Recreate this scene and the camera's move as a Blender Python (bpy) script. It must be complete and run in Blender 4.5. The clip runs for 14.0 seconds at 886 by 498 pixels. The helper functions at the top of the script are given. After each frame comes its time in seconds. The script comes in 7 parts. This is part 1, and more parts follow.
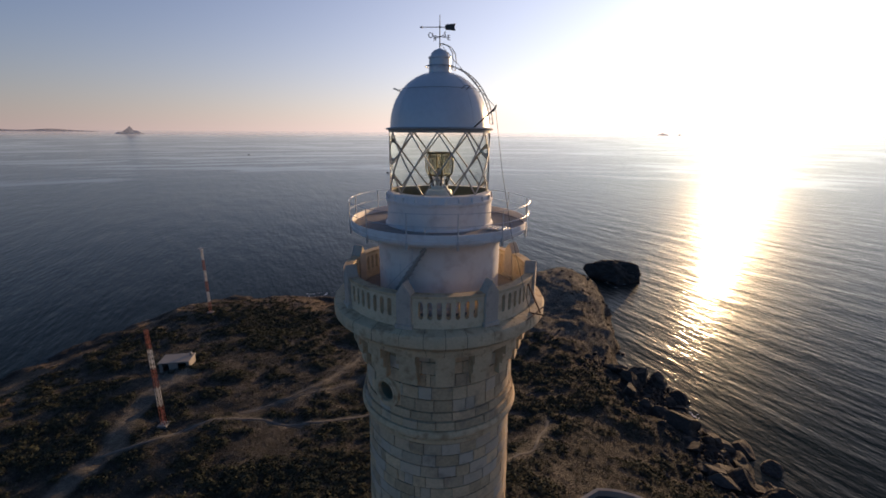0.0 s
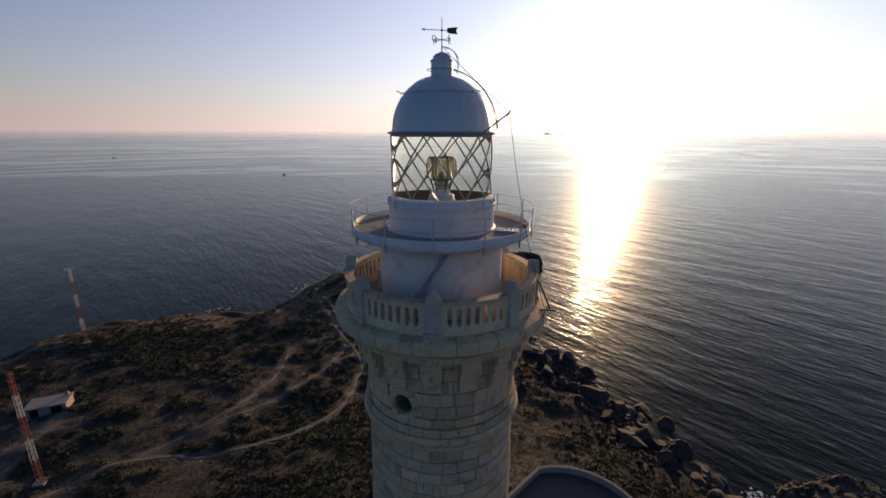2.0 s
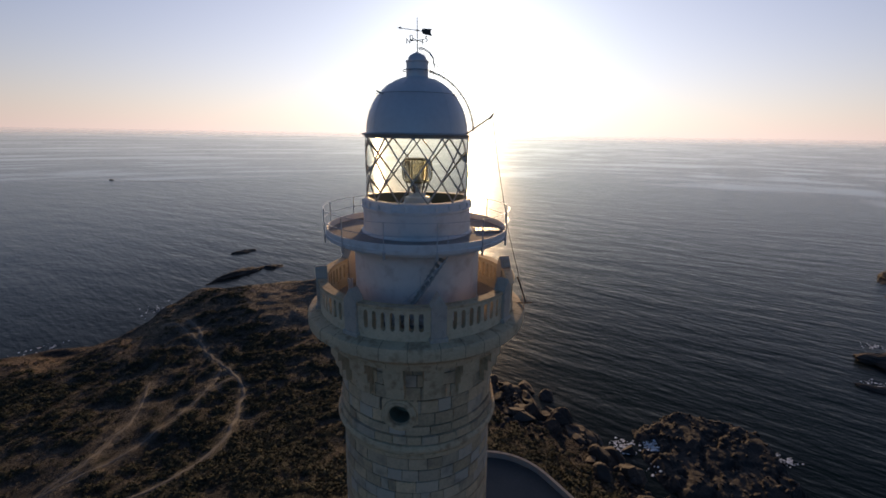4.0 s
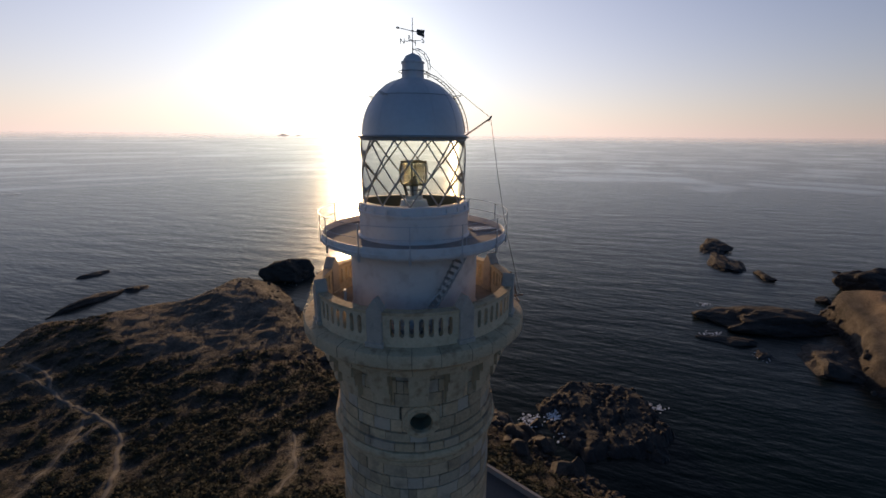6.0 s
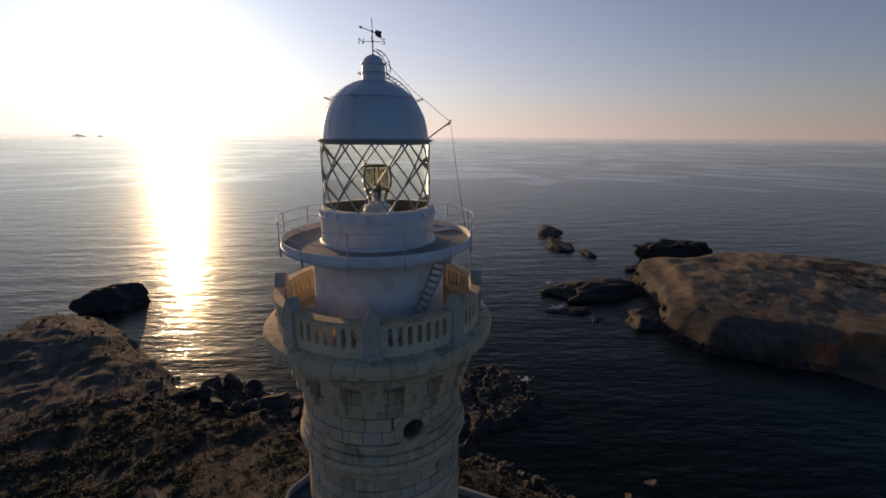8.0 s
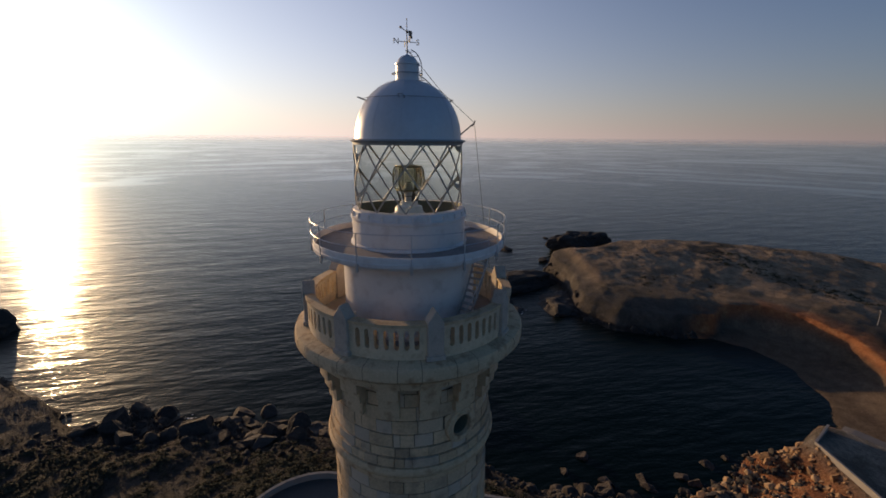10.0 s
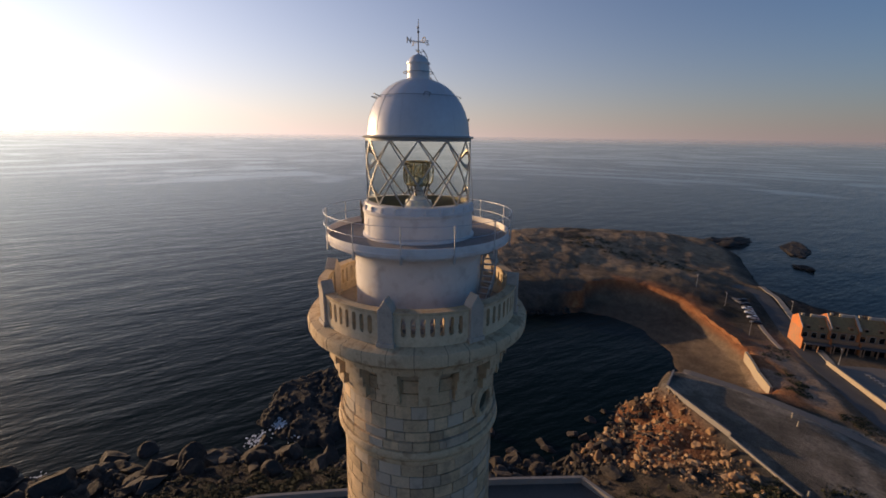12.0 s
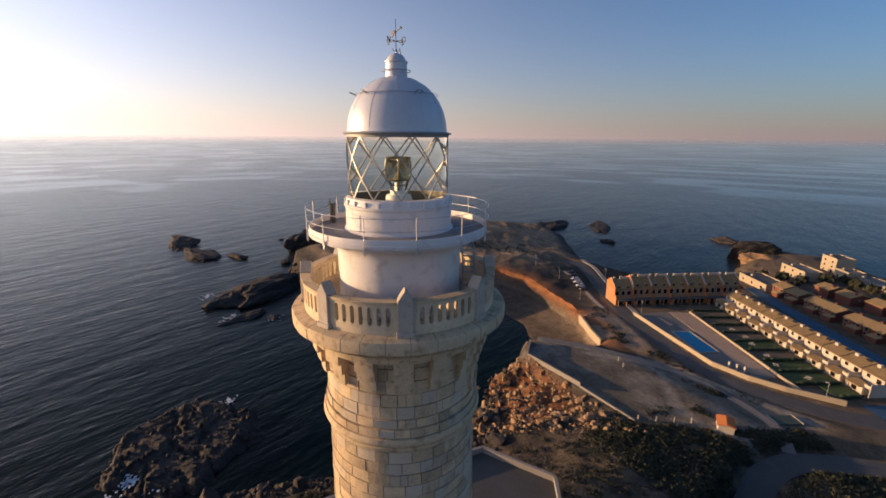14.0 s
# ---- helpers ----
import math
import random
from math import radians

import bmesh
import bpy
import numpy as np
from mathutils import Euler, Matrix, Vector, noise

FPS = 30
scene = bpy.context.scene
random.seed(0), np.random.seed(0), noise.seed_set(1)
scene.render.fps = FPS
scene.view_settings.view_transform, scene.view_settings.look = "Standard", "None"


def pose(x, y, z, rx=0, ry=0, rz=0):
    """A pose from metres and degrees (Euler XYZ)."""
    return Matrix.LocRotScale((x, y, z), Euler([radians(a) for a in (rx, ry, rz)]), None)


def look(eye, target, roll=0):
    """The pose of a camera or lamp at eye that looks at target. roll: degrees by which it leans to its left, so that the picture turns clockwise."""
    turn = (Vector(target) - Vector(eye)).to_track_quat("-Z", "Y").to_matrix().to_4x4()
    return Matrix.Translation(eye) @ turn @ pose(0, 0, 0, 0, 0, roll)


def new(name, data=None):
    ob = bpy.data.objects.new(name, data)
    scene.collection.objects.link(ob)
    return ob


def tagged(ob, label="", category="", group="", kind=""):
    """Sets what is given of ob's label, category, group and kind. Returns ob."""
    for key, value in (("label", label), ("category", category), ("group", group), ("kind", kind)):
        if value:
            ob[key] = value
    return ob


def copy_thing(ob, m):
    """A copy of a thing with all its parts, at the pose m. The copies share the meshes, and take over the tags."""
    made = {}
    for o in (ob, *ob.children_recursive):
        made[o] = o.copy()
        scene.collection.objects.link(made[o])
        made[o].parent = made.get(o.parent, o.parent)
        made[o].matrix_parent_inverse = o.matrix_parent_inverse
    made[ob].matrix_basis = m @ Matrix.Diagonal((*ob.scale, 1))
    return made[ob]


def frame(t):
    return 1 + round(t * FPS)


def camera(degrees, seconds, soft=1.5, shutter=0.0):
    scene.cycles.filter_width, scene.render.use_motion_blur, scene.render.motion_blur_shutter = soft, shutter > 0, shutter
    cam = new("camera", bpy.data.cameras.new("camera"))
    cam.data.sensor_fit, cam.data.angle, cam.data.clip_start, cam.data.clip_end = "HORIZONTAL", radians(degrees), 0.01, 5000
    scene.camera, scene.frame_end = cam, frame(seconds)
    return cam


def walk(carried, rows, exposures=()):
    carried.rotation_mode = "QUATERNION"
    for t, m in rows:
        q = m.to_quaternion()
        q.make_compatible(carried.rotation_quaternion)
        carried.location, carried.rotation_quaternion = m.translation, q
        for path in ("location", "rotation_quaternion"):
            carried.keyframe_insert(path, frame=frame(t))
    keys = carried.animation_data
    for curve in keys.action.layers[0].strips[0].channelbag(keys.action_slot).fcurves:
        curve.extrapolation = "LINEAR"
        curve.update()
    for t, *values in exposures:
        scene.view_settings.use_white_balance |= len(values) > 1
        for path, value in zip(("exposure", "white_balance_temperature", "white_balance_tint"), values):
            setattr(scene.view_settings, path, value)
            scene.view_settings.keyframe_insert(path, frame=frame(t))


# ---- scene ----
cam = camera(92.3, 14.0, soft=1.7)
PATH = [
    (0, (-0.406, -19.386, 82.908), (-0.348, -17.457, 82.383), 0.3),
    (0.5, (-1.469, -19.255, 82.917), (-1.287, -17.333, 82.393), 0.4),
    (1, (-2.654, -19.052, 82.992), (-2.347, -17.147, 82.467), 0.3),
    (1.5, (-3.747, -18.831, 83.03), (-3.348, -16.943, 82.505), 0.1),
    (2, (-4.867, -18.51, 83.085), (-4.369, -16.646, 82.559), 0.2),
    (2.5, (-5.978, -18.17, 83.063), (-5.362, -16.34, 82.543), 0.3),
    (3, (-7.088, -17.701, 83.071), (-6.314, -15.931, 82.554), 0.6),
    (5.5, (-12.122, -14.12, 83.087), (-10.774, -12.736, 82.572), 0.6),
    (6, (-13.009, -13.264, 83.112), (-11.563, -11.981, 82.6), 0.5),
    (6.5, (-13.759, -12.387, 83.168), (-12.192, -11.254, 82.656), 0.6),
    (7, (-14.488, -11.395, 83.199), (-12.812, -10.43, 82.69), 0.5),
    (7.5, (-15.076, -10.399, 83.207), (-13.331, -9.565, 82.699), 0.5),
    (8, (-15.64, -9.284, 83.191), (-13.844, -8.563, 82.686), 0.4),
    (10.5, (-17.751, -3.201, 83.196), (-15.83, -2.968, 82.693), 0.6),
    (11, (-18.145, -1.794, 83.113), (-16.213, -1.68, 82.611), 0.7),
    (11.5, (-18.465, -0.486, 83.092), (-16.53, -0.517, 82.588), 0.8),
    (12, (-18.608, 1.008, 83.095), (-16.686, 0.789, 82.587), 0.8),
    (12.5, (-18.591, 2.395, 83.079), (-16.699, 1.997, 82.57), 0.8),
    (13, (-18.51, 3.923, 83.026), (-16.668, 3.331, 82.519), 0.6),
    (13.5, (-18.352, 5.416, 82.943), (-16.57, 4.661, 82.439), 0.4),
    (14, (-18.034, 6.937, 82.882), (-16.309, 6.057, 82.38), 0.4),
]
walk(cam, [(t, look(eye, target, roll)) for t, eye, target, roll in PATH],
     [(0, 0.0, 6500, 14), (3, -0.22, 6500, 14), (5.5, -0.29, 6600, 14), (8, -0.42, 6600, 14), (10.5, -0.36, 6450, 11), (11.5, -0.17, 6550, 12), (12.5, 0.12, 6650, 14), (14, 0.46, 6800, 15)])

# ---- light ----
SUN_AZ, SUN_EL = 36.5, 6.3
SUN_DIR = Vector((math.sin(radians(SUN_AZ)) * math.cos(radians(SUN_EL)), math.cos(radians(SUN_AZ)) * math.cos(radians(SUN_EL)), math.sin(radians(SUN_EL))))
sun = new("sun", bpy.data.lights.new("sun", "SUN"))
sun.data.energy, sun.data.angle, sun.data.color = 5.0, radians(0.6), (1.0, 0.655, 0.335)
sun.matrix_world = look(SUN_DIR * 400, (0, 0, 0))

world = bpy.data.worlds.new("world")
scene.world = world
world.use_nodes = True


def wire(tree, a, b):
    tree.links.new(a, b)


def thinning(t, co, rate):
    """Haze that thins out with height over the horizon."""
    sep = t.nodes.new("ShaderNodeSeparateXYZ")
    wire(t, co.outputs["Generated"], sep.inputs[0])
    node = sep.outputs["Z"]
    for op, val in (("ABSOLUTE", None), ("MULTIPLY", rate), ("EXPONENT", None), ("MULTIPLY", 0.97)):
        x = t.nodes.new("ShaderNodeMath")
        x.operation = op
        wire(t, node, x.inputs[0])
        if val is not None:
            x.inputs[1].default_value = val
        node = x.outputs[0]
    return node


def build_world():
    t = world.node_tree
    t.nodes.clear()
    out = t.nodes.new("ShaderNodeOutputWorld")
    back = t.nodes.new("ShaderNodeBackground")
    sky = t.nodes.new("ShaderNodeTexSky")
    sky.sky_type, sky.sun_disc = "NISHITA", False
    sky.sun_elevation, sky.sun_rotation = radians(SUN_EL), radians(SUN_AZ)
    sky.altitude, sky.air_density, sky.dust_density, sky.ozone_density = 80, 1.0, 0.4, 3.0
    # aureole of haze round the low sun
    co = t.nodes.new("ShaderNodeTexCoord")
    dot = t.nodes.new("ShaderNodeVectorMath")
    dot.operation = "DOT_PRODUCT"
    dot.inputs[1].default_value = SUN_DIR
    wire(t, co.outputs["Generated"], dot.inputs[0])
    ang = t.nodes.new("ShaderNodeMath")
    ang.operation = "ARCCOSINE"
    wire(t, dot.outputs["Value"], ang.inputs[0])
    total = None
    for width, gain, colour, rate in ((0.05, 3.0, (1.0, 0.95, 0.85), 0), (0.17, 0.58, (1.0, 0.93, 0.76), 0), (0.62, 0.38, (1.0, 0.90, 0.82), 0), (1.15, 0.72, (1.0, 0.82, 0.72), -2.6), (1.3, 0.36, (1.0, 0.66, 0.52), -8.0)):
        div = t.nodes.new("ShaderNodeMath")
        div.operation, div.inputs[1].default_value = "DIVIDE", width
        wire(t, ang.outputs[0], div.inputs[0])
        sq = t.nodes.new("ShaderNodeMath")
        sq.operation = "MULTIPLY"
        wire(t, div.outputs[0], sq.inputs[0])
        wire(t, div.outputs[0], sq.inputs[1])
        neg = t.nodes.new("ShaderNodeMath")
        neg.operation, neg.inputs[1].default_value = "MULTIPLY", -1.0
        wire(t, sq.outputs[0], neg.inputs[0])
        ex = t.nodes.new("ShaderNodeMath")
        ex.operation = "EXPONENT"
        wire(t, neg.outputs[0], ex.inputs[0])
        mul = t.nodes.new("ShaderNodeMath")
        mul.operation, mul.inputs[1].default_value = "MULTIPLY", gain
        wire(t, ex.outputs[0], mul.inputs[0])
        if rate:
            low = t.nodes.new("ShaderNodeMath")
            low.operation = "MULTIPLY"
            wire(t, mul.outputs[0], low.inputs[0])
            wire(t, thinning(t, co, rate), low.inputs[1])
            mul = low
        tint = t.nodes.new("ShaderNodeVectorMath")
        tint.operation = "SCALE"
        tint.inputs[0].default_value = colour
        wire(t, mul.outputs[0], tint.inputs["Scale"])
        if total:
            add = t.nodes.new("ShaderNodeVectorMath")
            wire(t, total.outputs[0], add.inputs[0])
            wire(t, tint.outputs[0], add.inputs[1])
            tint = add
        total = tint
    # sky, with pale haze low over the sea all round
    scl = t.nodes.new("ShaderNodeVectorMath")
    scl.operation = "MULTIPLY"
    scl.inputs[1].default_value = SKY_TINT
    wire(t, sky.outputs[0], scl.inputs[0])
    node = thinning(t, co, -10.0)
    mix = t.nodes.new("ShaderNodeMix")
    mix.data_type = "RGBA"
    wire(t, node, mix.inputs["Factor"])
    wire(t, scl.outputs[0], mix.inputs["A"])
    mix.inputs["B"].default_value = (*HAZE, 1)
    plus = t.nodes.new("ShaderNodeVectorMath")
    wire(t, mix.outputs["Result"], plus.inputs[0])
    wire(t, tint.outputs[0], plus.inputs[1])
    wire(t, plus.outputs[0], back.inputs["Color"])
    wire(t, back.outputs[0], out.inputs[0])


SKY_TINT = (0.062, 0.104, 0.138)
HAZE = (0.200, 0.162, 0.170)
build_world()

# ---- materials ----
def material(name, colour, rough=0.8, metal=0.0, vary=0.25, scale=1.0, fine=12.0, bump=0.3, dirt=None, dirt_amount=0.0, island=0.0, obj=0.0, spec=0.5, depth=0.02, alt=None):
    """Base colour with coarse and fine variation, optional stains, and bump, in object space metres."""
    m = bpy.data.materials.new(name)
    m.use_nodes = True
    t = m.node_tree
    p = t.nodes["Principled BSDF"]
    p.inputs["Roughness"].default_value, p.inputs["Metallic"].default_value = rough, metal
    p.inputs["Specular IOR Level"].default_value = spec
    geo = t.nodes.new("ShaderNodeNewGeometry")
    n1 = t.nodes.new("ShaderNodeTexNoise")
    n1.inputs["Scale"].default_value, n1.inputs["Detail"].default_value = scale, 4
    n2 = t.nodes.new("ShaderNodeTexNoise")
    n2.inputs["Scale"].default_value, n2.inputs["Detail"].default_value = fine, 5
    for n in (n1, n2):
        wire(t, geo.outputs["Position"], n.inputs["Vector"])
    add = t.nodes.new("ShaderNodeMath")
    wire(t, n1.outputs["Fac"], add.inputs[0])
    wire(t, n2.outputs["Fac"], add.inputs[1])
    val = add
    if island or obj:
        src = t.nodes.new("ShaderNodeObjectInfo") if obj else None
        k = t.nodes.new("ShaderNodeMath")
        k.operation = "MULTIPLY_ADD"
        wire(t, src.outputs["Random"] if obj else geo.outputs["Random Per Island"], k.inputs[0])
        k.inputs[1].default_value = obj or island
        wire(t, add.outputs[0], k.inputs[2])
        off = t.nodes.new("ShaderNodeMath")
        off.inputs[1].default_value = -0.5 * (obj or island)
        wire(t, k.outputs[0], off.inputs[0])
        val = off
    rng = t.nodes.new("ShaderNodeMapRange")
    rng.inputs["From Min"].default_value, rng.inputs["From Max"].default_value = 0.5, 1.5
    rng.inputs["To Min"].default_value, rng.inputs["To Max"].default_value = 1 - vary, 1 + vary
    wire(t, val.outputs[0], rng.inputs["Value"])
    sc = t.nodes.new("ShaderNodeVectorMath")
    sc.operation = "SCALE"
    sc.inputs[0].default_value = colour
    wire(t, rng.outputs[0], sc.inputs["Scale"])
    last = sc.outputs[0]
    if alt:
        # some pieces are of another stone
        pick = t.nodes.new("ShaderNodeMath")
        pick.operation, pick.inputs[1].default_value = "MULTIPLY", 7.31
        wire(t, src.outputs["Random"] if obj else geo.outputs["Random Per Island"], pick.inputs[0])
        frac = t.nodes.new("ShaderNodeMath")
        frac.operation = "FRACT"
        wire(t, pick.outputs[0], frac.inputs[0])
        some = t.nodes.new("ShaderNodeMapRange")
        some.inputs["From Min"].default_value, some.inputs["From Max"].default_value = 0.45, 1.0
        some.inputs["To Max"].default_value = 0.75
        wire(t, frac.outputs[0], some.inputs["Value"])
        other = t.nodes.new("ShaderNodeMix")
        other.data_type = "RGBA"
        wire(t, some.outputs[0], other.inputs["Factor"])
        wire(t, last, other.inputs["A"])
        other.inputs["B"].default_value = (*alt, 1)
        last = other.outputs["Result"]
    if dirt:
        n3 = t.nodes.new("ShaderNodeTexNoise")
        n3.inputs["Scale"].default_value, n3.inputs["Detail"].default_value = scale * 2.3, 6
        wire(t, geo.outputs["Position"], n3.inputs["Vector"])
        r3 = t.nodes.new("ShaderNodeMapRange")
        r3.inputs["From Min"].default_value, r3.inputs["From Max"].default_value = 0.52, 0.72
        r3.inputs["To Max"].default_value = dirt_amount
        wire(t, n3.outputs["Fac"], r3.inputs["Value"])
        mix = t.nodes.new("ShaderNodeMix")
        mix.data_type = "RGBA"
        wire(t, r3.outputs[0], mix.inputs["Factor"])
        wire(t, last, mix.inputs["A"])
        mix.inputs["B"].default_value = (*dirt, 1)
        last = mix.outputs["Result"]
    wire(t, last, p.inputs["Base Color"])
    if bump:
        b = t.nodes.new("ShaderNodeBump")
        b.inputs["Strength"].default_value, b.inputs["Distance"].default_value = bump, depth
        wire(t, n2.outputs["Fac"], b.inputs["Height"])
        wire(t, b.outputs[0], p.inputs["Normal"])
    return m


STONE = material("ashlar_stone", (0.54, 0.395, 0.24), 0.85, alt=(0.50, 0.44, 0.36), vary=0.36, scale=0.7, fine=9, bump=0.5, dirt=(0.22, 0.17, 0.13), dirt_amount=0.6, obj=0.65)
STONE_FAR = material("ashlar_stone_joined", (0.54, 0.395, 0.24), 0.85, alt=(0.50, 0.44, 0.36), vary=0.36, scale=0.7, fine=9, bump=0.5, dirt=(0.22, 0.17, 0.13), dirt_amount=0.6, island=0.65)
MORTAR = material("mortar", (0.15, 0.115, 0.08), 0.95, vary=0.2, scale=2, bump=0.3)
CARVED = material("carved_stone", (0.56, 0.425, 0.265), 0.85, vary=0.26, scale=1.2, fine=14, bump=0.35, dirt=(0.27, 0.155, 0.08), dirt_amount=0.75)
PANEL = material("pale_panel_stone", (0.63, 0.51, 0.345), 0.85, vary=0.2, scale=1.4, fine=12, bump=0.3, dirt=(0.36, 0.25, 0.15), dirt_amount=0.5)
DRESSED = material("dressed_grey_stone", (0.46, 0.395, 0.325), 0.85, vary=0.2, scale=1.5, fine=16, bump=0.35, dirt=(0.25, 0.22, 0.2), dirt_amount=0.5)
WHITE = material("white_painted_plaster", (0.72, 0.68, 0.65), 0.6, vary=0.06, scale=0.9, fine=5, bump=0.1, dirt=(0.45, 0.38, 0.34), dirt_amount=0.5)
SILVER = material("silver_painted_metal", (0.60, 0.60, 0.62), 0.42, metal=0.2, vary=0.08, scale=0.8, fine=6, bump=0.06)
GREY_METAL = material("grey_painted_metal", (0.32, 0.32, 0.31), 0.5, metal=0.2, vary=0.15, scale=3, bump=0.1)
LATTICE = material("lattice_metal", (0.42, 0.40, 0.37), 0.45, metal=0.6, vary=0.15, scale=3, bump=0.1)
IRON = material("dark_iron", (0.09, 0.085, 0.08), 0.6, metal=0.6, vary=0.2, scale=3, bump=0.2)
GALV = material("galvanised_steel", (0.55, 0.55, 0.56), 0.45, metal=0.8, vary=0.15, scale=4, bump=0.1)
DECK = material("deck_screed", (0.27, 0.24, 0.22), 0.9, vary=0.25, scale=1.2, fine=8, bump=0.3, dirt=(0.2, 0.17, 0.15), dirt_amount=0.6)
RUST = material("rusted_steel", (0.22, 0.12, 0.07), 0.9, vary=0.3, scale=4, bump=0.3)


def pane_glass(name, colour, rough=0.02):
    m = bpy.data.materials.new(name)
    m.use_nodes = True
    p = m.node_tree.nodes["Principled BSDF"]
    p.inputs["Base Color"].default_value = (*colour, 1)
    p.inputs["Roughness"].default_value, p.inputs["IOR"].default_value = rough, 1.1
    p.inputs["Transmission Weight"].default_value = 1.0
    return m


GLASS = pane_glass("lantern_glass", (0.97, 0.96, 0.86))
LENS = pane_glass("amber_lens_glass", (0.80, 0.74, 0.58), 0.08)


# ---- mesh helpers ----
def part(name, bm, mat, parent=None, label="", smooth=False):
    me = bpy.data.meshes.new(name)
    bm.to_mesh(me)
    bm.free()
    me.materials.append(mat)
    if smooth:
        for f in me.polygons:
            f.use_smooth = True
        me.set_sharp_from_angle(angle=radians(38))
    ob = new(name, me)
    if parent:
        ob.parent = parent
    if label:
        tagged(ob, label)
    return ob


def thing(name, label, category, at=(0, 0, 0), group="", kind="", turn=0):
    ob = new(name)
    ob.matrix_basis = pose(*at, 0, 0, turn)
    return tagged(ob, label, category, group, kind)


def polar(angle, r, z=0.0):
    return Vector((r * math.cos(radians(angle)), r * math.sin(radians(angle)), z))


def lathe(bm, profile, segs=96, a0=0.0, a1=360.0):
    """Turn a profile of (radius, z) round the z axis; a closed ring if it runs a full turn."""
    full = abs(a1 - a0) >= 360
    n = segs if full else segs + 1
    rings = []
    for i in range(n):
        a = a0 + (a1 - a0) * i / segs
        rings.append([bm.verts.new(polar(a, r, z)) for r, z in profile])
    for i in range(segs):
        p, q = rings[i], rings[(i + 1) % n]
        for k in range(len(profile) - 1):
            bm.faces.new((p[k], q[k], q[k + 1], p[k + 1]))
    return rings


def solid_arc(bm, r0, r1, z0, z1, a0, a1, segs=8):
    """A curved bar: a block between two radii, two heights and two angles."""
    prof = [(r0, z0), (r1, z0), (r1, z1), (r0, z1), (r0, z0)]
    rings = []
    for i in range(segs + 1):
        a = a0 + (a1 - a0) * i / segs
        rings.append([bm.verts.new(polar(a, r, z)) for r, z in prof[:4]])
    for i in range(segs):
        p, q = rings[i], rings[i + 1]
        for k in range(4):
            bm.faces.new((p[k], q[k], q[(k + 1) % 4], p[(k + 1) % 4]))
    bm.faces.new(rings[0][::-1])
    bm.faces.new(rings[-1])


def box(bm, size, at=(0, 0, 0), m=None, bevel=0.0):
    made = bmesh.ops.create_cube(bm, size=1.0)["verts"]
    mat = (m or Matrix()) @ Matrix.Translation(at) @ Matrix.Diagonal((*size, 1))
    bmesh.ops.transform(bm, matrix=mat, verts=made)
    if bevel:
        edges = list({e for v in made for e in v.link_edges})
        bmesh.ops.bevel(bm, geom=edges, offset=bevel, segments=1, affect="EDGES")


def tube(bm, a, b, r, segs=8, r2=None):
    a, b = Vector(a), Vector(b)
    d = b - a
    made = bmesh.ops.create_cone(bm, cap_ends=True, segments=segs, radius1=r, radius2=r if r2 is None else r2, depth=d.length)["verts"]
    bmesh.ops.transform(bm, matrix=Matrix.Translation((a + b) / 2) @ d.to_track_quat("Z", "Y").to_matrix().to_4x4(), verts=made)


def run(bm, points, r, segs=6):
    """A bent pipe through points."""
    pts = [Vector(p) for p in points]
    rings = []
    for i, p in enumerate(pts):
        d = (pts[min(i + 1, len(pts) - 1)] - pts[max(i - 1, 0)]).normalized()
        side = d.cross(Vector((0, 0, 1)))
        side = side.normalized() if side.length > 1e-3 else Vector((1, 0, 0))
        up = side.cross(d)
        rings.append([bm.verts.new(p + r * (math.cos(k * math.tau / segs) * side + math.sin(k * math.tau / segs) * up)) for k in range(segs)])
    for p, q in zip(rings, rings[1:]):
        for k in range(segs):
            bm.faces.new((p[k], p[(k + 1) % segs], q[(k + 1) % segs], q[k]))
    bm.faces.new(rings[0][::-1])
    bm.faces.new(rings[-1])


def poly_prism(bm, pts, z0, z1):
    lo = [bm.verts.new((x, y, z0)) for x, y in pts]
    hi = [bm.verts.new((x, y, z1)) for x, y in pts]
    n = len(pts)
    for i in range(n):
        bm.faces.new((lo[i], lo[(i + 1) % n], hi[(i + 1) % n], hi[i]))
    bm.faces.new(hi)
    bm.faces.new(lo[::-1])


# ---- ground plan ----
COAST = [(-148, 105), (-147, 125), (-141, 145), (-129, 161), (-122, 180), (-102, 191), (-73, 193), (-50, 187), (-36, 190), (-17, 218),
         (-5, 233), (24, 218), (49, 206), (64, 213), (80, 217), (90, 196), (89, 177), (80, 150), (74, 127), (66, 113), (78, 101), (71, 86),
         (80, 74), (74, 61), (79, 48), (77, 25), (72, 5), (71, -10), (73, -22), (70, -36), (76, -48), (84, -60), (94, -72), (99, -88)]
COVE = [(106, -98), (113, -103), (127, -108), (147, -110), (164, -102), (169, -91), (167, -77), (169, -50), (186, -34), (204, -33), (228, -30),
        (250, -24), (264, -26), (268, -45), (290, -66), (300, -110), (297, -170), (285, -215), (262, -240), (228, -230), (192, -208), (174, -202),
        (152, -207), (139, -222), (129, -246), (124, -268), (133, -286), (142, -312), (150, -352), (120, -362), (80, -345), (40, -330), (-40, -320), (-160, -300), (-230, -200),
        (-240, 0), (-190, 80)]
BEACH = [(98, -98), (106, -97), (113, -102), (127, -107), (147, -109), (164, -101), (169, -91), (178, -98), (180, -112), (172, -124), (158, -132), (141, -131), (121, -128), (109, -125), (97, -118.5), (88, -114.5), (88, -110)]
TERRACE = [(34, 20), (34, -15), (33, -27), (22.5, -34), (12, -28), (-14, -24), (-14, 14), (8, 22), (24, 31)]
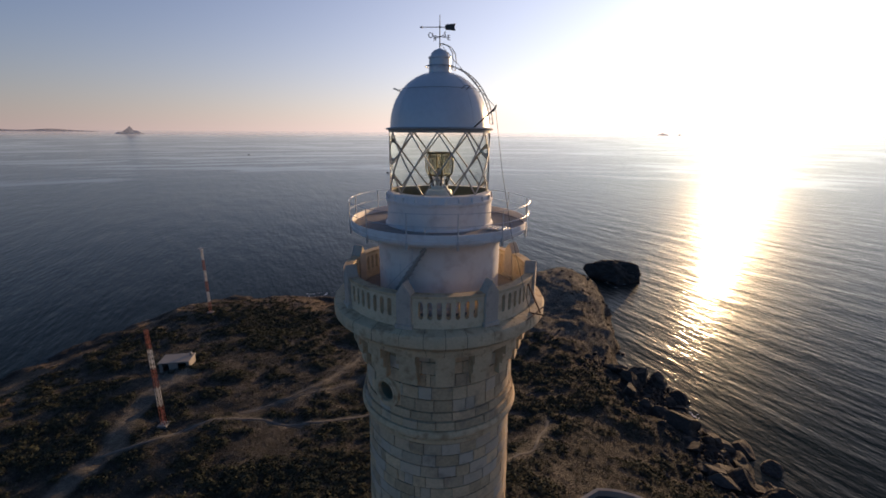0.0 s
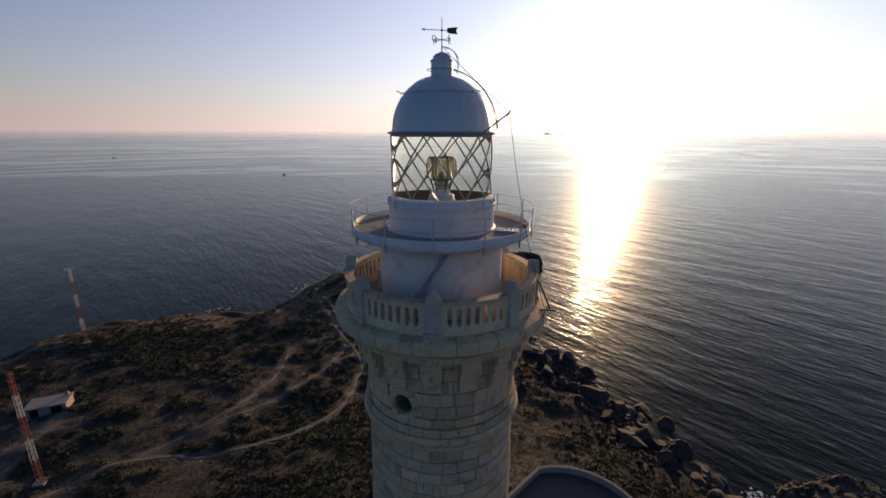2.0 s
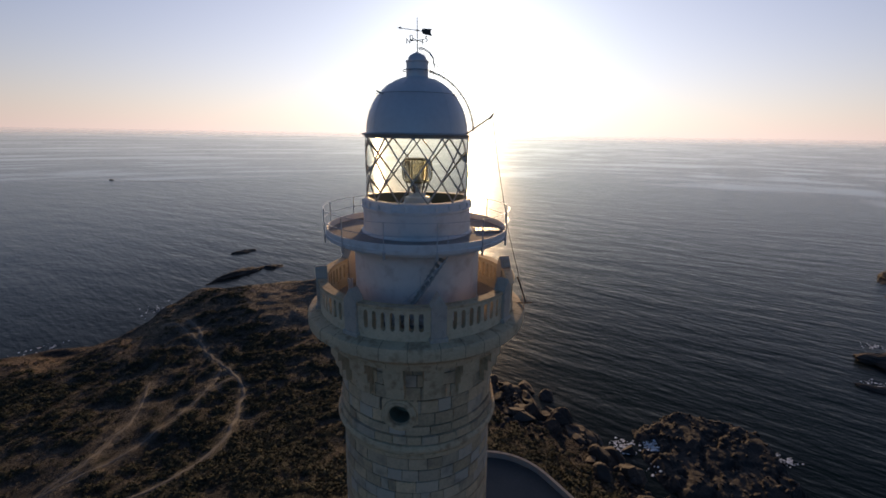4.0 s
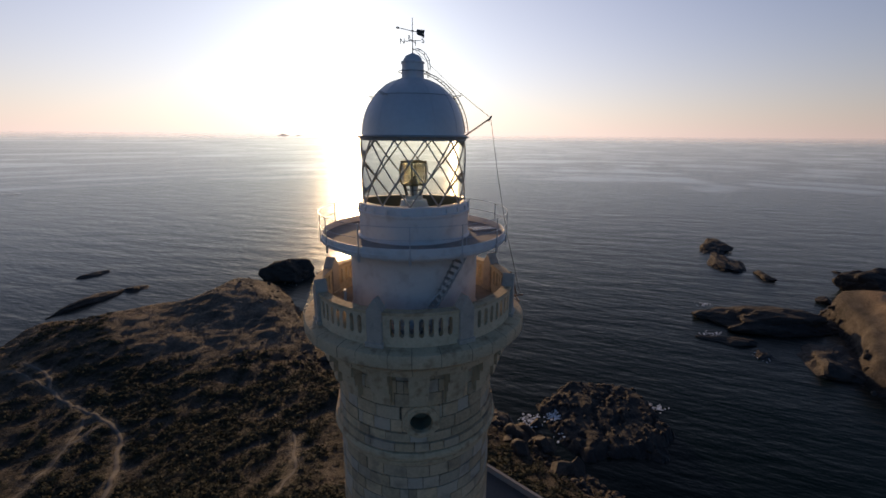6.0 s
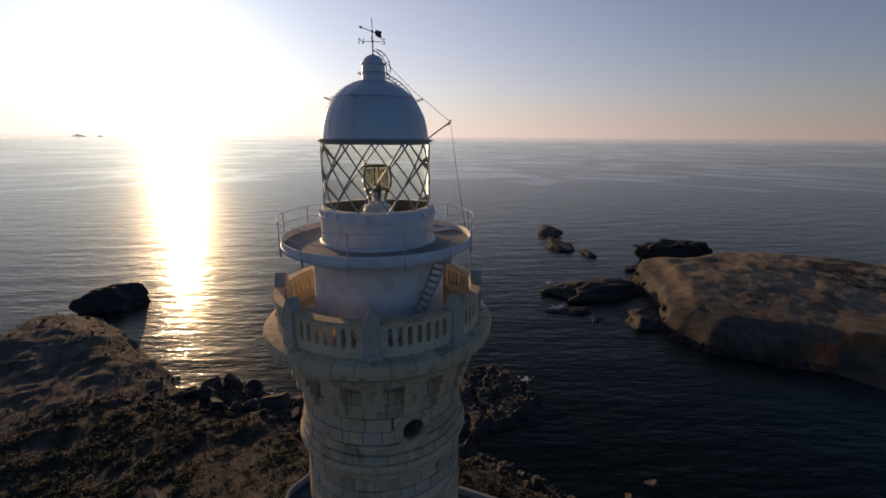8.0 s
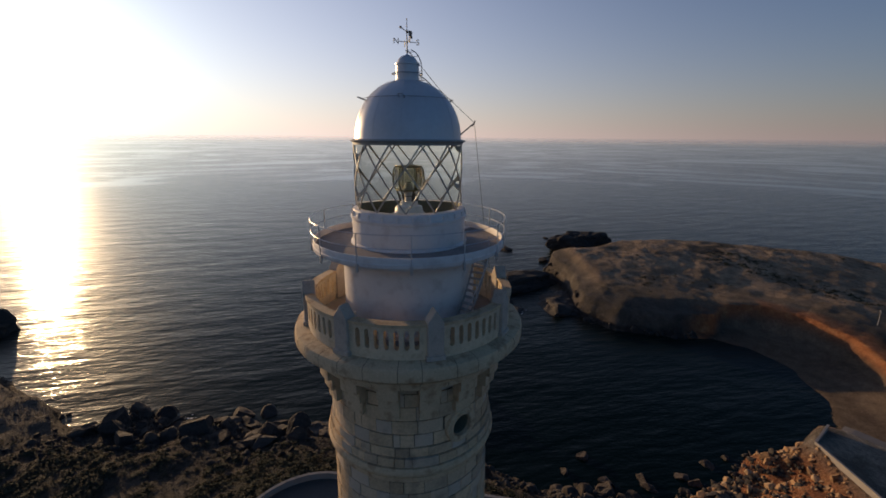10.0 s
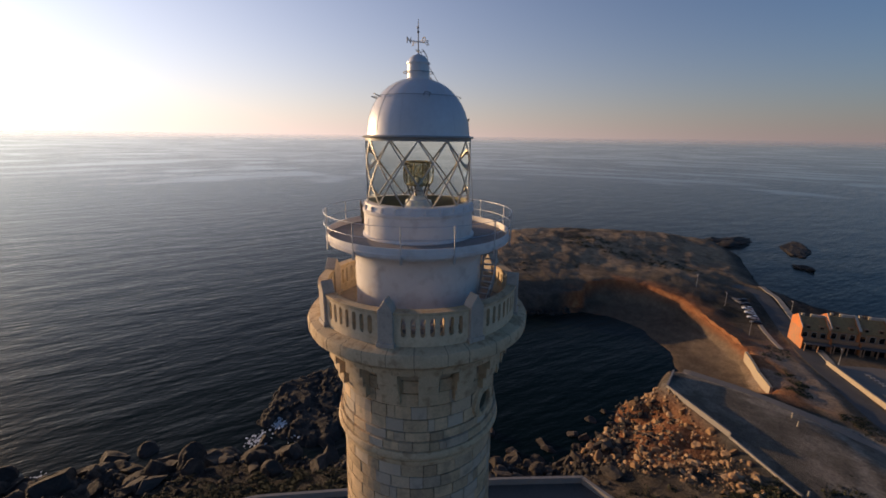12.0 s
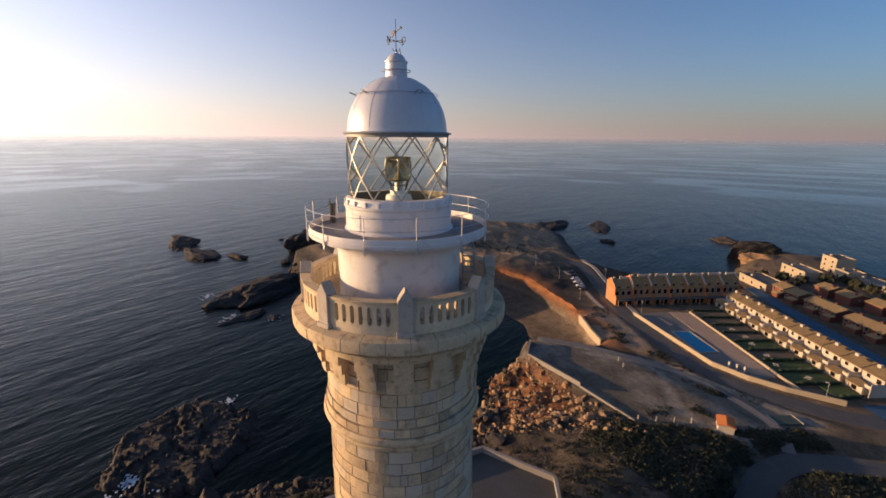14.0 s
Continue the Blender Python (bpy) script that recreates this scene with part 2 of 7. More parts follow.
LOT = [(98, -88), (89, -81), (66, -84), (47, -85), (37, -99), (31, -110.5), (27, -124), (24, -131), (42, -127), (58, -121), (82, -106), (95, -97)]
ROAD = [(176, -176), (166, -181), (146, -171), (126, -160), (105, -149), (87, -141.8), (72, -135.5), (57, -131.8), (45, -133.3), (34, -136.8), (22, -144), (6, -162), (-10, -185)]
LOOP = [(15, -70), (18, -86), (22, -98), (21, -110), (12, -124), (-4, -134), (-30, -140)]
TRACK = [(-78, 44), (-76.4, 53), (-74, 65.5), (-78.4, 78), (-80, 90), (-76, 98)]
TRAILS = [[(-75, 63), (-66, 67), (-55, 74.6), (-48, 75.2), (-38, 72), (-28, 71), (-16, 74), (-7, 81), (-2, 93), (2, 110), (0, 120), (-4, 135), (-7, 150), (-6, 162), (-10, 175)],
          [(-50, 77.4), (-44, 81.5), (-37, 85), (-28.6, 88.5), (-20.4, 95.5), (-15, 101.4), (-8, 112), (-2.8, 124)], [(1.2, 117), (-5.2, 113.7), (-9, 112)],
          [(-48, 78.4), (-38.6, 85.6), (-32, 92), (-27, 103), (-24, 112), (-22, 128)], [(29, 71.5), (22, 58), (15, 52.7)], [(-7, 150), (-12.6, 171), (-18, 180)],
          [(80, -102), (69, -114), (61, -114.2), (52, -106), (45, -100.5), (38, -99.7), (29, -103)], [(98, -93), (86, -103), (72, -117), (58, -122), (49, -126), (38, -128), (26, -131)]]


def seg_distance(px, py, a, b):
    dx, dy = b[0] - a[0], b[1] - a[1]
    k = np.clip(((px - a[0]) * dx + (py - a[1]) * dy) / (dx * dx + dy * dy), 0, 1)
    return np.hypot(px - a[0] - k * dx, py - a[1] - k * dy)


def poly_distance(px, py, pts):
    """Signed distance to an outline: plus inside."""
    best, inside = np.full(px.shape, 1e9), np.zeros(px.shape, bool)
    for a, b in zip(pts, pts[1:] + pts[:1]):
        best = np.minimum(best, seg_distance(px, py, a, b))
        cross = (a[1] > py) != (b[1] > py)
        with np.errstate(divide="ignore", invalid="ignore"):
            inside ^= cross & (px < (b[0] - a[0]) * (py - a[1]) / (b[1] - a[1] + 1e-12) + a[0])
    return np.where(inside, best, -best)


def line_distance(px, py, lines):
    best = np.full(px.shape, 1e9)
    for pts in lines:
        for a, b in zip(pts, pts[1:]):
            best = np.minimum(best, seg_distance(px, py, a, b))
    return best


rng = np.random.default_rng(7)
LATTICE_NOISE = rng.random((64, 64))


def value_noise(x, y, size):
    u, v = x / size, y / size
    i, j = np.floor(u).astype(int), np.floor(v).astype(int)
    fu, fv = u - i, v - j
    fu, fv = fu * fu * (3 - 2 * fu), fv * fv * (3 - 2 * fv)
    g = LATTICE_NOISE
    a, b = g[i % 64, j % 64], g[(i + 1) % 64, j % 64]
    c, d = g[i % 64, (j + 1) % 64], g[(i + 1) % 64, (j + 1) % 64]
    return (a * (1 - fu) + b * fu) * (1 - fv) + (c * (1 - fu) + d * fu) * fv


def fractal(x, y, size, octaves=4):
    total, amp, norm = 0.0, 1.0, 0.0
    for k in range(octaves):
        total = total + amp * value_noise(x + 17.3 * k, y - 9.1 * k, size / 2 ** k)
        norm, amp = norm + amp, amp * 0.5
    return total / norm


def smooth(a, b, x):
    k = np.clip((x - a) / (b - a), 0, 1)
    return k * k * (3 - 2 * k)


def road_height(x):
    return 7.0 + 2.4 * smooth(120, 165, x)


def cliff_share(x, y):
    """Where the shore is an upright clay cliff: the north-east point and the headland across the cove."""
    point = smooth(72, 48, np.hypot(x - 72, y - 178))
    head = smooth(150, 175, x) * smooth(20, -40, y) * smooth(-240, -215, y)
    return np.maximum(point, head)


def bush_share(x, y):
    """How thickly scrub grows: 0 on bare soil, 1 inside the thickets."""
    return smooth(0.40, 0.56, 0.5 * fractal(x * 0.8 + 7, y * 1.25 - 3, 7, 4) + 0.28 * fractal(x - 40, y + 31, 3.2, 2) + 0.22 * fractal(x + 90, y + 20, 40, 2))


def ground_height(x, y):
    """Height of the land over the sea at plan places (arrays)."""
    x, y = np.asarray(x, float), np.asarray(y, float)
    wob = 5.0 * (fractal(x, y, 14, 4) - 0.5)
    d = poly_distance(x, y, COAST + COVE) + wob
    r = np.hypot(x, y)
    top = 8.5 + 21.0 * np.exp(-(r / 62) ** 2) + 2.5 * (fractal(x + 40, y, 45, 3) - 0.5)
    top = top + 3.8 * np.exp(-(((x - 66) / 26) ** 2 + ((y - 190) / 34) ** 2))
    top = top + 3.0 * np.exp(-(((x + 80) / 40) ** 2 + ((y - 95) / 40) ** 2))
    head = smooth(130, 190, x) * smooth(20, -40, y) * smooth(-262, -232, y)
    top = top * (1 - head) + head * (12 + 5.5 * smooth(190, 270, x) - 3.0 * smooth(-130, -230, y) + 2.0 * (fractal(x, y, 30, 3) - 0.5))
    town = smooth(-118, -150, y) * np.maximum(smooth(150, 120, x), smooth(-225, -255, y))
    top = top * (1 - town) + 7.0 * town
    steep = 8 + 30 * smooth(10, -60, x) * smooth(60, 110, y) + 12 * smooth(50, 25, np.hypot(x - 72, y + 48))
    steep = steep - 4.5 * head - 3.5 * smooth(45, 20, np.hypot(x - 78, y - 190))
    cliff = cliff_share(x, y)
    shore = 1 - np.exp(-np.clip(d, 0, None) / steep)
    # the cliffs: a foot of fallen clay, an upright face cut by gullies, a worn edge
    gully = 5.0 * (fractal(x - 11, y + 70, 17, 3) - 0.5)
    face = 0.10 * smooth(0, 3, d) + 0.62 * smooth(2.0 + gully, 5.2 + gully, d + 0.3 * gully) + 0.30 * smooth(4, 17, d)
    shore = shore * (1 - cliff) + face * cliff
    rock = (fractal(x, y, 9, 4) - 0.45) * 5.0 * np.exp(-((d - 5) / 9) ** 2) * (1 - 0.75 * cliff)
    h = top * shore * 1.02 + np.where(d > 0, rock, 0)
    wild = smooth(-24, -8, y) * smooth(2, 14, d)
    h = h + (0.9 - 0.85 * town) * (fractal(x - 31, y + 12, 6, 3) - 0.5) * smooth(2, 12, d)
    h = h + wild * (1.7 * (fractal(x + 3, y + 8, 15, 4) - 0.5) + 0.55 * bush_share(x, y)) + head * smooth(6, 14, d) * (0.8 * (fractal(x + 3, y + 8, 16, 3) - 0.5) + 0.25 * (fractal(x + 60, y - 8, 3.5, 2) - 0.5))
    lot = smooth(-5, 0, poly_distance(x, y, LOT))
    h = h * (1 - lot) + (9.4 - 1.9 * smooth(-108, -125, y)) * lot + 1.8 * np.exp(-((x - 87) ** 2 + (y + 77) ** 2) / 40)
    spoil = smooth(24, 14, np.hypot(x - 76, (y + 65) * 1.1)) * smooth(1, 5, d) * (1 - lot)
    h = h + spoil * (4.4 * (fractal(x + 21, y - 6, 8, 4) - 0.5) + 1.0 * (fractal(x - 3, y, 2.4, 2) - 0.5))
    way = smooth(7, 4, line_distance(x, y, [ROAD, LOOP]))
    h = h * (1 - way) + way * road_height(x)
    b = poly_distance(x, y, BEACH)
    h = np.where(b > -3, h * smooth(1, -3, b) + smooth(-3, 1, b) * np.clip(0.25 + 0.13 * d, -2, 3.2), h)
    flat = smooth(-6, -1, poly_distance(x, y, TERRACE))
    h = h * (1 - flat) + 27.0 * flat
    return np.where(d < 0, np.maximum(-4, d * 0.45 + rock * 0.3), h)


GRID = 1.1
GRID_X, GRID_Y = np.arange(-240, 312, GRID), np.arange(-372, 250, GRID)
GRID_Z = ground_height(*np.meshgrid(GRID_X, GRID_Y, indexing="ij"))


def ground_z(x, y):
    """The ground sheet's height at a place."""
    u = min(max((x - GRID_X[0]) / GRID, 0), len(GRID_X) - 2.001)
    v = min(max((y - GRID_Y[0]) / GRID, 0), len(GRID_Y) - 2.001)
    i, j = int(u), int(v)
    u, v = u - i, v - j
    return float((GRID_Z[i, j] * (1 - u) + GRID_Z[i + 1, j] * u) * (1 - v) + (GRID_Z[i, j + 1] * (1 - u) + GRID_Z[i + 1, j + 1] * u) * v)


def grid_mesh(name, xs, ys, zfun, keep=None):
    gx, gy = np.meshgrid(xs, ys, indexing="ij")
    z = zfun(gx, gy)
    nx, ny = gx.shape
    idx = np.arange(nx * ny).reshape(nx, ny)
    quads = np.stack([idx[:-1, :-1], idx[1:, :-1], idx[1:, 1:], idx[:-1, 1:]], -1).reshape(-1, 4)
    if keep is not None:
        zq = z.reshape(-1)[quads].max(1)
        quads = quads[zq > keep]
    me = bpy.data.meshes.new(name)
    me.vertices.add(nx * ny)
    me.vertices.foreach_set("co", np.stack([gx, gy, z], -1).reshape(-1).astype(np.float32))
    me.loops.add(quads.size)
    me.loops.foreach_set("vertex_index", quads.reshape(-1).astype(np.int32))
    me.polygons.add(len(quads))
    me.polygons.foreach_set("loop_start", np.arange(0, quads.size, 4, dtype=np.int32))
    me.polygons.foreach_set("use_smooth", np.ones(len(quads), bool))
    me.update(calc_edges=True)
    return me, gx.reshape(-1), gy.reshape(-1), z.reshape(-1)


def soil_material():
    m = bpy.data.materials.new("coastal_soil")
    m.use_nodes = True
    t = m.node_tree
    p = t.nodes["Principled BSDF"]
    p.inputs["Roughness"].default_value = 0.95
    p.inputs["Specular IOR Level"].default_value = 0.2
    geo = t.nodes.new("ShaderNodeNewGeometry")

    def noise_node(scale, detail=6, rough=0.6):
        n = t.nodes.new("ShaderNodeTexNoise")
        n.inputs["Scale"].default_value, n.inputs["Detail"].default_value, n.inputs["Roughness"].default_value = scale, detail, rough
        wire(t, geo.outputs["Position"], n.inputs["Vector"])
        return n.outputs["Fac"]

    def ramp(src, stops):
        r = t.nodes.new("ShaderNodeValToRGB")
        while len(r.color_ramp.elements) < len(stops):
            r.color_ramp.elements.new(0.5)
        for e, (pos, c) in zip(r.color_ramp.elements, stops):
            e.position, e.color = pos, (*c, 1)
        wire(t, src, r.inputs[0])
        return r.outputs[0]

    def mixed(fac, a, b):
        x = t.nodes.new("ShaderNodeMix")
        x.data_type = "RGBA"
        wire(t, fac, x.inputs["Factor"])
        wire(t, a, x.inputs["A"])
        wire(t, b, x.inputs["B"])
        return x.outputs["Result"]

    def mask(name):
        a = t.nodes.new("ShaderNodeAttribute")
        a.attribute_name = name
        return a.outputs["Fac"]

    soil = ramp(noise_node(0.22, 7, 0.65), [(0.32, (0.032, 0.028, 0.024)), (0.5, (0.062, 0.054, 0.045)), (0.7, (0.125, 0.106, 0.088))])
    scrub = ramp(noise_node(0.5, 7, 0.7), [(0.34, (0.015, 0.0155, 0.012)), (0.52, (0.028, 0.028, 0.021)), (0.74, (0.055, 0.052, 0.040))])
    rock = ramp(noise_node(0.35, 8, 0.7), [(0.3, (0.016, 0.0135, 0.0125)), (0.5, (0.040, 0.033, 0.029)), (0.72, (0.10, 0.078, 0.062))])
    clay = ramp(noise_node(0.12, 8, 0.72), [(0.32, (0.055, 0.047, 0.040)), (0.5, (0.120, 0.101, 0.084)), (0.7, (0.21, 0.175, 0.14))])
    sand = ramp(noise_node(0.25), [(0.35, (0.24, 0.17, 0.11)), (0.65, (0.40, 0.29, 0.19))])
    red = ramp(noise_node(0.3, 8, 0.7), [(0.3, (0.22, 0.07, 0.03)), (0.55, (0.42, 0.17, 0.07)), (0.72, (0.5, 0.27, 0.13))])
    trail = ramp(noise_node(0.6), [(0.35, (0.23, 0.20, 0.165)), (0.65, (0.37, 0.325, 0.265))])
    c = mixed(mask("bush"), soil, scrub)
    c = mixed(mask("rock"), c, rock)
    c = mixed(mask("clay"), c, clay)
    c = mixed(mask("sand"), c, sand)
    c = mixed(mask("red"), c, red)
    c = mixed(mask("trail"), c, trail)
    fine = noise_node(1.6, 8, 0.75)
    shade = t.nodes.new("ShaderNodeMapRange")
    shade.inputs["From Min"].default_value, shade.inputs["From Max"].default_value = 0.3, 0.7
    shade.inputs["To Min"].default_value, shade.inputs["To Max"].default_value = 0.6, 1.4
    wire(t, fine, shade.inputs["Value"])
    sc = t.nodes.new("ShaderNodeVectorMath")
    sc.operation = "SCALE"
    wire(t, c, sc.inputs[0])
    wire(t, shade.outputs[0], sc.inputs["Scale"])
    wire(t, sc.outputs[0], p.inputs["Base Color"])
    b = t.nodes.new("ShaderNodeBump")
    b.inputs["Strength"].default_value, b.inputs["Distance"].default_value = 1.0, 1.1
    wire(t, fine, b.inputs["Height"])
    wire(t, b.outputs[0], p.inputs["Normal"])
    return m


SOIL = soil_material()


def build_ground():
    xs, ys = GRID_X, GRID_Y
    me, x, y, z = grid_mesh("ground", xs, ys, lambda gx, gy: GRID_Z, keep=-2.5)
    d = poly_distance(x, y, COAST + COVE)
    b = poly_distance(x, y, BEACH)
    sx, sy = np.gradient(z.reshape(len(xs), len(ys)), GRID)
    slope = np.hypot(sx, sy).reshape(-1)
    spoil = smooth(26, 15, np.hypot(x - 77, (y + 66) * 1.1) + 4)
    head = smooth(150, 190, x) * smooth(20, -40, y)
    cliff = cliff_share(x, y)
    rock = np.clip(smooth(34, 14, d) * smooth(0.0, 0.35, slope + 0.3 * fractal(x, y, 11, 3)) + smooth(0.6, 1.1, slope), 0, 1) * (1 - 0.8 * cliff)
    rock = np.maximum(rock, smooth(3.5, 1.5, z))
    bare = smooth(5.5, 2.5, line_distance(x, y, [[(108, -134), (99, -136.5), (84, -130), (80, -124)], [(97, -122), (90, -120)]]) + 4 * (fractal(x, y, 4, 3) - 0.5))
    bank = smooth(9, 3, line_distance(x, y, [[(112, -141), (92, -126), (76, -119), (62, -122)]])) * smooth(0.36, 0.46, fractal(x, y, 9, 3))
    red = np.clip(smooth(-14, -4, b) * smooth(-0.2, -2.5, b) * np.maximum(smooth(0.25, 0.7, slope), 0.8 * smooth(-112, -116, y)) + 0.75 * spoil + 0.3 * bank + 0.2 * bare, 0, 1)
    clay = cliff * (1 - 0.35 * head) * smooth(1.2, 3.0, z) * (1 - 0.75 * head * smooth(8, 15, d) * smooth(0.45, 0.25, slope))
    # the bare north shore, the headland's top, the beach and the trodden verges
    north = smooth(4, 10, d) * smooth(34, 20, d) * smooth(60, 90, y) * smooth(50, 20, x) * smooth(0.34, 0.5, fractal(x, y, 14, 3))
    verge = smooth(-30, -40, y) * smooth(-112, -104, y) * smooth(62, 50, x) * smooth(0.4, 0.55, fractal(x, y, 7, 4))
    top = head * smooth(8, 15, d) * smooth(0.2, 0.3, fractal(x, y, 24, 3)) * (0.55 + 0.45 * smooth(0.35, 0.6, fractal(x, y + 50, 13, 4))) * smooth(165, 225, x - 0.25 * (y + 60))
    sand = np.clip(0.3 * smooth(-2, 1, b) + 0.95 * top + 0.08 * smooth(-5, 0, poly_distance(x, y, LOT)) + 0.4 * verge + 0.8 * bank + bare + 0.4 * north + 0.45 * smooth(-112, -125, y) * smooth(150, 120, x), 0, 1)
    ld = line_distance(x, y, TRAILS[6:]) + 2.4 * (fractal(x, y, 5, 3) - 0.5)
    yard = smooth(8.5, 4.5, np.hypot(x + 80, (y - 99) * 1.2)) * 0.45
    lot = smooth(-4, 0, poly_distance(x, y, LOT)) * (0.34 + 0.4 * smooth(0.35, 0.62, fractal(x + 9, y, 7, 4)))
    worn = smooth(2.6, 0.8, line_distance(x, y, TRAILS[:6]) + 2.0 * (fractal(x, y, 4, 3) - 0.5)) * 0.24
    track = 0.38 * smooth(3.4, 2.0, line_distance(x, y, [TRACK]) + 1.6 * (fractal(x, y, 5, 3) - 0.5))
    trail = np.maximum.reduce([1.0 * smooth(2.4, 1.2, ld), lot, yard, worn, track, 0.55 * bare])
    for name, v in (("bush", bush_share(x, y)), ("rock", rock), ("clay", clay), ("red", red), ("sand", sand), ("trail", trail)):
        a = me.attributes.new(name, "FLOAT", "POINT")
        a.data.foreach_set("value", v.astype(np.float32))
    me.materials.append(SOIL)
    tagged(new("ground", me), "scrub-covered rocky headland of brown soil and stone", "ground", kind="structure")


build_ground()


# ---- sea ----
def sea_material():
    m = bpy.data.materials.new("sea_water")
    m.use_nodes = True
    t = m.node_tree
    p = t.nodes["Principled BSDF"]
    geo = t.nodes.new("ShaderNodeNewGeometry")

    def waves(scale, stretch, turn, detail=3):
        mp = t.nodes.new("ShaderNodeMapping")
        mp.vector_type = "TEXTURE"
        mp.inputs["Rotation"].default_value = (0, 0, radians(turn))
        mp.inputs["Scale"].default_value = (1 / scale, 1 / (scale * stretch), 1 / scale)
        wire(t, geo.outputs["Position"], mp.inputs["Vector"])
        n = t.nodes.new("ShaderNodeTexNoise")
        n.inputs["Scale"].default_value, n.inputs["Detail"].default_value = 1.0, detail
        wire(t, mp.outputs[0], n.inputs["Vector"])
        return n.outputs["Fac"]

    def madd(a, k, b=None):
        x = t.nodes.new("ShaderNodeMath")
        x.operation = "MULTIPLY_ADD"
        wire(t, a, x.inputs[0])
        x.inputs[1].default_value = k
        if b is None:
            x.inputs[2].default_value = 0
        else:
            wire(t, b, x.inputs[2])
        return x.outputs[0]

    # a long low swell, two crossing trains of wavelets, fine chop
    h = madd(waves(0.022, 3.2, -62, 3), 1.9)
    h = madd(waves(0.10, 3.6, -70, 3), 0.75, h)
    h = madd(waves(0.17, 2.6, -48, 3), 0.30, h)
    h = madd(waves(0.8, 1.6, -80, 3), 0.19, h)
    b = t.nodes.new("ShaderNodeBump")
    b.inputs["Distance"].default_value = 1.0
    far = t.nodes.new("ShaderNodeVectorMath")
    far.operation = "LENGTH"
    wire(t, geo.outputs["Position"], far.inputs[0])
    calm = t.nodes.new("ShaderNodeMapRange")
    calm.inputs["From Min"].default_value, calm.inputs["From Max"].default_value = 250, 2600
    calm.inputs["To Min"].default_value, calm.inputs["To Max"].default_value = 0.50, 0.22
    wire(t, far.outputs["Value"], calm.inputs["Value"])
    wire(t, h, b.inputs["Height"])
    # calm streaks are smoother than ruffled water
    bend = t.nodes.new("ShaderNodeVectorMath")
    bend.operation = "MULTIPLY_ADD"
    warp = t.nodes.new("ShaderNodeTexNoise")
    warp.inputs["Scale"].default_value, warp.inputs["Detail"].default_value = 0.0016, 3
    wire(t, geo.outputs["Position"], warp.inputs["Vector"])
    wire(t, warp.outputs["Color"], bend.inputs[0])
    bend.inputs[1].default_value = (900, 900, 0)
    wire(t, geo.outputs["Position"], bend.inputs[2])
    turned = t.nodes.new("ShaderNodeMapping")
    turned.inputs["Rotation"].default_value = (0, 0, radians(-62))
    turned.inputs["Scale"].default_value = (0.0009, 0.0055, 1)
    wire(t, bend.outputs[0], turned.inputs["Vector"])
    slick = t.nodes.new("ShaderNodeTexNoise")
    slick.inputs["Scale"].default_value, slick.inputs["Detail"].default_value = 1.0, 5
    wire(t, turned.outputs[0], slick.inputs["Vector"])
    # slicks show on the open water only
    open_sea = t.nodes.new("ShaderNodeMapRange")
    open_sea.inputs["From Min"].default_value, open_sea.inputs["From Max"].default_value = 300, 900
    wire(t, far.outputs["Value"], open_sea.inputs["Value"])
    out_there = t.nodes.new("ShaderNodeMath")
    out_there.operation = "MULTIPLY"
    wire(t, slick.outputs["Fac"], out_there.inputs[0])
    wire(t, open_sea.outputs[0], out_there.inputs[1])
    streak = out_there.outputs[0]
    ease = t.nodes.new("ShaderNodeMapRange")
    ease.inputs["From Min"].default_value, ease.inputs["From Max"].default_value = 0.53, 0.60
    ease.inputs["To Min"].default_value, ease.inputs["To Max"].default_value = 1.0, 0.15
    wire(t, streak, ease.inputs["Value"])
    ruffle = t.nodes.new("ShaderNodeMath")
    ruffle.operation = "MULTIPLY"
    wire(t, calm.outputs[0], ruffle.inputs[0])
    wire(t, ease.outputs[0], ruffle.inputs[1])
    wire(t, ruffle.outputs[0], b.inputs["Strength"])
    r = t.nodes.new("ShaderNodeMapRange")
    r.inputs["From Min"].default_value, r.inputs["From Max"].default_value = 120, 1500
    r.inputs["To Min"].default_value, r.inputs["To Max"].default_value = 0.105, 0.042
    wire(t, far.outputs["Value"], r.inputs["Value"])
    c = t.nodes.new("ShaderNodeValToRGB")
    c.color_ramp.elements[0].color, c.color_ramp.elements[1].color = (0.0002, 0.0034, 0.0030, 1), (0.0005, 0.0075, 0.0062, 1)
    wire(t, waves(0.01, 1.0, 0, 4), c.inputs[0])
    body = t.nodes.new("ShaderNodeBsdfDiffuse")
    wire(t, c.outputs[0], body.inputs["Color"])
    gloss = t.nodes.new("ShaderNodeBsdfGlossy")
    gloss.inputs["Color"].default_value = (0.92, 0.96, 0.95, 1)
    wire(t, r.outputs[0], gloss.inputs["Roughness"])
    wire(t, b.outputs[0], gloss.inputs["Normal"])
    # steeper wavelets scatter the low sun more widely
    spread = t.nodes.new("ShaderNodeBsdfGlossy")
    spread.inputs["Color"].default_value, spread.inputs["Roughness"].default_value = (0.93, 0.95, 0.95, 1), 0.42
    wire(t, b.outputs[0], spread.inputs["Normal"])
    facets = t.nodes.new("ShaderNodeMixShader")
    facets.inputs[0].default_value = 0.40
    wire(t, gloss.outputs[0], facets.inputs[1])
    wire(t, spread.outputs[0], facets.inputs[2])
    gloss = facets
    fres = t.nodes.new("ShaderNodeFresnel")
    fres.inputs["IOR"].default_value = 1.20
    wire(t, b.outputs[0], fres.inputs["Normal"])
    both = t.nodes.new("ShaderNodeMixShader")
    # mirror strength scaled by hand; above 1 it paints brighter sheen into the slicks
    mirror_gain = t.nodes.new("ShaderNodeMath")
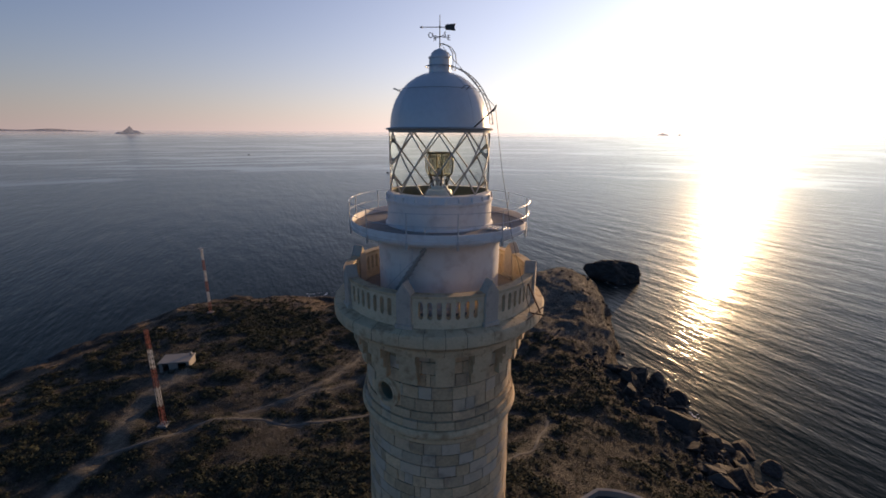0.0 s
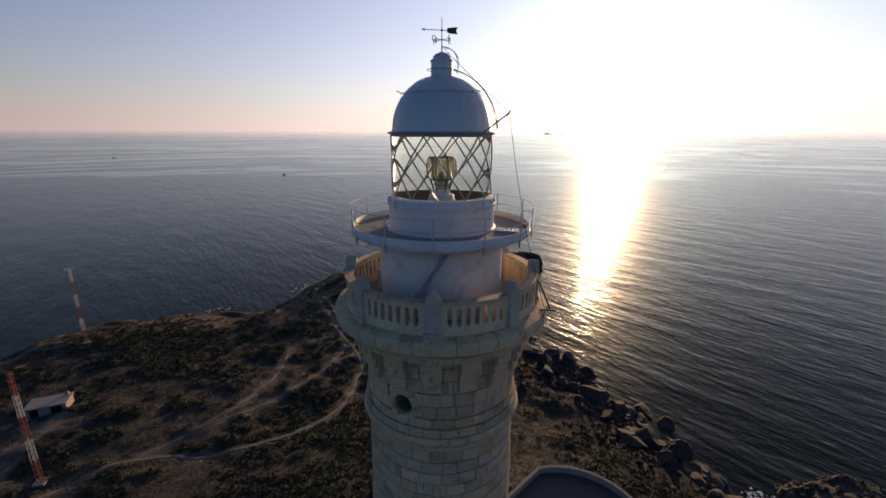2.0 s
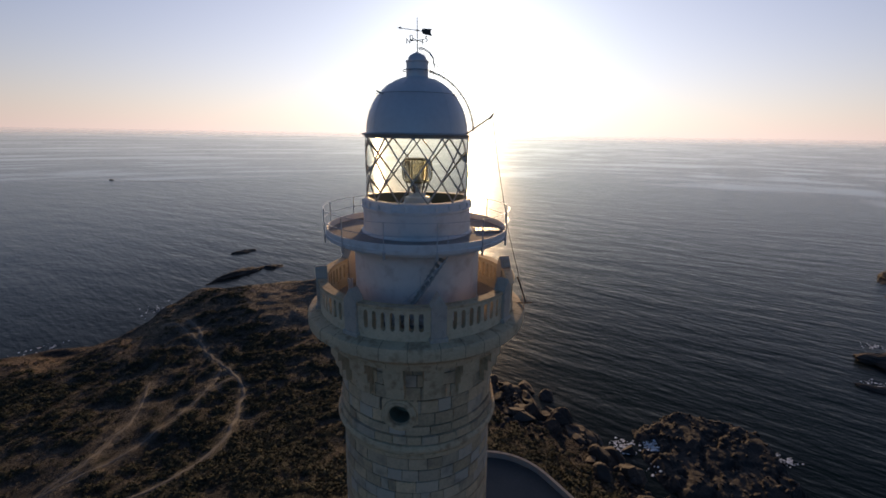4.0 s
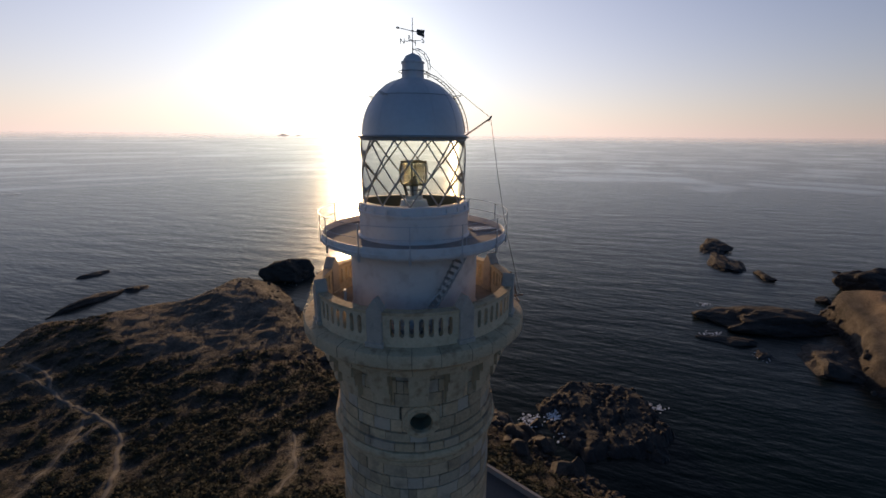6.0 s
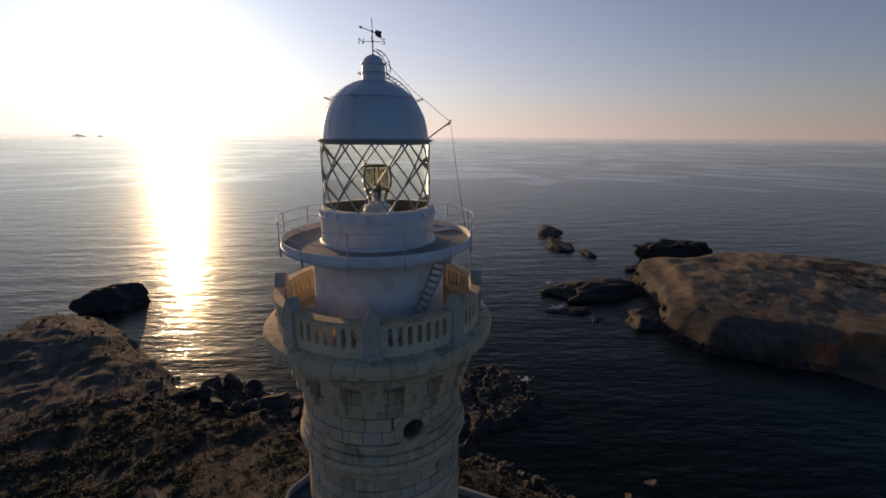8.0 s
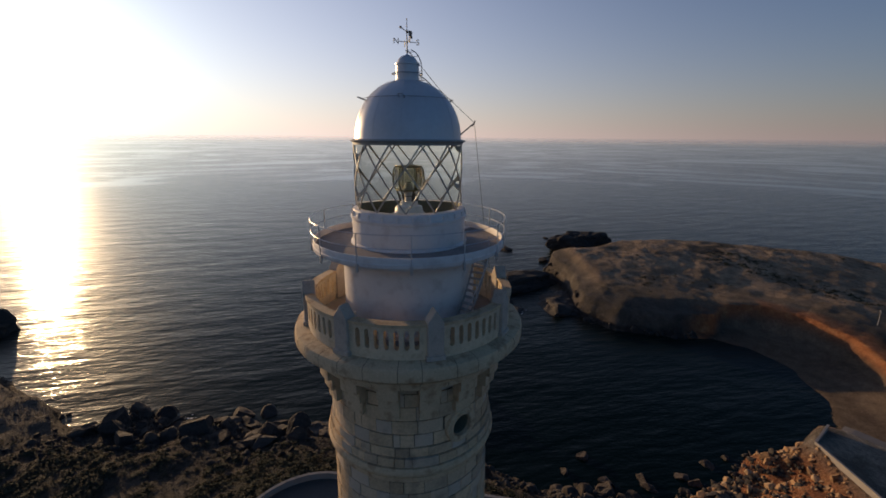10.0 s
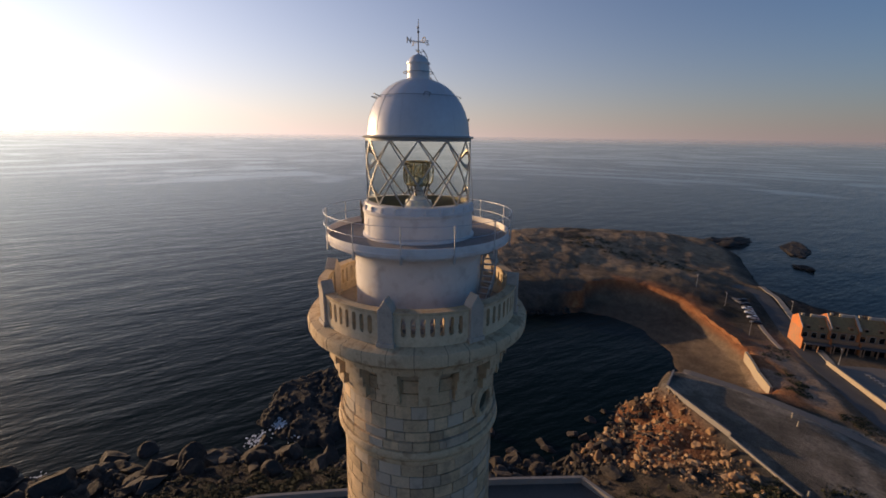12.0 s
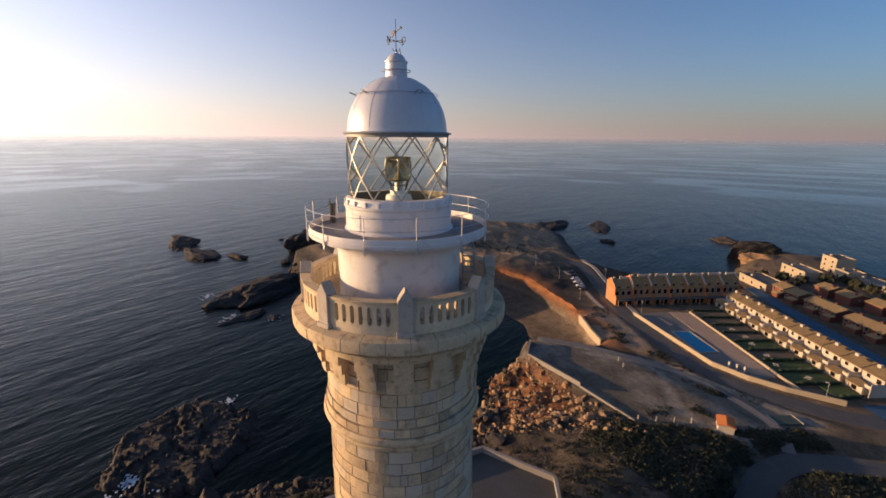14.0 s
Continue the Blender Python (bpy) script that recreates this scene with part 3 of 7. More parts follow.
    mirror_gain.operation = "MULTIPLY"
    wire(t, fres.outputs[0], mirror_gain.inputs[0])
    share = t.nodes.new("ShaderNodeMapRange")
    share.inputs["From Min"].default_value, share.inputs["From Max"].default_value = 0.50, 0.59
    share.inputs["To Min"].default_value, share.inputs["To Max"].default_value = 0.95, 1.3
    wire(t, streak, share.inputs["Value"])
    wire(t, share.outputs[0], mirror_gain.inputs[1])
    wire(t, mirror_gain.outputs[0], both.inputs[0])
    wire(t, body.outputs[0], both.inputs[1])
    wire(t, gloss.outputs[0], both.inputs[2])
    # horizon haze imitated: the farthest water turns transparent over the sky
    haze_fade = t.nodes.new("ShaderNodeMapRange")
    haze_fade.inputs["From Min"].default_value, haze_fade.inputs["From Max"].default_value = 3000, 4900
    haze_fade.inputs["To Min"].default_value, haze_fade.inputs["To Max"].default_value = 0.0, 0.85
    wire(t, far.outputs["Value"], haze_fade.inputs["Value"])
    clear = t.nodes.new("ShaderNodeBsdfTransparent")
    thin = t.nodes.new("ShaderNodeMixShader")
    wire(t, haze_fade.outputs[0], thin.inputs[0])
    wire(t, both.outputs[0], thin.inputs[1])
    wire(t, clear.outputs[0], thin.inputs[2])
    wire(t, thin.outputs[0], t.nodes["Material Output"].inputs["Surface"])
    t.nodes.remove(p)
    return m


SEA = sea_material()


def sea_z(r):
    """Height of the far sea, bent up like a bowl to fit the horizon in the camera's view."""
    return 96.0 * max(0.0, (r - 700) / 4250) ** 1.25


def build_sea():
    bm = bmesh.new()
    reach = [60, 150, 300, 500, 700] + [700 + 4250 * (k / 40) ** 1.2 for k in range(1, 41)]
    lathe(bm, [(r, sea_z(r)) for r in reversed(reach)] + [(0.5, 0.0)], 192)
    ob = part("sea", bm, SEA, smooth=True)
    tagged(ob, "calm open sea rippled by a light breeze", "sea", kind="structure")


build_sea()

# ---- lighthouse ----
lighthouse = thing("lighthouse", "tall round ashlar stone lighthouse with white gallery drums and silver dome", "lighthouse")
INSIDE = material("lantern_inside", (0.19, 0.18, 0.125), 0.8, vary=0.2, scale=2, bump=0.1)
PIN0 = -108.9
WINDOW_A = -131.2


def shaft_radius(z):
    return 3.58 + max(0.0, 69.5 - z) * 0.0145


def build_shaft():
    bm = bmesh.new()
    lathe(bm, [(shaft_radius(27) - 0.045, 27), (shaft_radius(69.4) - 0.045, 69.4), (3.54, 69.45), (3.54, 71.34)], 96)
    lathe(bm, [(3.54, 71.34), (3.54, 72.53)], 90, WINDOW_A + 12, WINDOW_A + 348)
    lathe(bm, [(3.54, 72.53), (3.54, 75.0)], 96)
    part("shaft_core", bm, MORTAR, lighthouse, "mortar behind the stone joints", smooth=True)
    # belt moulding
    bm = bmesh.new()
    lathe(bm, [(3.5, 69.72), (3.645, 69.73), (3.66, 69.76), (3.66, 69.93), (3.61, 69.96), (3.62, 70.0), (3.74, 70.06), (3.84, 70.14), (3.875, 70.24), (3.86, 70.36), (3.80, 70.47), (3.5, 70.5)], 120)
    part("belt_moulding", bm, CARVED, lighthouse, "rounded weathered stone belt course", smooth=True)
    # corbel band and cornice
    ledge = [(3.5, 74.25), (4.22, 74.28), (4.25, 74.52), (4.42, 74.6), (4.46, 74.74), (4.6, 74.78), (4.74, 74.92), (4.88, 74.98), (4.95, 75.05), (4.96, 75.42), (4.9, 75.53), (4.55, 75.6), (4.3, 75.62), (4.1, 75.55), (2.7, 75.5)]
    bm = bmesh.new()
    lathe(bm, [(r - 0.025, z) for r, z in ledge], 120)
    core = part("cornice", bm, MORTAR, lighthouse, "weathered projecting stone cornice stained with rust", smooth=True)
    rnd = random.Random(8)
    a = 0.0
    while a < 359:
        w = min(rnd.uniform(9, 15), 360 - a)
        if 360 - a - w < 5:
            w = 360 - a
        bm = bmesh.new()
        lift = rnd.uniform(-0.012, 0.014)
        lathe(bm, [(r + lift, z) for r, z in ledge[:14]], 5, a + 0.12, a + w - 0.12)
        part("cornice_stone", bm, CARVED, core, smooth=True)
        a += w
    # darker floor laid over the cornice: shade behind the slots put into its colour
    bm = bmesh.new()
    lathe(bm, [(4.2, 75.57), (2.7, 75.57)], 96)
    part("balcony_floor", bm, DECK, lighthouse, "balcony floor darkened to look shaded", smooth=True)
    for k in range(16):
        a = PIN0 + 10 + 11.25 + 22.5 * k
        bm = bmesh.new()
        for r, z0, z1 in ((3.86, 72.75, 73.3), (4.02, 73.3, 73.8), (4.18, 73.8, 74.27)):
            solid_arc(bm, 3.5, r, z0, z1, a - 5.6, a + 5.6, 5)
        part("corbel", bm, CARVED, lighthouse)


def build_blocks():
    near, far = [], []
    z = 28.15
    rows = []
    while z < 69.2:
        rows.append((z, 0.578))
        z += 0.585
    rows += [(70.5, 0.40), (70.91, 0.42), (71.34, 0.58), (71.93, 0.60), (72.54, 0.60), (73.15, 0.56), (73.72, 0.52)]
    rnd = random.Random(4)
    for z0, h in rows:
        a = rnd.uniform(0, 20)
        end = a + 360
        r = shaft_radius(z0) if z0 < 70 else {70.5: 3.74, 70.91: 3.65}.get(z0, 3.6)
        while a < end - 4:
            w = min(rnd.uniform(9, 17), end - a)
            if end - a - w < 5:
                w = end - a
            mid = (a + w / 2) % 360
            j = rnd.uniform(0.14, 0.36)
            item = (a + j, a + w - j, z0 + rnd.uniform(0.006, 0.024), z0 + h - rnd.uniform(0.006, 0.022), r + rnd.uniform(-0.012, 0.030))
            # leave the round window free
            rel = (item[0] - WINDOW_A + 180) % 360 - 180
            wide = item[1] - item[0]
            spans = [(rel, rel + wide)]
            if 71.3 < z0 < 72.4 and rel < 12.6 and rel + wide > -12.6:
                spans = [q for q in ((rel, min(rel + wide, -12.6)), (max(rel, 12.6), rel + wide)) if q[1] - q[0] > 1.2]
            if rnd.random() < 0.1 and wide > 9 and len(spans) == 1:
                cut = rel + wide * rnd.uniform(0.3, 0.7)
                spans = [(rel, cut - 0.2), (cut + 0.2, rel + wide)] if spans[0] == (rel, rel + wide) else spans
            for q0, q1 in spans:
                piece = (WINDOW_A + q0, WINDOW_A + q1) + item[2:]
                (near if z0 > 65.6 and 72 < mid < 352 else far).append(piece)
            a += w
            continue
    for a0, a1, z0, z1, r in near[:300]:
        bm = bmesh.new()
        solid_arc(bm, 3.4, r, z0, z1, a0, a1, 3)
        part("stone_block", bm, STONE, lighthouse)
    bm = bmesh.new()
    for a0, a1, z0, z1, r in far + near[300:]:
        solid_arc(bm, 3.4, r, z0, z1, a0, a1, 3)
    tagged(part("ashlar_facing", bm, STONE_FAR, lighthouse, "courses of buff ashlar blocks"), kind="stuff")


def build_oculus():
    """Round window in a deep splayed stone ring."""
    ang = WINDOW_A
    m = Matrix.Translation(polar(ang, 3.66, 71.86)) @ Matrix.Rotation(radians(ang), 4, "Z") @ Matrix.Rotation(radians(90), 4, "Y")
    ring = bmesh.new()
    lathe(ring, [(0.74, -0.2), (0.74, -0.01), (0.71, 0.02), (0.62, 0.02), (0.6, 0.06), (0.53, 0.07), (0.47, 0.04), (0.45, -0.02), (0.45, -0.16)], 44)
    bmesh.ops.transform(ring, matrix=m, verts=ring.verts)
    win = part("round_window", ring, CARVED, lighthouse, "deep round stone window ring", smooth=True)
    hole = bmesh.new()
    lathe(hole, [(0.45, -0.14), (0.45, -0.9), (0.001, -0.9)], 32)
    bmesh.ops.transform(hole, matrix=m, verts=hole.verts)
    part("reveal", hole, INSIDE, win, "dark unlit window reveal")
    # masonry plate between the ring and the courses
    bm = bmesh.new()
    half, z0, z1 = radians(12.5) * 3.59, 71.35, 72.52
    inner, outer = [], []
    for i in range(48):
        c, t = math.cos(math.tau * i / 48), math.sin(math.tau * i / 48)
        k = min(half / max(abs(c), 1e-6), ((z1 - 71.86) if t > 0 else (71.86 - z0)) / max(abs(t), 1e-6))
        k = max(k, 0.5)
        inner.append(bm.verts.new(polar(ang + math.degrees(0.5 * c / 3.59), 3.59, 71.86 + 0.5 * t)))
        outer.append(bm.verts.new(polar(ang + math.degrees(k * c / 3.59), 3.59, 71.86 + k * t)))
    for i in range(48):
        j = (i + 1) % 48
        bm.faces.new((inner[i], outer[i], outer[j], inner[j]))
    part("surround", bm, STONE_FAR, win)


DARK_PANE = material("dark_window_glass", (0.01, 0.01, 0.012), 0.08, vary=0.1, bump=0, spec=0.6)


def build_balustrade():
    for k in range(8):
        a = PIN0 + 45 * k
        # pier with a gabled cap
        bm = bmesh.new()
        hw, r0, r1 = 0.30, 4.02, 4.52
        lo, mid, top = 75.5, 77.02, 77.48
        pts = [(-hw, lo), (hw, lo), (hw, mid), (0, top), (-hw, mid)]
        inner = [bm.verts.new((r0, x, z)) for x, z in pts]
        outer = [bm.verts.new((r1, x, z)) for x, z in pts]
        bm.faces.new(inner[::-1])
        bm.faces.new(outer)
        for i in range(5):
            j = (i + 1) % 5
            bm.faces.new((inner[i], inner[j], outer[j], outer[i]))
        bmesh.ops.recalc_face_normals(bm, faces=bm.faces)
        bmesh.ops.bevel(bm, geom=list(bm.edges), offset=0.025, segments=1, affect="EDGES")
        box(bm, (0.62, 0.72, 0.18), (4.27, 0, 75.68), bevel=0.02)
        bmesh.ops.rotate(bm, verts=bm.verts, cent=(0, 0, 0), matrix=Matrix.Rotation(radians(a), 3, "Z"))
        pier = part("balustrade_pier", bm, DRESSED, lighthouse, "grey stone pier with a pointed cap")
        # panel with upright slots to the next pier
        a0, a1 = a + 3.9, a + 41.1
        slots, sw = 7, 2.35
        pitch = (a1 - a0 - 4.4) / slots
        bm = bmesh.new()
        ri, ro = 4.1, 4.4
        solid_arc(bm, ri, ro, 75.5, 76.0, a0, a1, 14)
        solid_arc(bm, ri, ro, 76.73, 76.86, a0, a1, 14)
        edge = a0
        for s in range(slots):
            c = a0 + 2.2 + pitch * (s + 0.5)
            solid_arc(bm, ri, ro, 76.0, 76.73, edge, c - sw / 2, 2)
            # rounded heads and feet of the slot
            for z0, z1 in ((76.0, 76.05), (76.68, 76.73)):
                solid_arc(bm, ri, ro, z0, z1, c - sw / 2, c - sw / 2 + 0.45, 1)
                solid_arc(bm, ri, ro, z0, z1, c + sw / 2 - 0.45, c + sw / 2, 1)
            edge = c + sw / 2
        solid_arc(bm, ri, ro, 76.0, 76.73, edge, a1, 2)
        part("balustrade_panel", bm, PANEL, lighthouse, "pale stone balustrade panel with upright slots")
        bm = bmesh.new()
        solid_arc(bm, ri - 0.05, ro + 0.05, 76.86, 76.97, a0 - 0.3, a1 + 0.3, 14)
        part("coping", bm, CARVED, lighthouse)


def build_drums():
    bm = bmesh.new()
    lathe(bm, [(2.86, 75.4), (2.86, 75.75), (2.8, 75.8), (2.8, 78.0), (2.84, 78.2), (2.95, 78.4), (3.2, 78.55), (3.55, 78.62), (3.66, 78.66), (3.68, 78.86)], 120)
    part("lower_drum", bm, WHITE, lighthouse, "white plastered watch-room drum", smooth=True)
    bm = bmesh.new()
    lathe(bm, [(3.6, 78.80), (3.95, 78.81), (4.0, 78.84), (4.01, 78.98), (3.975, 79.0), (3.975, 79.2), (3.965, 79.22), (3.935, 79.22), (3.925, 79.2), (3.925, 78.95)], 120)
    part("gallery_rim", bm, WHITE, lighthouse, "white painted gallery rim", smooth=True)
    bm = bmesh.new()
    lathe(bm, [(3.93, 78.95), (2.3, 78.98)], 96)
    part("gallery_deck", bm, DECK, lighthouse, "worn brown gallery floor", smooth=True)
    bm = bmesh.new()
    lathe(bm, [(2.46, 78.95), (2.46, 79.02), (2.37, 79.08), (2.37, 79.98), (2.42, 80.02), (2.43, 80.12), (2.36, 80.16), (2.3, 80.4), (2.2, 80.43), (1.98, 80.43)], 120)
    part("upper_drum", bm, WHITE, lighthouse, "white painted iron lantern base", smooth=True)
    bm = bmesh.new()
    lathe(bm, [(1.98, 80.43), (1.96, 80.4), (1.96, 79.42), (0.3, 79.4)], 72)
    part("lantern_floor", bm, INSIDE, lighthouse, "dark olive lantern floor and inner wall", smooth=True)
    for k in range(24):
        bm = bmesh.new()
        box(bm, (0.09, 0.1, 0.2), (2.37, 0, 80.24), bevel=0.012)
        bmesh.ops.rotate(bm, verts=bm.verts, cent=(0, 0, 0), matrix=Matrix.Rotation(radians(15 * k + 4), 3, "Z"))
        part("glazing_lug", bm, WHITE, lighthouse)


def build_rail():
    n, ph = 13, -109.0
    for k in range(n):
        a = ph + 360 / n * k
        bm = bmesh.new()
        tube(bm, polar(a, 4.06, 78.62), polar(a, 4.06, 80.06), 0.022, 8)
        box(bm, (0.07, 0.1, 0.3), (4.05, 0, 78.8), m=Matrix.Rotation(radians(a), 4, "Z"), bevel=0.01)
        part("rail_post", bm, GALV, lighthouse, "thin galvanised gallery post")
    for z in (79.56, 80.04):
        bm = bmesh.new()
        pts = [polar(ph + 5 * i, 4.06, z) for i in range(73)]
        run(bm, pts, 0.013, 5)
        part("handrail", bm, GALV, lighthouse, "thin galvanised rail")


def build_lantern():
    z0, z1, r = 80.43, 82.95, 2.2
    bm = bmesh.new()
    lathe(bm, [(r - 0.03, z0), (r - 0.03, z1)], 90)
    pane = part("lantern_pane", bm, GLASS, lighthouse, "clear curved lantern glazing", smooth=True)
    pane.visible_shadow = False
    n = 12
    for sgn in (1, -1):
        for k in range(n):
            a = 146.5 + 30 * k
            bm = bmesh.new()
            steps = 14
            rings = []
            for i in range(steps + 1):
                f = i / steps
                ang = a + sgn * 45 * f
                z = z1 + (z0 - z1) * f
                half = 0.025
                tang = (polar(ang + 90, 1) * sgn * radians(45) * r + Vector((0, 0, z0 - z1))).normalized()
                side = tang.cross(polar(ang, 1)).normalized()
                c = polar(ang, r, z)
                out = polar(ang, 1)
                rings.append([bm.verts.new(c + side * half * s + out * o) for s, o in ((-1, -0.022), (1, -0.022), (1, 0.022), (-1, 0.022))])
            for p, q in zip(rings, rings[1:]):
                for j in range(4):
                    bm.faces.new((p[j], p[(j + 1) % 4], q[(j + 1) % 4], q[j]))
            part("glazing_bar", bm, LATTICE, lighthouse)
    bm = bmesh.new()
    lathe(bm, [(2.12, 82.93), (2.22, 82.93), (2.23, 83.03), (2.32, 83.05), (2.34, 83.09), (2.32, 83.12), (2.16, 83.15), (2.1, 83.1), (2.12, 82.93)], 120)
    part("eaves_ring", bm, GREY_METAL, lighthouse, "dark grey eaves ring under the dome", smooth=True)
    bm = bmesh.new()
    prof = [(2.16, 83.14)]
    for i in range(1, 25):
        f = i / 24
        ang = radians(90 * f)
        prof.append((max(0.46, 2.14 * math.cos(ang) ** 0.93), 83.14 + 2.26 * math.sin(ang)))
    lathe(bm, prof, 120)
    part("dome", bm, SILVER, lighthouse, "silver painted metal dome", smooth=True)
    for k in range(12):
        a = 30 * k + 8
        bm = bmesh.new()
        pts = []
        for i in range(13):
            ang = radians(78 * i / 12)
            pts.append(polar(a, 2.145 * math.cos(ang) ** 0.93, 83.15 + 2.265 * math.sin(ang)))
        run(bm, pts, 0.006, 4)
        part("dome_seam", bm, SILVER, lighthouse)
    bm = bmesh.new()
    lathe(bm, [(0.55, 85.26), (0.47, 85.34), (0.46, 85.42), (0.45, 85.92), (0.48, 85.94), (0.48, 86.0), (0.40, 86.02), (0.36, 86.14), (0.26, 86.24), (0.1, 86.31), (0.03, 86.34), (0.03, 86.36)], 64)
    part("ventilator", bm, SILVER, lighthouse, "domed ventilator cap", smooth=True)
    bm = bmesh.new()
    for a in range(0, 360, 6):
        pass
    run(bm, [polar(a, 0.6, 85.62) for a in range(20, 366, 15)], 0.018, 5)
    for a in (20, 110, 200, 290):
        tube(bm, polar(a, 0.44, 85.62), polar(a, 0.6, 85.62), 0.014, 5)
    part("hand_ring", bm, GREY_METAL, lighthouse, "round grab rail")
    bm = bmesh.new()
    run(bm, [polar(a, 1.74, 84.66) for a in range(0, 366, 6)], 0.012, 5)
    part("dome_wire", bm, GREY_METAL, lighthouse, "thin wire ring round the dome")
    # hooks on the dome
    for a in (-176, 112, 72, 20, -60):
        bm = bmesh.new()
        p = polar(a, 1.66, 84.62)
        q = polar(a + 6, 1.98, 84.7)
        run(bm, [p, polar(a, 1.9, 84.72), polar(a + 3, 1.98, 84.71), q, polar(a + 7, 1.72, 84.6)], 0.018, 5)
        part("dome_hook", bm, GREY_METAL, lighthouse)


def build_ladder():
    """Curved ladder over the dome and up the ventilator."""
    a = -29.0
    side = polar(a + 90, 1)
    lad = bmesh.new()
    part_root = None
    path = []
    for i in range(17):
        ang = radians(5 + 72 * i / 16)
        path.append((2.42 * math.cos(ang), 83.05 + 2.62 * math.sin(ang)))
    path.append((0.50, 85.62))
    bm = bmesh.new()
    for s in (-0.18, 0.18):
        run(bm, [polar(a, r, z) + side * s for r, z in path], 0.022, 6)
    stile = part("dome_ladder", bm, GREY_METAL, lighthouse, "curved iron ladder over the dome")
    for i in range(0, 17):
        r, z = path[i]
        bm = bmesh.new()
        tube(bm, polar(a, r, z) - side * 0.18, polar(a, r, z) + side * 0.18, 0.014, 5)
        part("rung", bm, GREY_METAL, stile)
    up = [(0.66, 85.45), (0.70, 85.8), (0.66, 86.1), (0.5, 86.33), (0.28, 86.46), (0.06, 86.5)]
    bm = bmesh.new()
    for s in (-0.14, 0.14):
        run(bm, [polar(a, r, z) + side * s for r, z in up], 0.018, 6)
    top = part("top_ladder", bm, GREY_METAL, lighthouse, "small hooped ladder to the vane")
    for r, z in up[:-1]:
        bm = bmesh.new()
        tube(bm, polar(a, r, z) - side * 0.14, polar(a, r, z) + side * 0.14, 0.012, 5)
        part("rung", bm, GREY_METAL, top)
    lad.free()


def build_vane():
    vane = thing("weather_vane", "dark iron weather vane with arrow and compass letters", "weather vane", (0, 0, 86.34))
    bm = bmesh.new()
    tube(bm, (0, 0, 0), (0, 0, 1.28), 0.025, 8, 0.012)
    bmesh.ops.create_icosphere(bm, subdivisions=2, radius=0.05, matrix=Matrix.Translation((0, 0, 0.8)))
    part("spindle", bm, IRON, vane)
    d = Vector((math.cos(radians(VANE_A)), math.sin(radians(VANE_A)), 0))
    bm = bmesh.new()
    tube(bm, d * -0.76, d * 0.42, 0.016, 6)
    tube(bm, d * -0.86, d * -0.72, 0.0, 8, 0.05)
    bmesh.ops.translate(bm, verts=bm.verts, vec=(0, 0, 0.8))
    part("arrow", bm, IRON, vane)
    bm = bmesh.new()
    outline = [(0.24, -0.1), (0.58, -0.13), (0.66, -0.13), (0.60, 0), (0.66, 0.13), (0.58, 0.13), (0.24, 0.1), (0.2, 0)]
    nrm = d.cross(Vector((0, 0, 1)))
    f1 = [bm.verts.new(d * u + Vector((0, 0, 0.8 + w)) + nrm * 0.01) for u, w in outline]
    f2 = [bm.verts.new(d * u + Vector((0, 0, 0.8 + w)) - nrm * 0.01) for u, w in outline]
    bm.faces.new(f1)
    bm.faces.new(f2[::-1])
    for i in range(8):
        j = (i + 1) % 8
        bm.faces.new((f1[i], f2[i], f2[j], f1[j]))
    bmesh.ops.recalc_face_normals(bm, faces=bm.faces)
    part("tail", bm, IRON, vane, "flat swallow-tailed vane plate")
    for k, letter in enumerate("NESO"):
        a = radians(CROSS_A - 90 * k)
        e = Vector((math.cos(a), math.sin(a), 0))
        bm = bmesh.new()
        tube(bm, (0, 0, 0.44), e * 0.36 + Vector((0, 0, 0.44)), 0.014, 6)
        part("compass_arm", bm, IRON, vane)
        font = bpy.data.curves.new("letter", "FONT")
        font.body, font.size, font.extrude, font.align_x, font.align_y = letter, 0.3, 0.01, "CENTER", "CENTER"
        ob = new("compass_letter", font)
        ob.matrix_basis = Matrix.Translation(e * 0.43 + Vector((0, 0, 0.44))) @ Matrix.Rotation(radians(CROSS_A + 180), 4, "Z") @ Matrix.Rotation(radians(90), 4, "X") @ (Matrix() if k % 2 == 0 else Matrix.Rotation(radians(90), 4, "Y"))
        ob.data.materials.append(IRON)
        ob.parent = vane


VANE_A, CROSS_A = -4.0, 118.0
build_shaft()
build_blocks()
build_oculus()
build_balustrade()
build_drums()
build_rail()
build_lantern()
build_ladder()
build_vane()


# ---- fittings of the lighthouse ----
PED_WHITE = material("pedestal_paint", (0.7, 0.7, 0.68), 0.5, vary=0.06, bump=0.05)
BRASS = material("dull_brass", (0.30, 0.25, 0.13), 0.4, metal=0.8, vary=0.2, scale=5, bump=0.1)


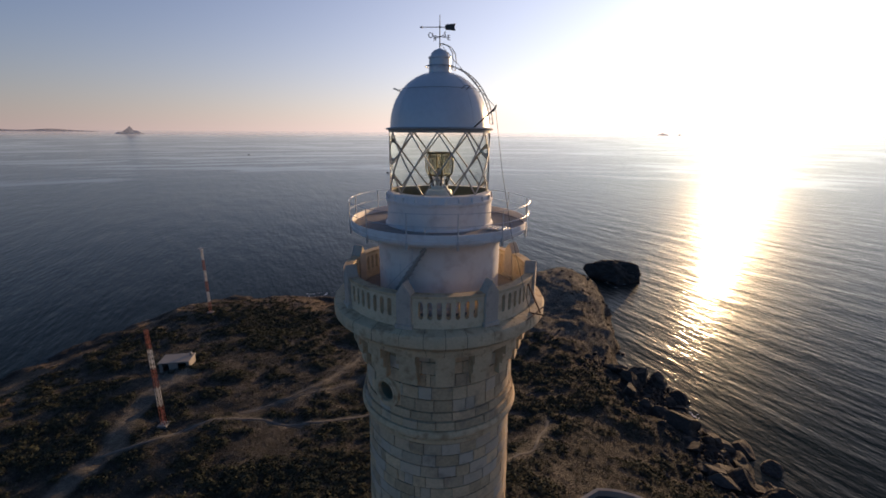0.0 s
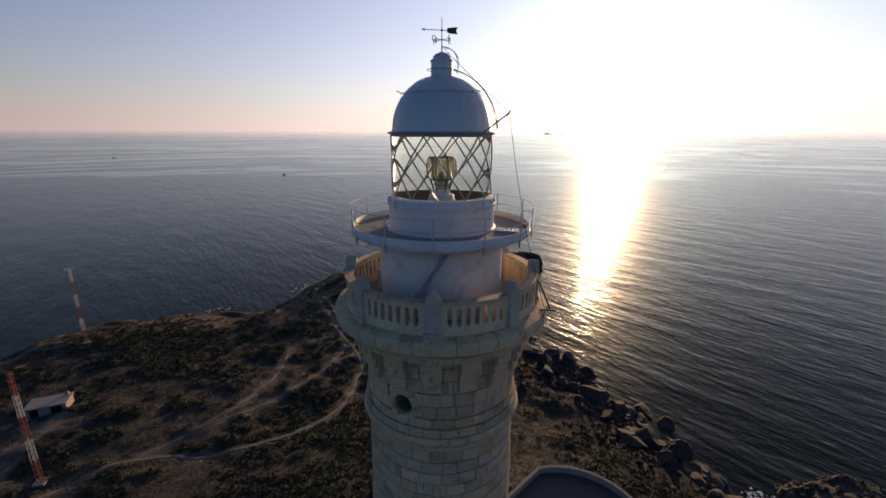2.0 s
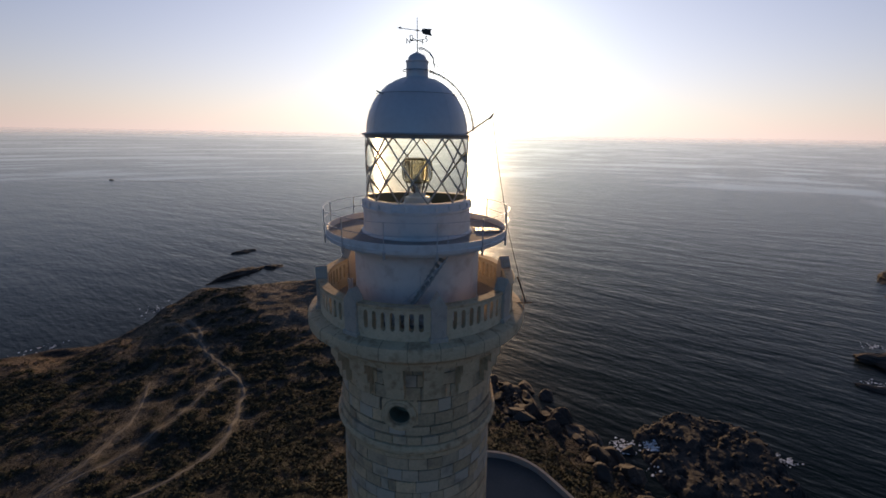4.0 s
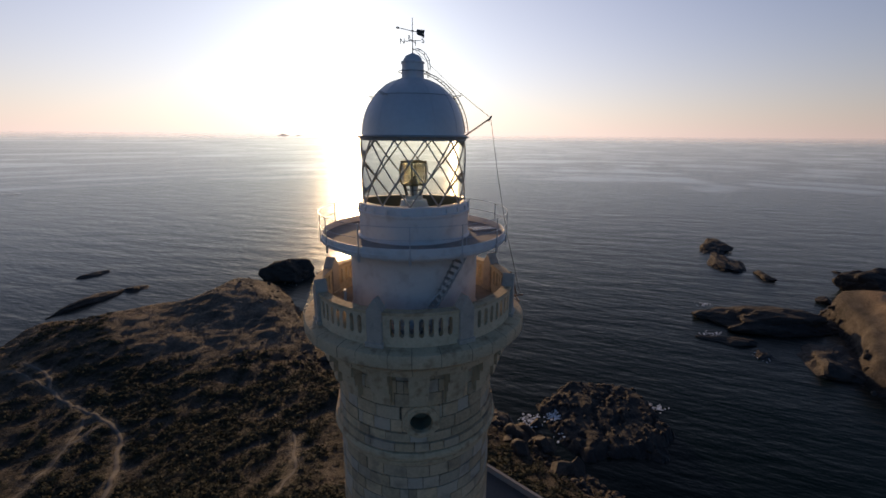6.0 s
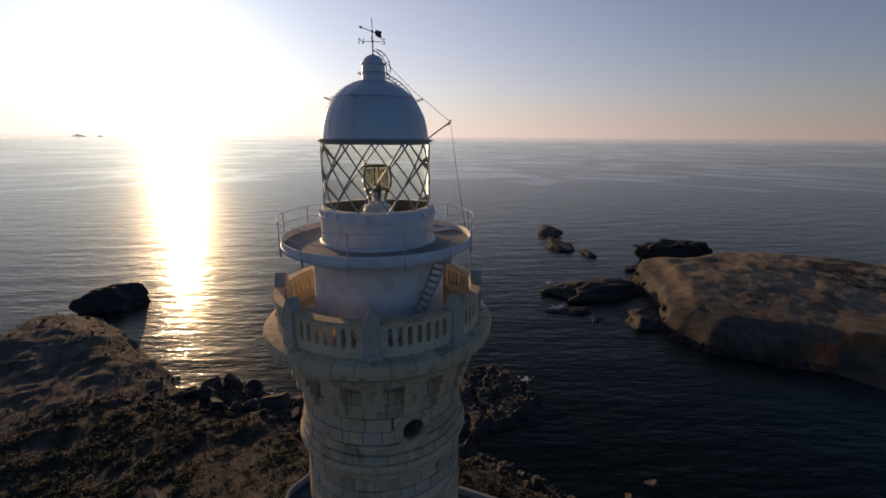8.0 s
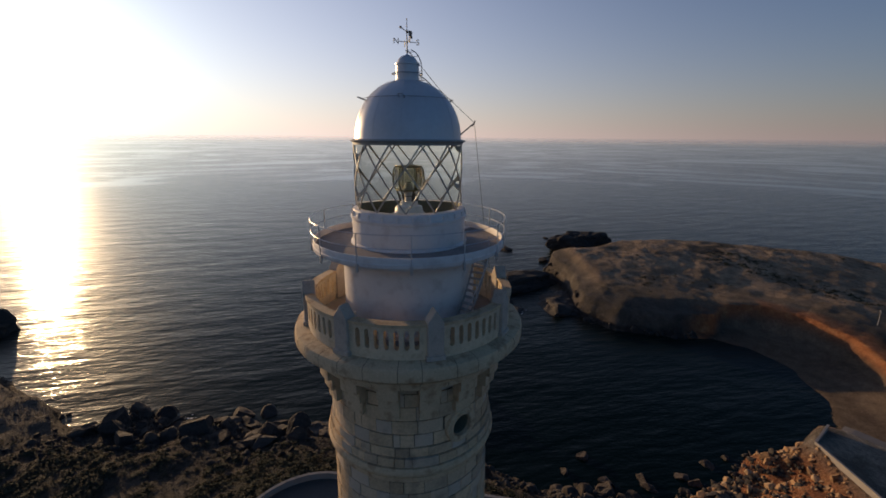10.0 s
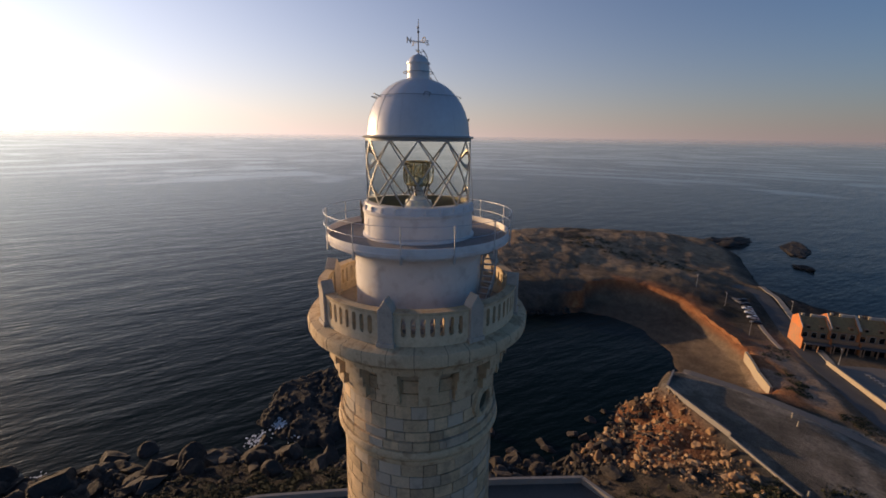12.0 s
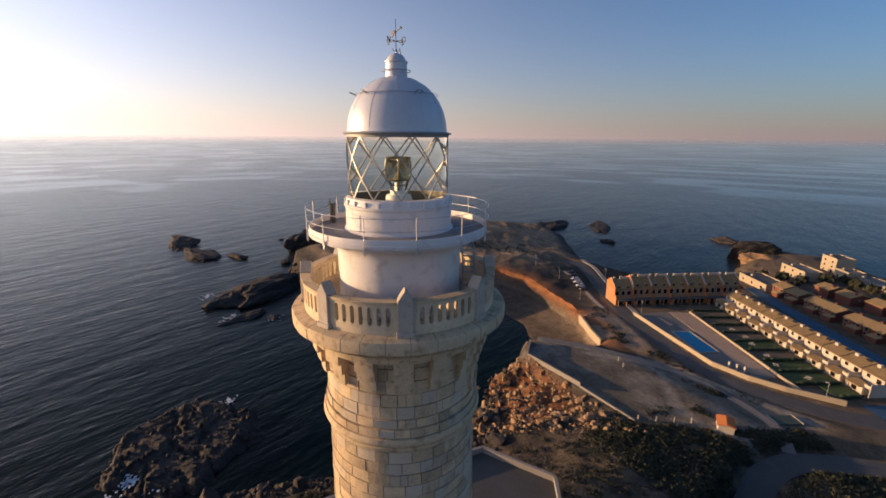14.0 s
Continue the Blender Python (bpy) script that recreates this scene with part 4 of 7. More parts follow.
def build_optic():
    optic = thing("lighthouse_lens", "amber glass optic on dark legs over a white pedestal", "lighthouse lens", (0, 0, 79.4))
    bm = bmesh.new()
    lathe(bm, [(0.0, 0), (0.62, 0), (0.62, 0.75), (0.55, 0.82), (0.5, 1.05), (0.34, 1.1), (0.34, 1.25), (0.0, 1.25)], 32)
    part("pedestal", bm, PED_WHITE, optic, "white round pedestal", smooth=True)
    bm = bmesh.new()
    lathe(bm, [(0.0, 1.25), (0.16, 1.25), (0.16, 1.6), (0.24, 1.7), (0.1, 2.0)], 16)
    part("lamp_stand", bm, GALV, optic, smooth=True)
    # six bulging panels of stepped prisms round the lamp
    rings = 13
    for k in range(6):
        a = 9 + 60 * k
        bm = bmesh.new()
        prof = []
        for i in range(rings):
            u, v = (i + 0.08) / rings * 2 - 1, (i + 0.92) / rings * 2 - 1
            for q, lift in ((u, 0.0), (v, 0.035 * (-1 if abs(v) < abs(u) else 1) * (1 if u < 0 else -1))):
                prof.append((0.44 + 0.13 * math.sqrt(max(0.0, 1 - q * q)) + lift, 2.2 + 0.46 * q))
        lathe(bm, prof + [(0.40, 2.66), (0.40, 1.74), prof[0]], 8, a - 27, a + 27)
        panel = part("lens_panel", bm, LENS, optic, "ringed amber lens panel")
        bm = bmesh.new()
        run(bm, [polar(a + 30, 0.47 + 0.12 * math.sqrt(max(0.0, 1 - (i / 5 - 1) ** 2)), 2.2 + 0.48 * (i / 5 - 1)) for i in range(11)], 0.03, 6)
        part("upright", bm, BRASS, panel)
        bm = bmesh.new()
        tube(bm, polar(a + 30, 0.46, 1.74), polar(a + 30, 0.27, 1.12), 0.035, 7)
        tube(bm, polar(a + 30, 0.38, 1.48), polar(a + 90, 0.38, 1.48), 0.016, 5)
        part("leg", bm, IRON, optic)
    for z, r in ((1.72, 0.48), (2.68, 0.50)):
        bm = bmesh.new()
        lathe(bm, [(r - 0.12, z - 0.03), (r, z - 0.03), (r + 0.02, z), (r, z + 0.03), (r - 0.12, z + 0.03), (r - 0.12, z - 0.03)], 36)
        part("end_ring", bm, BRASS, optic, smooth=True)


def build_stair():
    stair = thing("steel_stair", "steep grey steel stair from the stone gallery to the upper deck", "stair")
    a0, a1, z0, z1, n = -135.0, -100.0, 75.52, 78.62, 14
    for k, r in enumerate((2.95, 3.5)):
        bm = bmesh.new()
        run(bm, [polar(a0 + (a1 - a0) * i / 12, r, z0 + (z1 - z0) * i / 12) for i in range(13)], 0.04, 6)
        part("stringer", bm, GREY_METAL, stair)
    for i in range(1, n):
        f = i / n
        bm = bmesh.new()
        box(bm, (0.56, 0.19, 0.03), (3.22, 0, 0), m=Matrix.Rotation(radians(a0 + (a1 - a0) * f), 4, "Z"))
        bmesh.ops.translate(bm, verts=bm.verts, vec=(0, 0, z0 + (z1 - z0) * f))
        part("tread", bm, GREY_METAL, stair)
    bm = bmesh.new()
    run(bm, [polar(a0 + (a1 - a0) * i / 12, 3.52, z0 + 0.85 + (z1 - z0 - 0.9) * i / 12) for i in range(13)], 0.02, 6)
    for i in range(0, 13, 3):
        a = a0 + (a1 - a0) * i / 12
        z = z0 + (z1 - z0) * i / 12
        tube(bm, polar(a, 3.52, z), polar(a, 3.52, z + 0.84 - 0.05 * i / 12), 0.014, 5)
    part("stair_rail", bm, GALV, stair, "thin handrail with uprights")


def build_gallery_items():
    grat = thing("deck_grating", "weathered slatted grating lying on the upper deck", "grating", polar(-36, 3.15, 78.99), turn=-36 + 8)
    for y in (-0.26, 0.26):
        bm = bmesh.new()
        box(bm, (1.15, 0.06, 0.06), (0, y, 0.03), bevel=0.008)
        part("rail", bm, GALV, grat)
    for i in range(7):
        bm = bmesh.new()
        box(bm, (0.07, 0.5, 0.03), (-0.48 + 0.16 * i, 0, 0.05), bevel=0.005)
        part("slat", bm, GALV, grat)
    vent = thing("vent_post", "dark square vent post on the upper deck", "vent", polar(49, 3.35, 78.97), turn=49)
    bm = bmesh.new()
    box(bm, (0.2, 0.2, 0.85), (0, 0, 0.425), bevel=0.01)
    part("post", bm, IRON, vent)
    bm = bmesh.new()
    box(bm, (0.3, 0.3, 0.06), (0, 0, 0.9), bevel=0.01)
    tube(bm, (0, 0.2, 0.3), (0, 0.2, 1.15), 0.03, 8)
    part("cap", bm, IRON, vent)
    jib = thing("signal_jib", "slender iron jib with halyard reaching from the dome eaves", "flag jib")
    bm = bmesh.new()
    tube(bm, polar(-52, 2.0, 83.02), polar(-50, 3.22, 83.86), 0.03, 8)
    tube(bm, polar(-50, 3.12, 83.72), polar(-50, 3.26, 83.95), 0.03, 6)
    part("spar", bm, IRON, jib)
    bm = bmesh.new()
    run(bm, [(0.02, -0.02, 86.5), polar(-45, 1.6, 85.1), polar(-50, 3.22, 83.86)], 0.011, 5)
    part("stay", bm, IRON, jib)
    bm = bmesh.new()
    run(bm, [polar(-50, 3.22, 83.86), polar(-49, 3.6, 81.6), polar(-47, 4.1, 79.1), polar(-45, 4.62, 77.2), polar(-43, 4.98, 75.9)], 0.011, 5)
    part("halyard", bm, IRON, jib)
    brk = thing("cornice_bracket", "rusty iron bracket standing on the cornice edge", "bracket")
    bm = bmesh.new()
    tube(bm, polar(-38, 4.6, 76.9), polar(-34, 5.1, 75.6), 0.035, 6)
    part("strut", bm, RUST, brk)
    bm = bmesh.new()
    tube(bm, polar(-44, 4.95, 75.56), polar(-28, 5.05, 75.66), 0.03, 6)
    tube(bm, polar(-36, 4.5, 75.55), polar(-36, 5.35, 75.62), 0.03, 6)
    part("foot", bm, RUST, brk)
    # plain tank standing behind the balustrade
    for k, (a, h) in enumerate(((152, 0.7), (147, 0.55), (141, 0.5))):
        pipe = thing("vent_pipe", "short white vent pipe standing on the stone gallery", "pipe", polar(a, 3.15, 75.5), group="gallery vent pipes")
        bm = bmesh.new()
        tube(bm, (0, 0, 0), (0, 0, h + 0.45), 0.05, 10)
        part("pipe", bm, PED_WHITE, pipe)


build_optic()
build_stair()
build_gallery_items()

# ---- terrace round the lighthouse ----
PAVING = material("terrace_paving", (0.072, 0.066, 0.060), 0.9, vary=0.25, scale=0.25, fine=3, bump=0.2, dirt=(0.07, 0.065, 0.06), dirt_amount=0.6)
RENDERED = material("pale_render", (0.25, 0.225, 0.20), 0.9, vary=0.15, scale=0.4, fine=4, bump=0.2, dirt=(0.25, 0.22, 0.19), dirt_amount=0.5)
TERRACE_Z = 31.6


def terrace_outline():
    pts = [(24 + 10.3 * math.cos(radians(a)), 20.6 + 10.3 * math.sin(radians(a))) for a in range(0, 91, 9)]
    return pts + [(8, 22), (-14, 14), (-14, -23), (12.5, -27), (22.8, -33.6), (33.3, -27), (34.2, -14)]


def build_terrace():
    terrace = thing("terrace", "paved walled terrace round the foot of the lighthouse", "terrace", kind="structure")
    out = terrace_outline()
    bm = bmesh.new()
    poly_prism(bm, out, 20.0, TERRACE_Z)
    part("terrace_floor", bm, PAVING, terrace, "dark worn paving")
    n = len(out)
    cx, cy = 5.0, 0.0
    for i in range(n):
        a, b = Vector((*out[i], 0)), Vector((*out[(i + 1) % n], 0))
        d = (b - a)
        m = Matrix.Translation((a + b) / 2 + Vector((0, 0, TERRACE_Z))) @ Matrix.Rotation(math.atan2(d.y, d.x), 4, "Z")
        bm = bmesh.new()
        box(bm, (d.length + 0.06, 0.35, 1.1), (0, 0.0, 0.4))
        box(bm, (d.length + 0.08, 0.46, 0.14), (0, 0.0, 1.0))
        bmesh.ops.transform(bm, matrix=m, verts=bm.verts)
        part("parapet", bm, RENDERED, terrace, "low rendered parapet with a coping")
    house = thing("keepers_house", "flat-roofed stone keeper's house at the foot of the tower", "house", (0, 0, TERRACE_Z))
    bm = bmesh.new()
    box(bm, (14, 14, 9.2), (0, 0, 4.6), bevel=0.05)
    part("wall", bm, RENDERED, house)
    bm = bmesh.new()
    box(bm, (14.6, 14.6, 0.5), (0, 0, 9.3), bevel=0.08)
    part("roof", bm, PAVING, house)
    for k in range(4):
        rot = Matrix.Rotation(radians(90 * k), 4, "Z")
        for x in (-4.2, 0, 4.2):
            for z in (2.2, 6.4):
                bm = bmesh.new()
                box(bm, (1.2, 0.1, 1.9), (x, -7.02, z), m=rot)
                part("window", bm, DARK_PANE, house)


build_terrace()


# ---- rocks ----
def rock_material(name, obj=0.0, island=0.0):
    return material(name, (0.044, 0.037, 0.032), 0.9, vary=0.5, scale=0.25, fine=1.6, bump=0.9, dirt=(0.035, 0.03, 0.027), dirt_amount=0.8, obj=obj, island=island, depth=0.25, spec=0.3)


ROCK = rock_material("dark_shore_rock", obj=0.5)
ROCK_STUFF = rock_material("dark_shore_stones", island=0.6)
BOULDER = material("brown_shore_boulder", (0.052, 0.041, 0.034), 0.88, alt=(0.068, 0.056, 0.046), vary=0.5, scale=0.25, fine=1.6, bump=0.9, dirt=(0.035, 0.03, 0.027), dirt_amount=0.7, obj=0.6, depth=0.25, spec=0.3)
RUBBLE = material("ochre_rubble", (0.30, 0.18, 0.095), 0.92, alt=(0.42, 0.31, 0.20), vary=0.4, scale=0.4, fine=3, bump=0.8, dirt=(0.16, 0.09, 0.05), dirt_amount=0.6, island=0.7, depth=0.12, spec=0.2)
RUBBLE_ONE = material("ochre_boulder", (0.30, 0.18, 0.095), 0.92, alt=(0.40, 0.29, 0.185), vary=0.4, scale=0.4, fine=3, bump=0.8, dirt=(0.16, 0.09, 0.05), dirt_amount=0.6, obj=0.7, depth=0.12, spec=0.2)


def stone_form(seed, level, rough=0.12, flat=0.7, sharp=1.2, cuts=11):
    """A broken stone about one metre in radius: an icosphere split along planes, then weathered."""
    bm = bmesh.new()
    bmesh.ops.create_icosphere(bm, subdivisions=level, radius=1.0)
    rnd = random.Random(seed)
    planes = []
    for _ in range(cuts):
        d = Vector((rnd.gauss(0, 1), rnd.gauss(0, 1), rnd.gauss(0, 0.9))).normalized()
        planes.append((d, rnd.uniform(0.42, 0.80)))
    off = Vector((seed * 3.1, seed * 1.7, seed * 0.9))
    for v in bm.verts:
        p = v.co.copy()
        for d, k in planes:
            over = p.dot(d) - k
            if over > 0:
                p -= d * over * 0.97
        n = noise.fractal(p * sharp + off, 1.0, 2.1, 5)
        p += p.normalized() * n * rough
        p.z *= flat
        v.co = p
    return bm


def build_islets():
    # plan place, half sizes, height, turn
    islets = [("rock_stack", 113, 215, 15.5, 11, 9.5, -38), ("rock_stack", 366, 44, 20, 11, 6.5, 10), ("rock_stack", 328, 30, 20, 10, 5.2, 20), ("rock_stack", 309, 5, 9, 5, 2.6, 40),
              ("rock_stack", 278, -25, 5, 4, 3.0, 10), ("rock_stack", 317, -54, 24, 14, 11, -70), ("rock_stack", 352, -30, 3, 2.5, 1.8, 0), ("rock_stack", 30, 306, 7, 4, 2.0, 10),
              ("rock_stack", 16, 254, 18, 5.5, 2.6, 28), ("rock_stack", 40, 259, 6, 4, 1.8, 15), ("rock_stack", 298, -268, 34, 12, 6.0, -65), ("rock_stack", 281, -318, 26, 8, 2.0, -40), ("rock_stack", 146, -336, 26, 16, 11.0, 30), ("sunlit_stack", 133, -318, 17, 11, 7.5, 30), ("rock_stack", 184, -366, 12, 7, 3.6, 20),
              ("rock_stack", 227, -274, 8, 4, 2.2, 0), ("rock_stack", 222, 9, 17, 9, 4.0, -62), ("rock_stack", 191, 3, 11, 3.5, 2.0, -65), ("rock_stack", 186, -8, 5, 3, 1.5, 0),
              ("rock_stack", 228, -10, 26, 17, 7.0, -50), ("rock_stack", 196, -30, 12, 10, 6.5, -40)]
    for i, (name, x, y, sx, sy, h, turn) in enumerate(islets):
        bm = stone_form(20 + i, 5 if sx > 15 else 4, 0.30, 1.0, 1.5, 7)
        bmesh.ops.transform(bm, matrix=Matrix.Diagonal((sx * 1.22, sy * 1.22, h * (1.4 if h > 8 else 1.08), 1)), verts=bm.verts)
        # the ochre colour of sunlit_stack stands in for the big rock's sunlit face
        ob = part("rock_islet", bm, RUBBLE_ONE if name == "sunlit_stack" else ROCK)
        for f in ob.data.polygons:
            f.use_smooth = False
        ob.matrix_basis = pose(x, y, -0.1 * h, 0, 0, turn)
        tagged(ob, "jagged rock islet standing in the sea" if h > 3 else "low dark reef rock awash in the sea", "rock", "sea rocks")
    # broad wave-cut shelf near the shore
    xs, ys = np.arange(72, 132, 0.7), np.arange(-6, 52, 0.7)
    ob_me, x, y, z = grid_mesh("rock_shelf", xs, ys, shelf_height, keep=-0.9)
    ob_me.materials.append(ROCK)
    ob_me.polygons.foreach_set("use_smooth", np.zeros(len(ob_me.polygons), bool))
    tagged(new("rock_shelf", ob_me), "broad dark wave-cut rock shelf beside the shore", "rock", "sea rocks")


def shelf_height(x, y):
    """A low tilted slab, cracked across, its rim broken down to the water."""
    r = np.hypot((x - 104) / 20.5, (y - 24) / 18.5)
    f = fractal(x, y, 12, 5)
    crack = np.abs(fractal(x * 0.7 + 50, y * 1.3 + 7, 9, 4) - 0.5)
    slab_top = 2.6 + 0.05 * (x - 100) - 0.03 * (y - 23) + 0.8 * np.floor(4 * fractal(x - 20, y, 15, 2)) / 2
    h = slab_top * smooth(1.08, 0.84, r + 0.75 * (f - 0.5)) - 0.9 * smooth(0.05, 0.0, crack)
    return h + 1.5 * (fractal(x, y + 9, 3.0, 4) - 0.5) + 0.9 * np.abs(fractal(x + 70, y, 5, 3) - 0.5) - 1.2


def scatter_mesh(name, forms, places, mat, label, category):
    """Join many transformed copies of a few small forms into one mesh."""
    vs, fs, base = [], [], 0
    for form, m in places:
        v, f = forms[form]
        w = v @ np.array(m.to_3x3()).T + np.array(m.translation)
        vs.append(w)
        fs.append(f + base)
        base += len(v)
    v, f = np.concatenate(vs), np.concatenate(fs)
    me = bpy.data.meshes.new(name)
    me.vertices.add(len(v))
    me.vertices.foreach_set("co", v.reshape(-1).astype(np.float32))
    me.loops.add(f.size)
    me.loops.foreach_set("vertex_index", f.reshape(-1).astype(np.int32))
    me.polygons.add(len(f))
    me.polygons.foreach_set("loop_start", np.arange(0, f.size, 3, dtype=np.int32))
    me.update(calc_edges=True)
    me.materials.append(mat)
    return tagged(new(name, me), label, category, kind="stuff")


def as_arrays(bm):
    bmesh.ops.triangulate(bm, faces=bm.faces)
    bm.verts.index_update()
    out = np.array([v.co[:] for v in bm.verts]), np.array([[v.index for v in f.verts] for f in bm.faces])
    bm.free()
    return out


SHORE = COAST[14:] + [(104, -96)]


def along_shore(rnd):
    i = rnd.randrange(len(SHORE) - 1)
    a, b = SHORE[i], SHORE[i + 1]
    k = rnd.random()
    return a[0] + (b[0] - a[0]) * k, a[1] + (b[1] - a[1]) * k


def build_boulders():
    rnd = random.Random(11)
    forms = [as_arrays(stone_form(60 + k, 2, 0.10, 0.85, 1.3, 14)) for k in range(8)]
    # single large boulders
    shapes = []
    for k in range(6):
        bm = stone_form(80 + k, 3, 0.13, 0.85, 1.6)
        me = bpy.data.meshes.new("boulder")
        bm.to_mesh(me)
        bm.free()
        me.materials.append(BOULDER)
        shapes.append(me)
    count = 0
    # great blocks fallen from the shore, some standing in the water
    great = [(84, 76, 4.6), (79, 68, 5.2), (86, 69, 3.4), (76, 78, 3.6), (81, 61, 4.2), (75, 88, 3.6), (79, 97, 3.0), (83, 45, 3.4), (88, 38, 2.8), (85.5, -25, 2.6), (80, -39, 2.6), (88, -57, 2.4), (83, -49, 2.2), (79, -20, 2.2), (77, -30, 2.8), (92, -63, 2.0)]
    while count < 330:
        if count < len(great):
            x, y, s = great[count]
        else:
            x, y = along_shore(rnd)
            if not (-62 < y < 112):
                continue
            x, y = x + rnd.uniform(-20, 4) * rnd.uniform(0.4, 1.0), y + rnd.uniform(-4, 4)
            s = rnd.choice((1.0, 1.3, 1.9, 2.6, 3.4, 4.2)) * rnd.uniform(0.8, 1.15) * (1.0 if y > 12 else 0.62)
        z = max(ground_z(x, y), -0.8)
        ob = new("boulder", rnd.choice(shapes))
        ob.matrix_basis = pose(x, y, z + 0.15 * s, rnd.uniform(-20, 20), rnd.uniform(-20, 20), rnd.uniform(0, 360)) @ Matrix.Diagonal((s * rnd.uniform(0.8, 1.3), s * rnd.uniform(0.7, 1.1), s * rnd.uniform(0.7, 1.1), 1))
        tagged(ob, "large dark weathered boulder on the shore", "boulder", "shore boulders")
        count += 1
    places = []
    for _ in range(3400):
        x, y = along_shore(rnd)
        x, y = x + rnd.gauss(-6, 7), y + rnd.gauss(0, 4)
        if y > 112 and rnd.random() < 0.88:
            continue
        z = ground_z(x, y)
        if z < -1.5 or z > 16 or poly_distance(np.array([x]), np.array([y]), LOT)[0] > -3:
            continue
        s = rnd.choice((0.4, 0.5, 0.7, 0.9, 1.3))
        places.append((rnd.randrange(8), pose(x, y, z, rnd.uniform(0, 360), rnd.uniform(0, 360), rnd.uniform(0, 360)) @ Matrix.Diagonal((s, s * rnd.uniform(0.7, 1.2), s * rnd.uniform(0.6, 1), 1))))
    for _ in range(520):
        x, y = rnd.uniform(76, 126), rnd.uniform(-2, 48)
        z = float(shelf_height(np.array([x]), np.array([y]))[0])
        if z < 0.0:
            continue
        s = rnd.choice((0.3, 0.4, 0.5, 0.7, 1.1))
        places.append((rnd.randrange(8), pose(x, y, z, rnd.uniform(0, 360), rnd.uniform(0, 360), rnd.uniform(0, 360)) @ Matrix.Diagonal((s, s * rnd.uniform(0.7, 1.2), s * rnd.uniform(0.6, 1), 1))))
    # broken rock on the headland's cliffs
    tries = np.random.default_rng(31)
    hx, hy = tries.uniform(140, 305, 24000), tries.uniform(-245, 20, 24000)
    hd = poly_distance(hx, hy, COAST + COVE)
    keep = (hd > -2.5) & (hd < 3.0) & (poly_distance(hx, hy, BEACH) < -7)
    for x, y in list(zip(hx[keep], hy[keep]))[:900]:
        s = rnd.choice((0.4, 0.5, 0.7, 0.9, 1.3, 2.0))
        places.append((rnd.randrange(8), pose(x, y, ground_z(x, y) - 0.1 * s, rnd.uniform(0, 360), rnd.uniform(0, 360), rnd.uniform(0, 360)) @ Matrix.Diagonal((s, s * rnd.uniform(0.7, 1.3), s * rnd.uniform(0.6, 1), 1))))
    scatter_mesh("shore_stones", forms, places, ROCK_STUFF, "countless dark stones along the shore", "stones")
    # ochre rubble slope beside the cove
    shapes2 = []
    for me in shapes:
        m2 = me.copy()
        m2.materials.clear()
        m2.materials.append(RUBBLE_ONE)
        shapes2.append(m2)
    n = 0
    places = []
    while n < 1150:
        u, v = rnd.random(), rnd.random()
        x = 40 + u * 58
        y = -82 + v * 40 + (x - 46) * 0.02
        edge = x - (40 + (v * 28))
        if edge < 0 or poly_distance(np.array([x]), np.array([y]), LOT)[0] > -1.0:
            continue
        z = ground_z(x, y)
        if z < 0.2:
            continue
        n += 1
        big = n < 170
        s = rnd.uniform(0.7, 1.9) * rnd.uniform(0.7, 1.2) if big else rnd.choice((0.14, 0.18, 0.24, 0.3, 0.4, 0.5, 0.7))
        m = pose(x, y, z - (0.15 if big else 0.0) * s, rnd.uniform(0, 360), rnd.uniform(0, 360), rnd.uniform(0, 360)) @ Matrix.Diagonal((s, s * rnd.uniform(0.7, 1.2), s * rnd.uniform(0.6, 1), 1))
        if big:
            ob = new("rubble_boulder", rnd.choice(shapes2))
            ob.matrix_basis = m
            tagged(ob, "ochre quarried boulder on the rubble slope", "boulder", "rubble boulders")
        else:
            places.append((rnd.randrange(8), m))
    scatter_mesh("rubble", forms, places, RUBBLE, "loose ochre stones tipped down the slope", "rubble")


build_islets()
build_boulders()


# ---- scrub ----
LEAF = material("scrub_leaves", (0.044, 0.046, 0.029), 0.85, vary=0.4, scale=0.2, fine=2, bump=0, island=0.35, spec=0.1)


def shrub_form(seed, leaves):
    """A low uneven clump of small leaf blades on short twigs."""
    rnd = np.random.default_rng(seed)
    v, f = [], []
    for _ in range(leaves):
        d = rnd.normal(size=3)
        d[2] = abs(d[2]) * 0.9
        d /= np.linalg.norm(d)
        c = d * rnd.uniform(0.45, 1.0) * np.array([1, 1, 0.62])
        a = rnd.normal(size=3)
        a /= np.linalg.norm(a)
        b = np.cross(a, d)
        s = rnd.uniform(0.14, 0.30)
        k = len(v)
        v += [c - a * s, c + a * s, c + b * s * 1.4]
        f.append((k, k + 1, k + 2))
    return np.array(v), np.array(f)


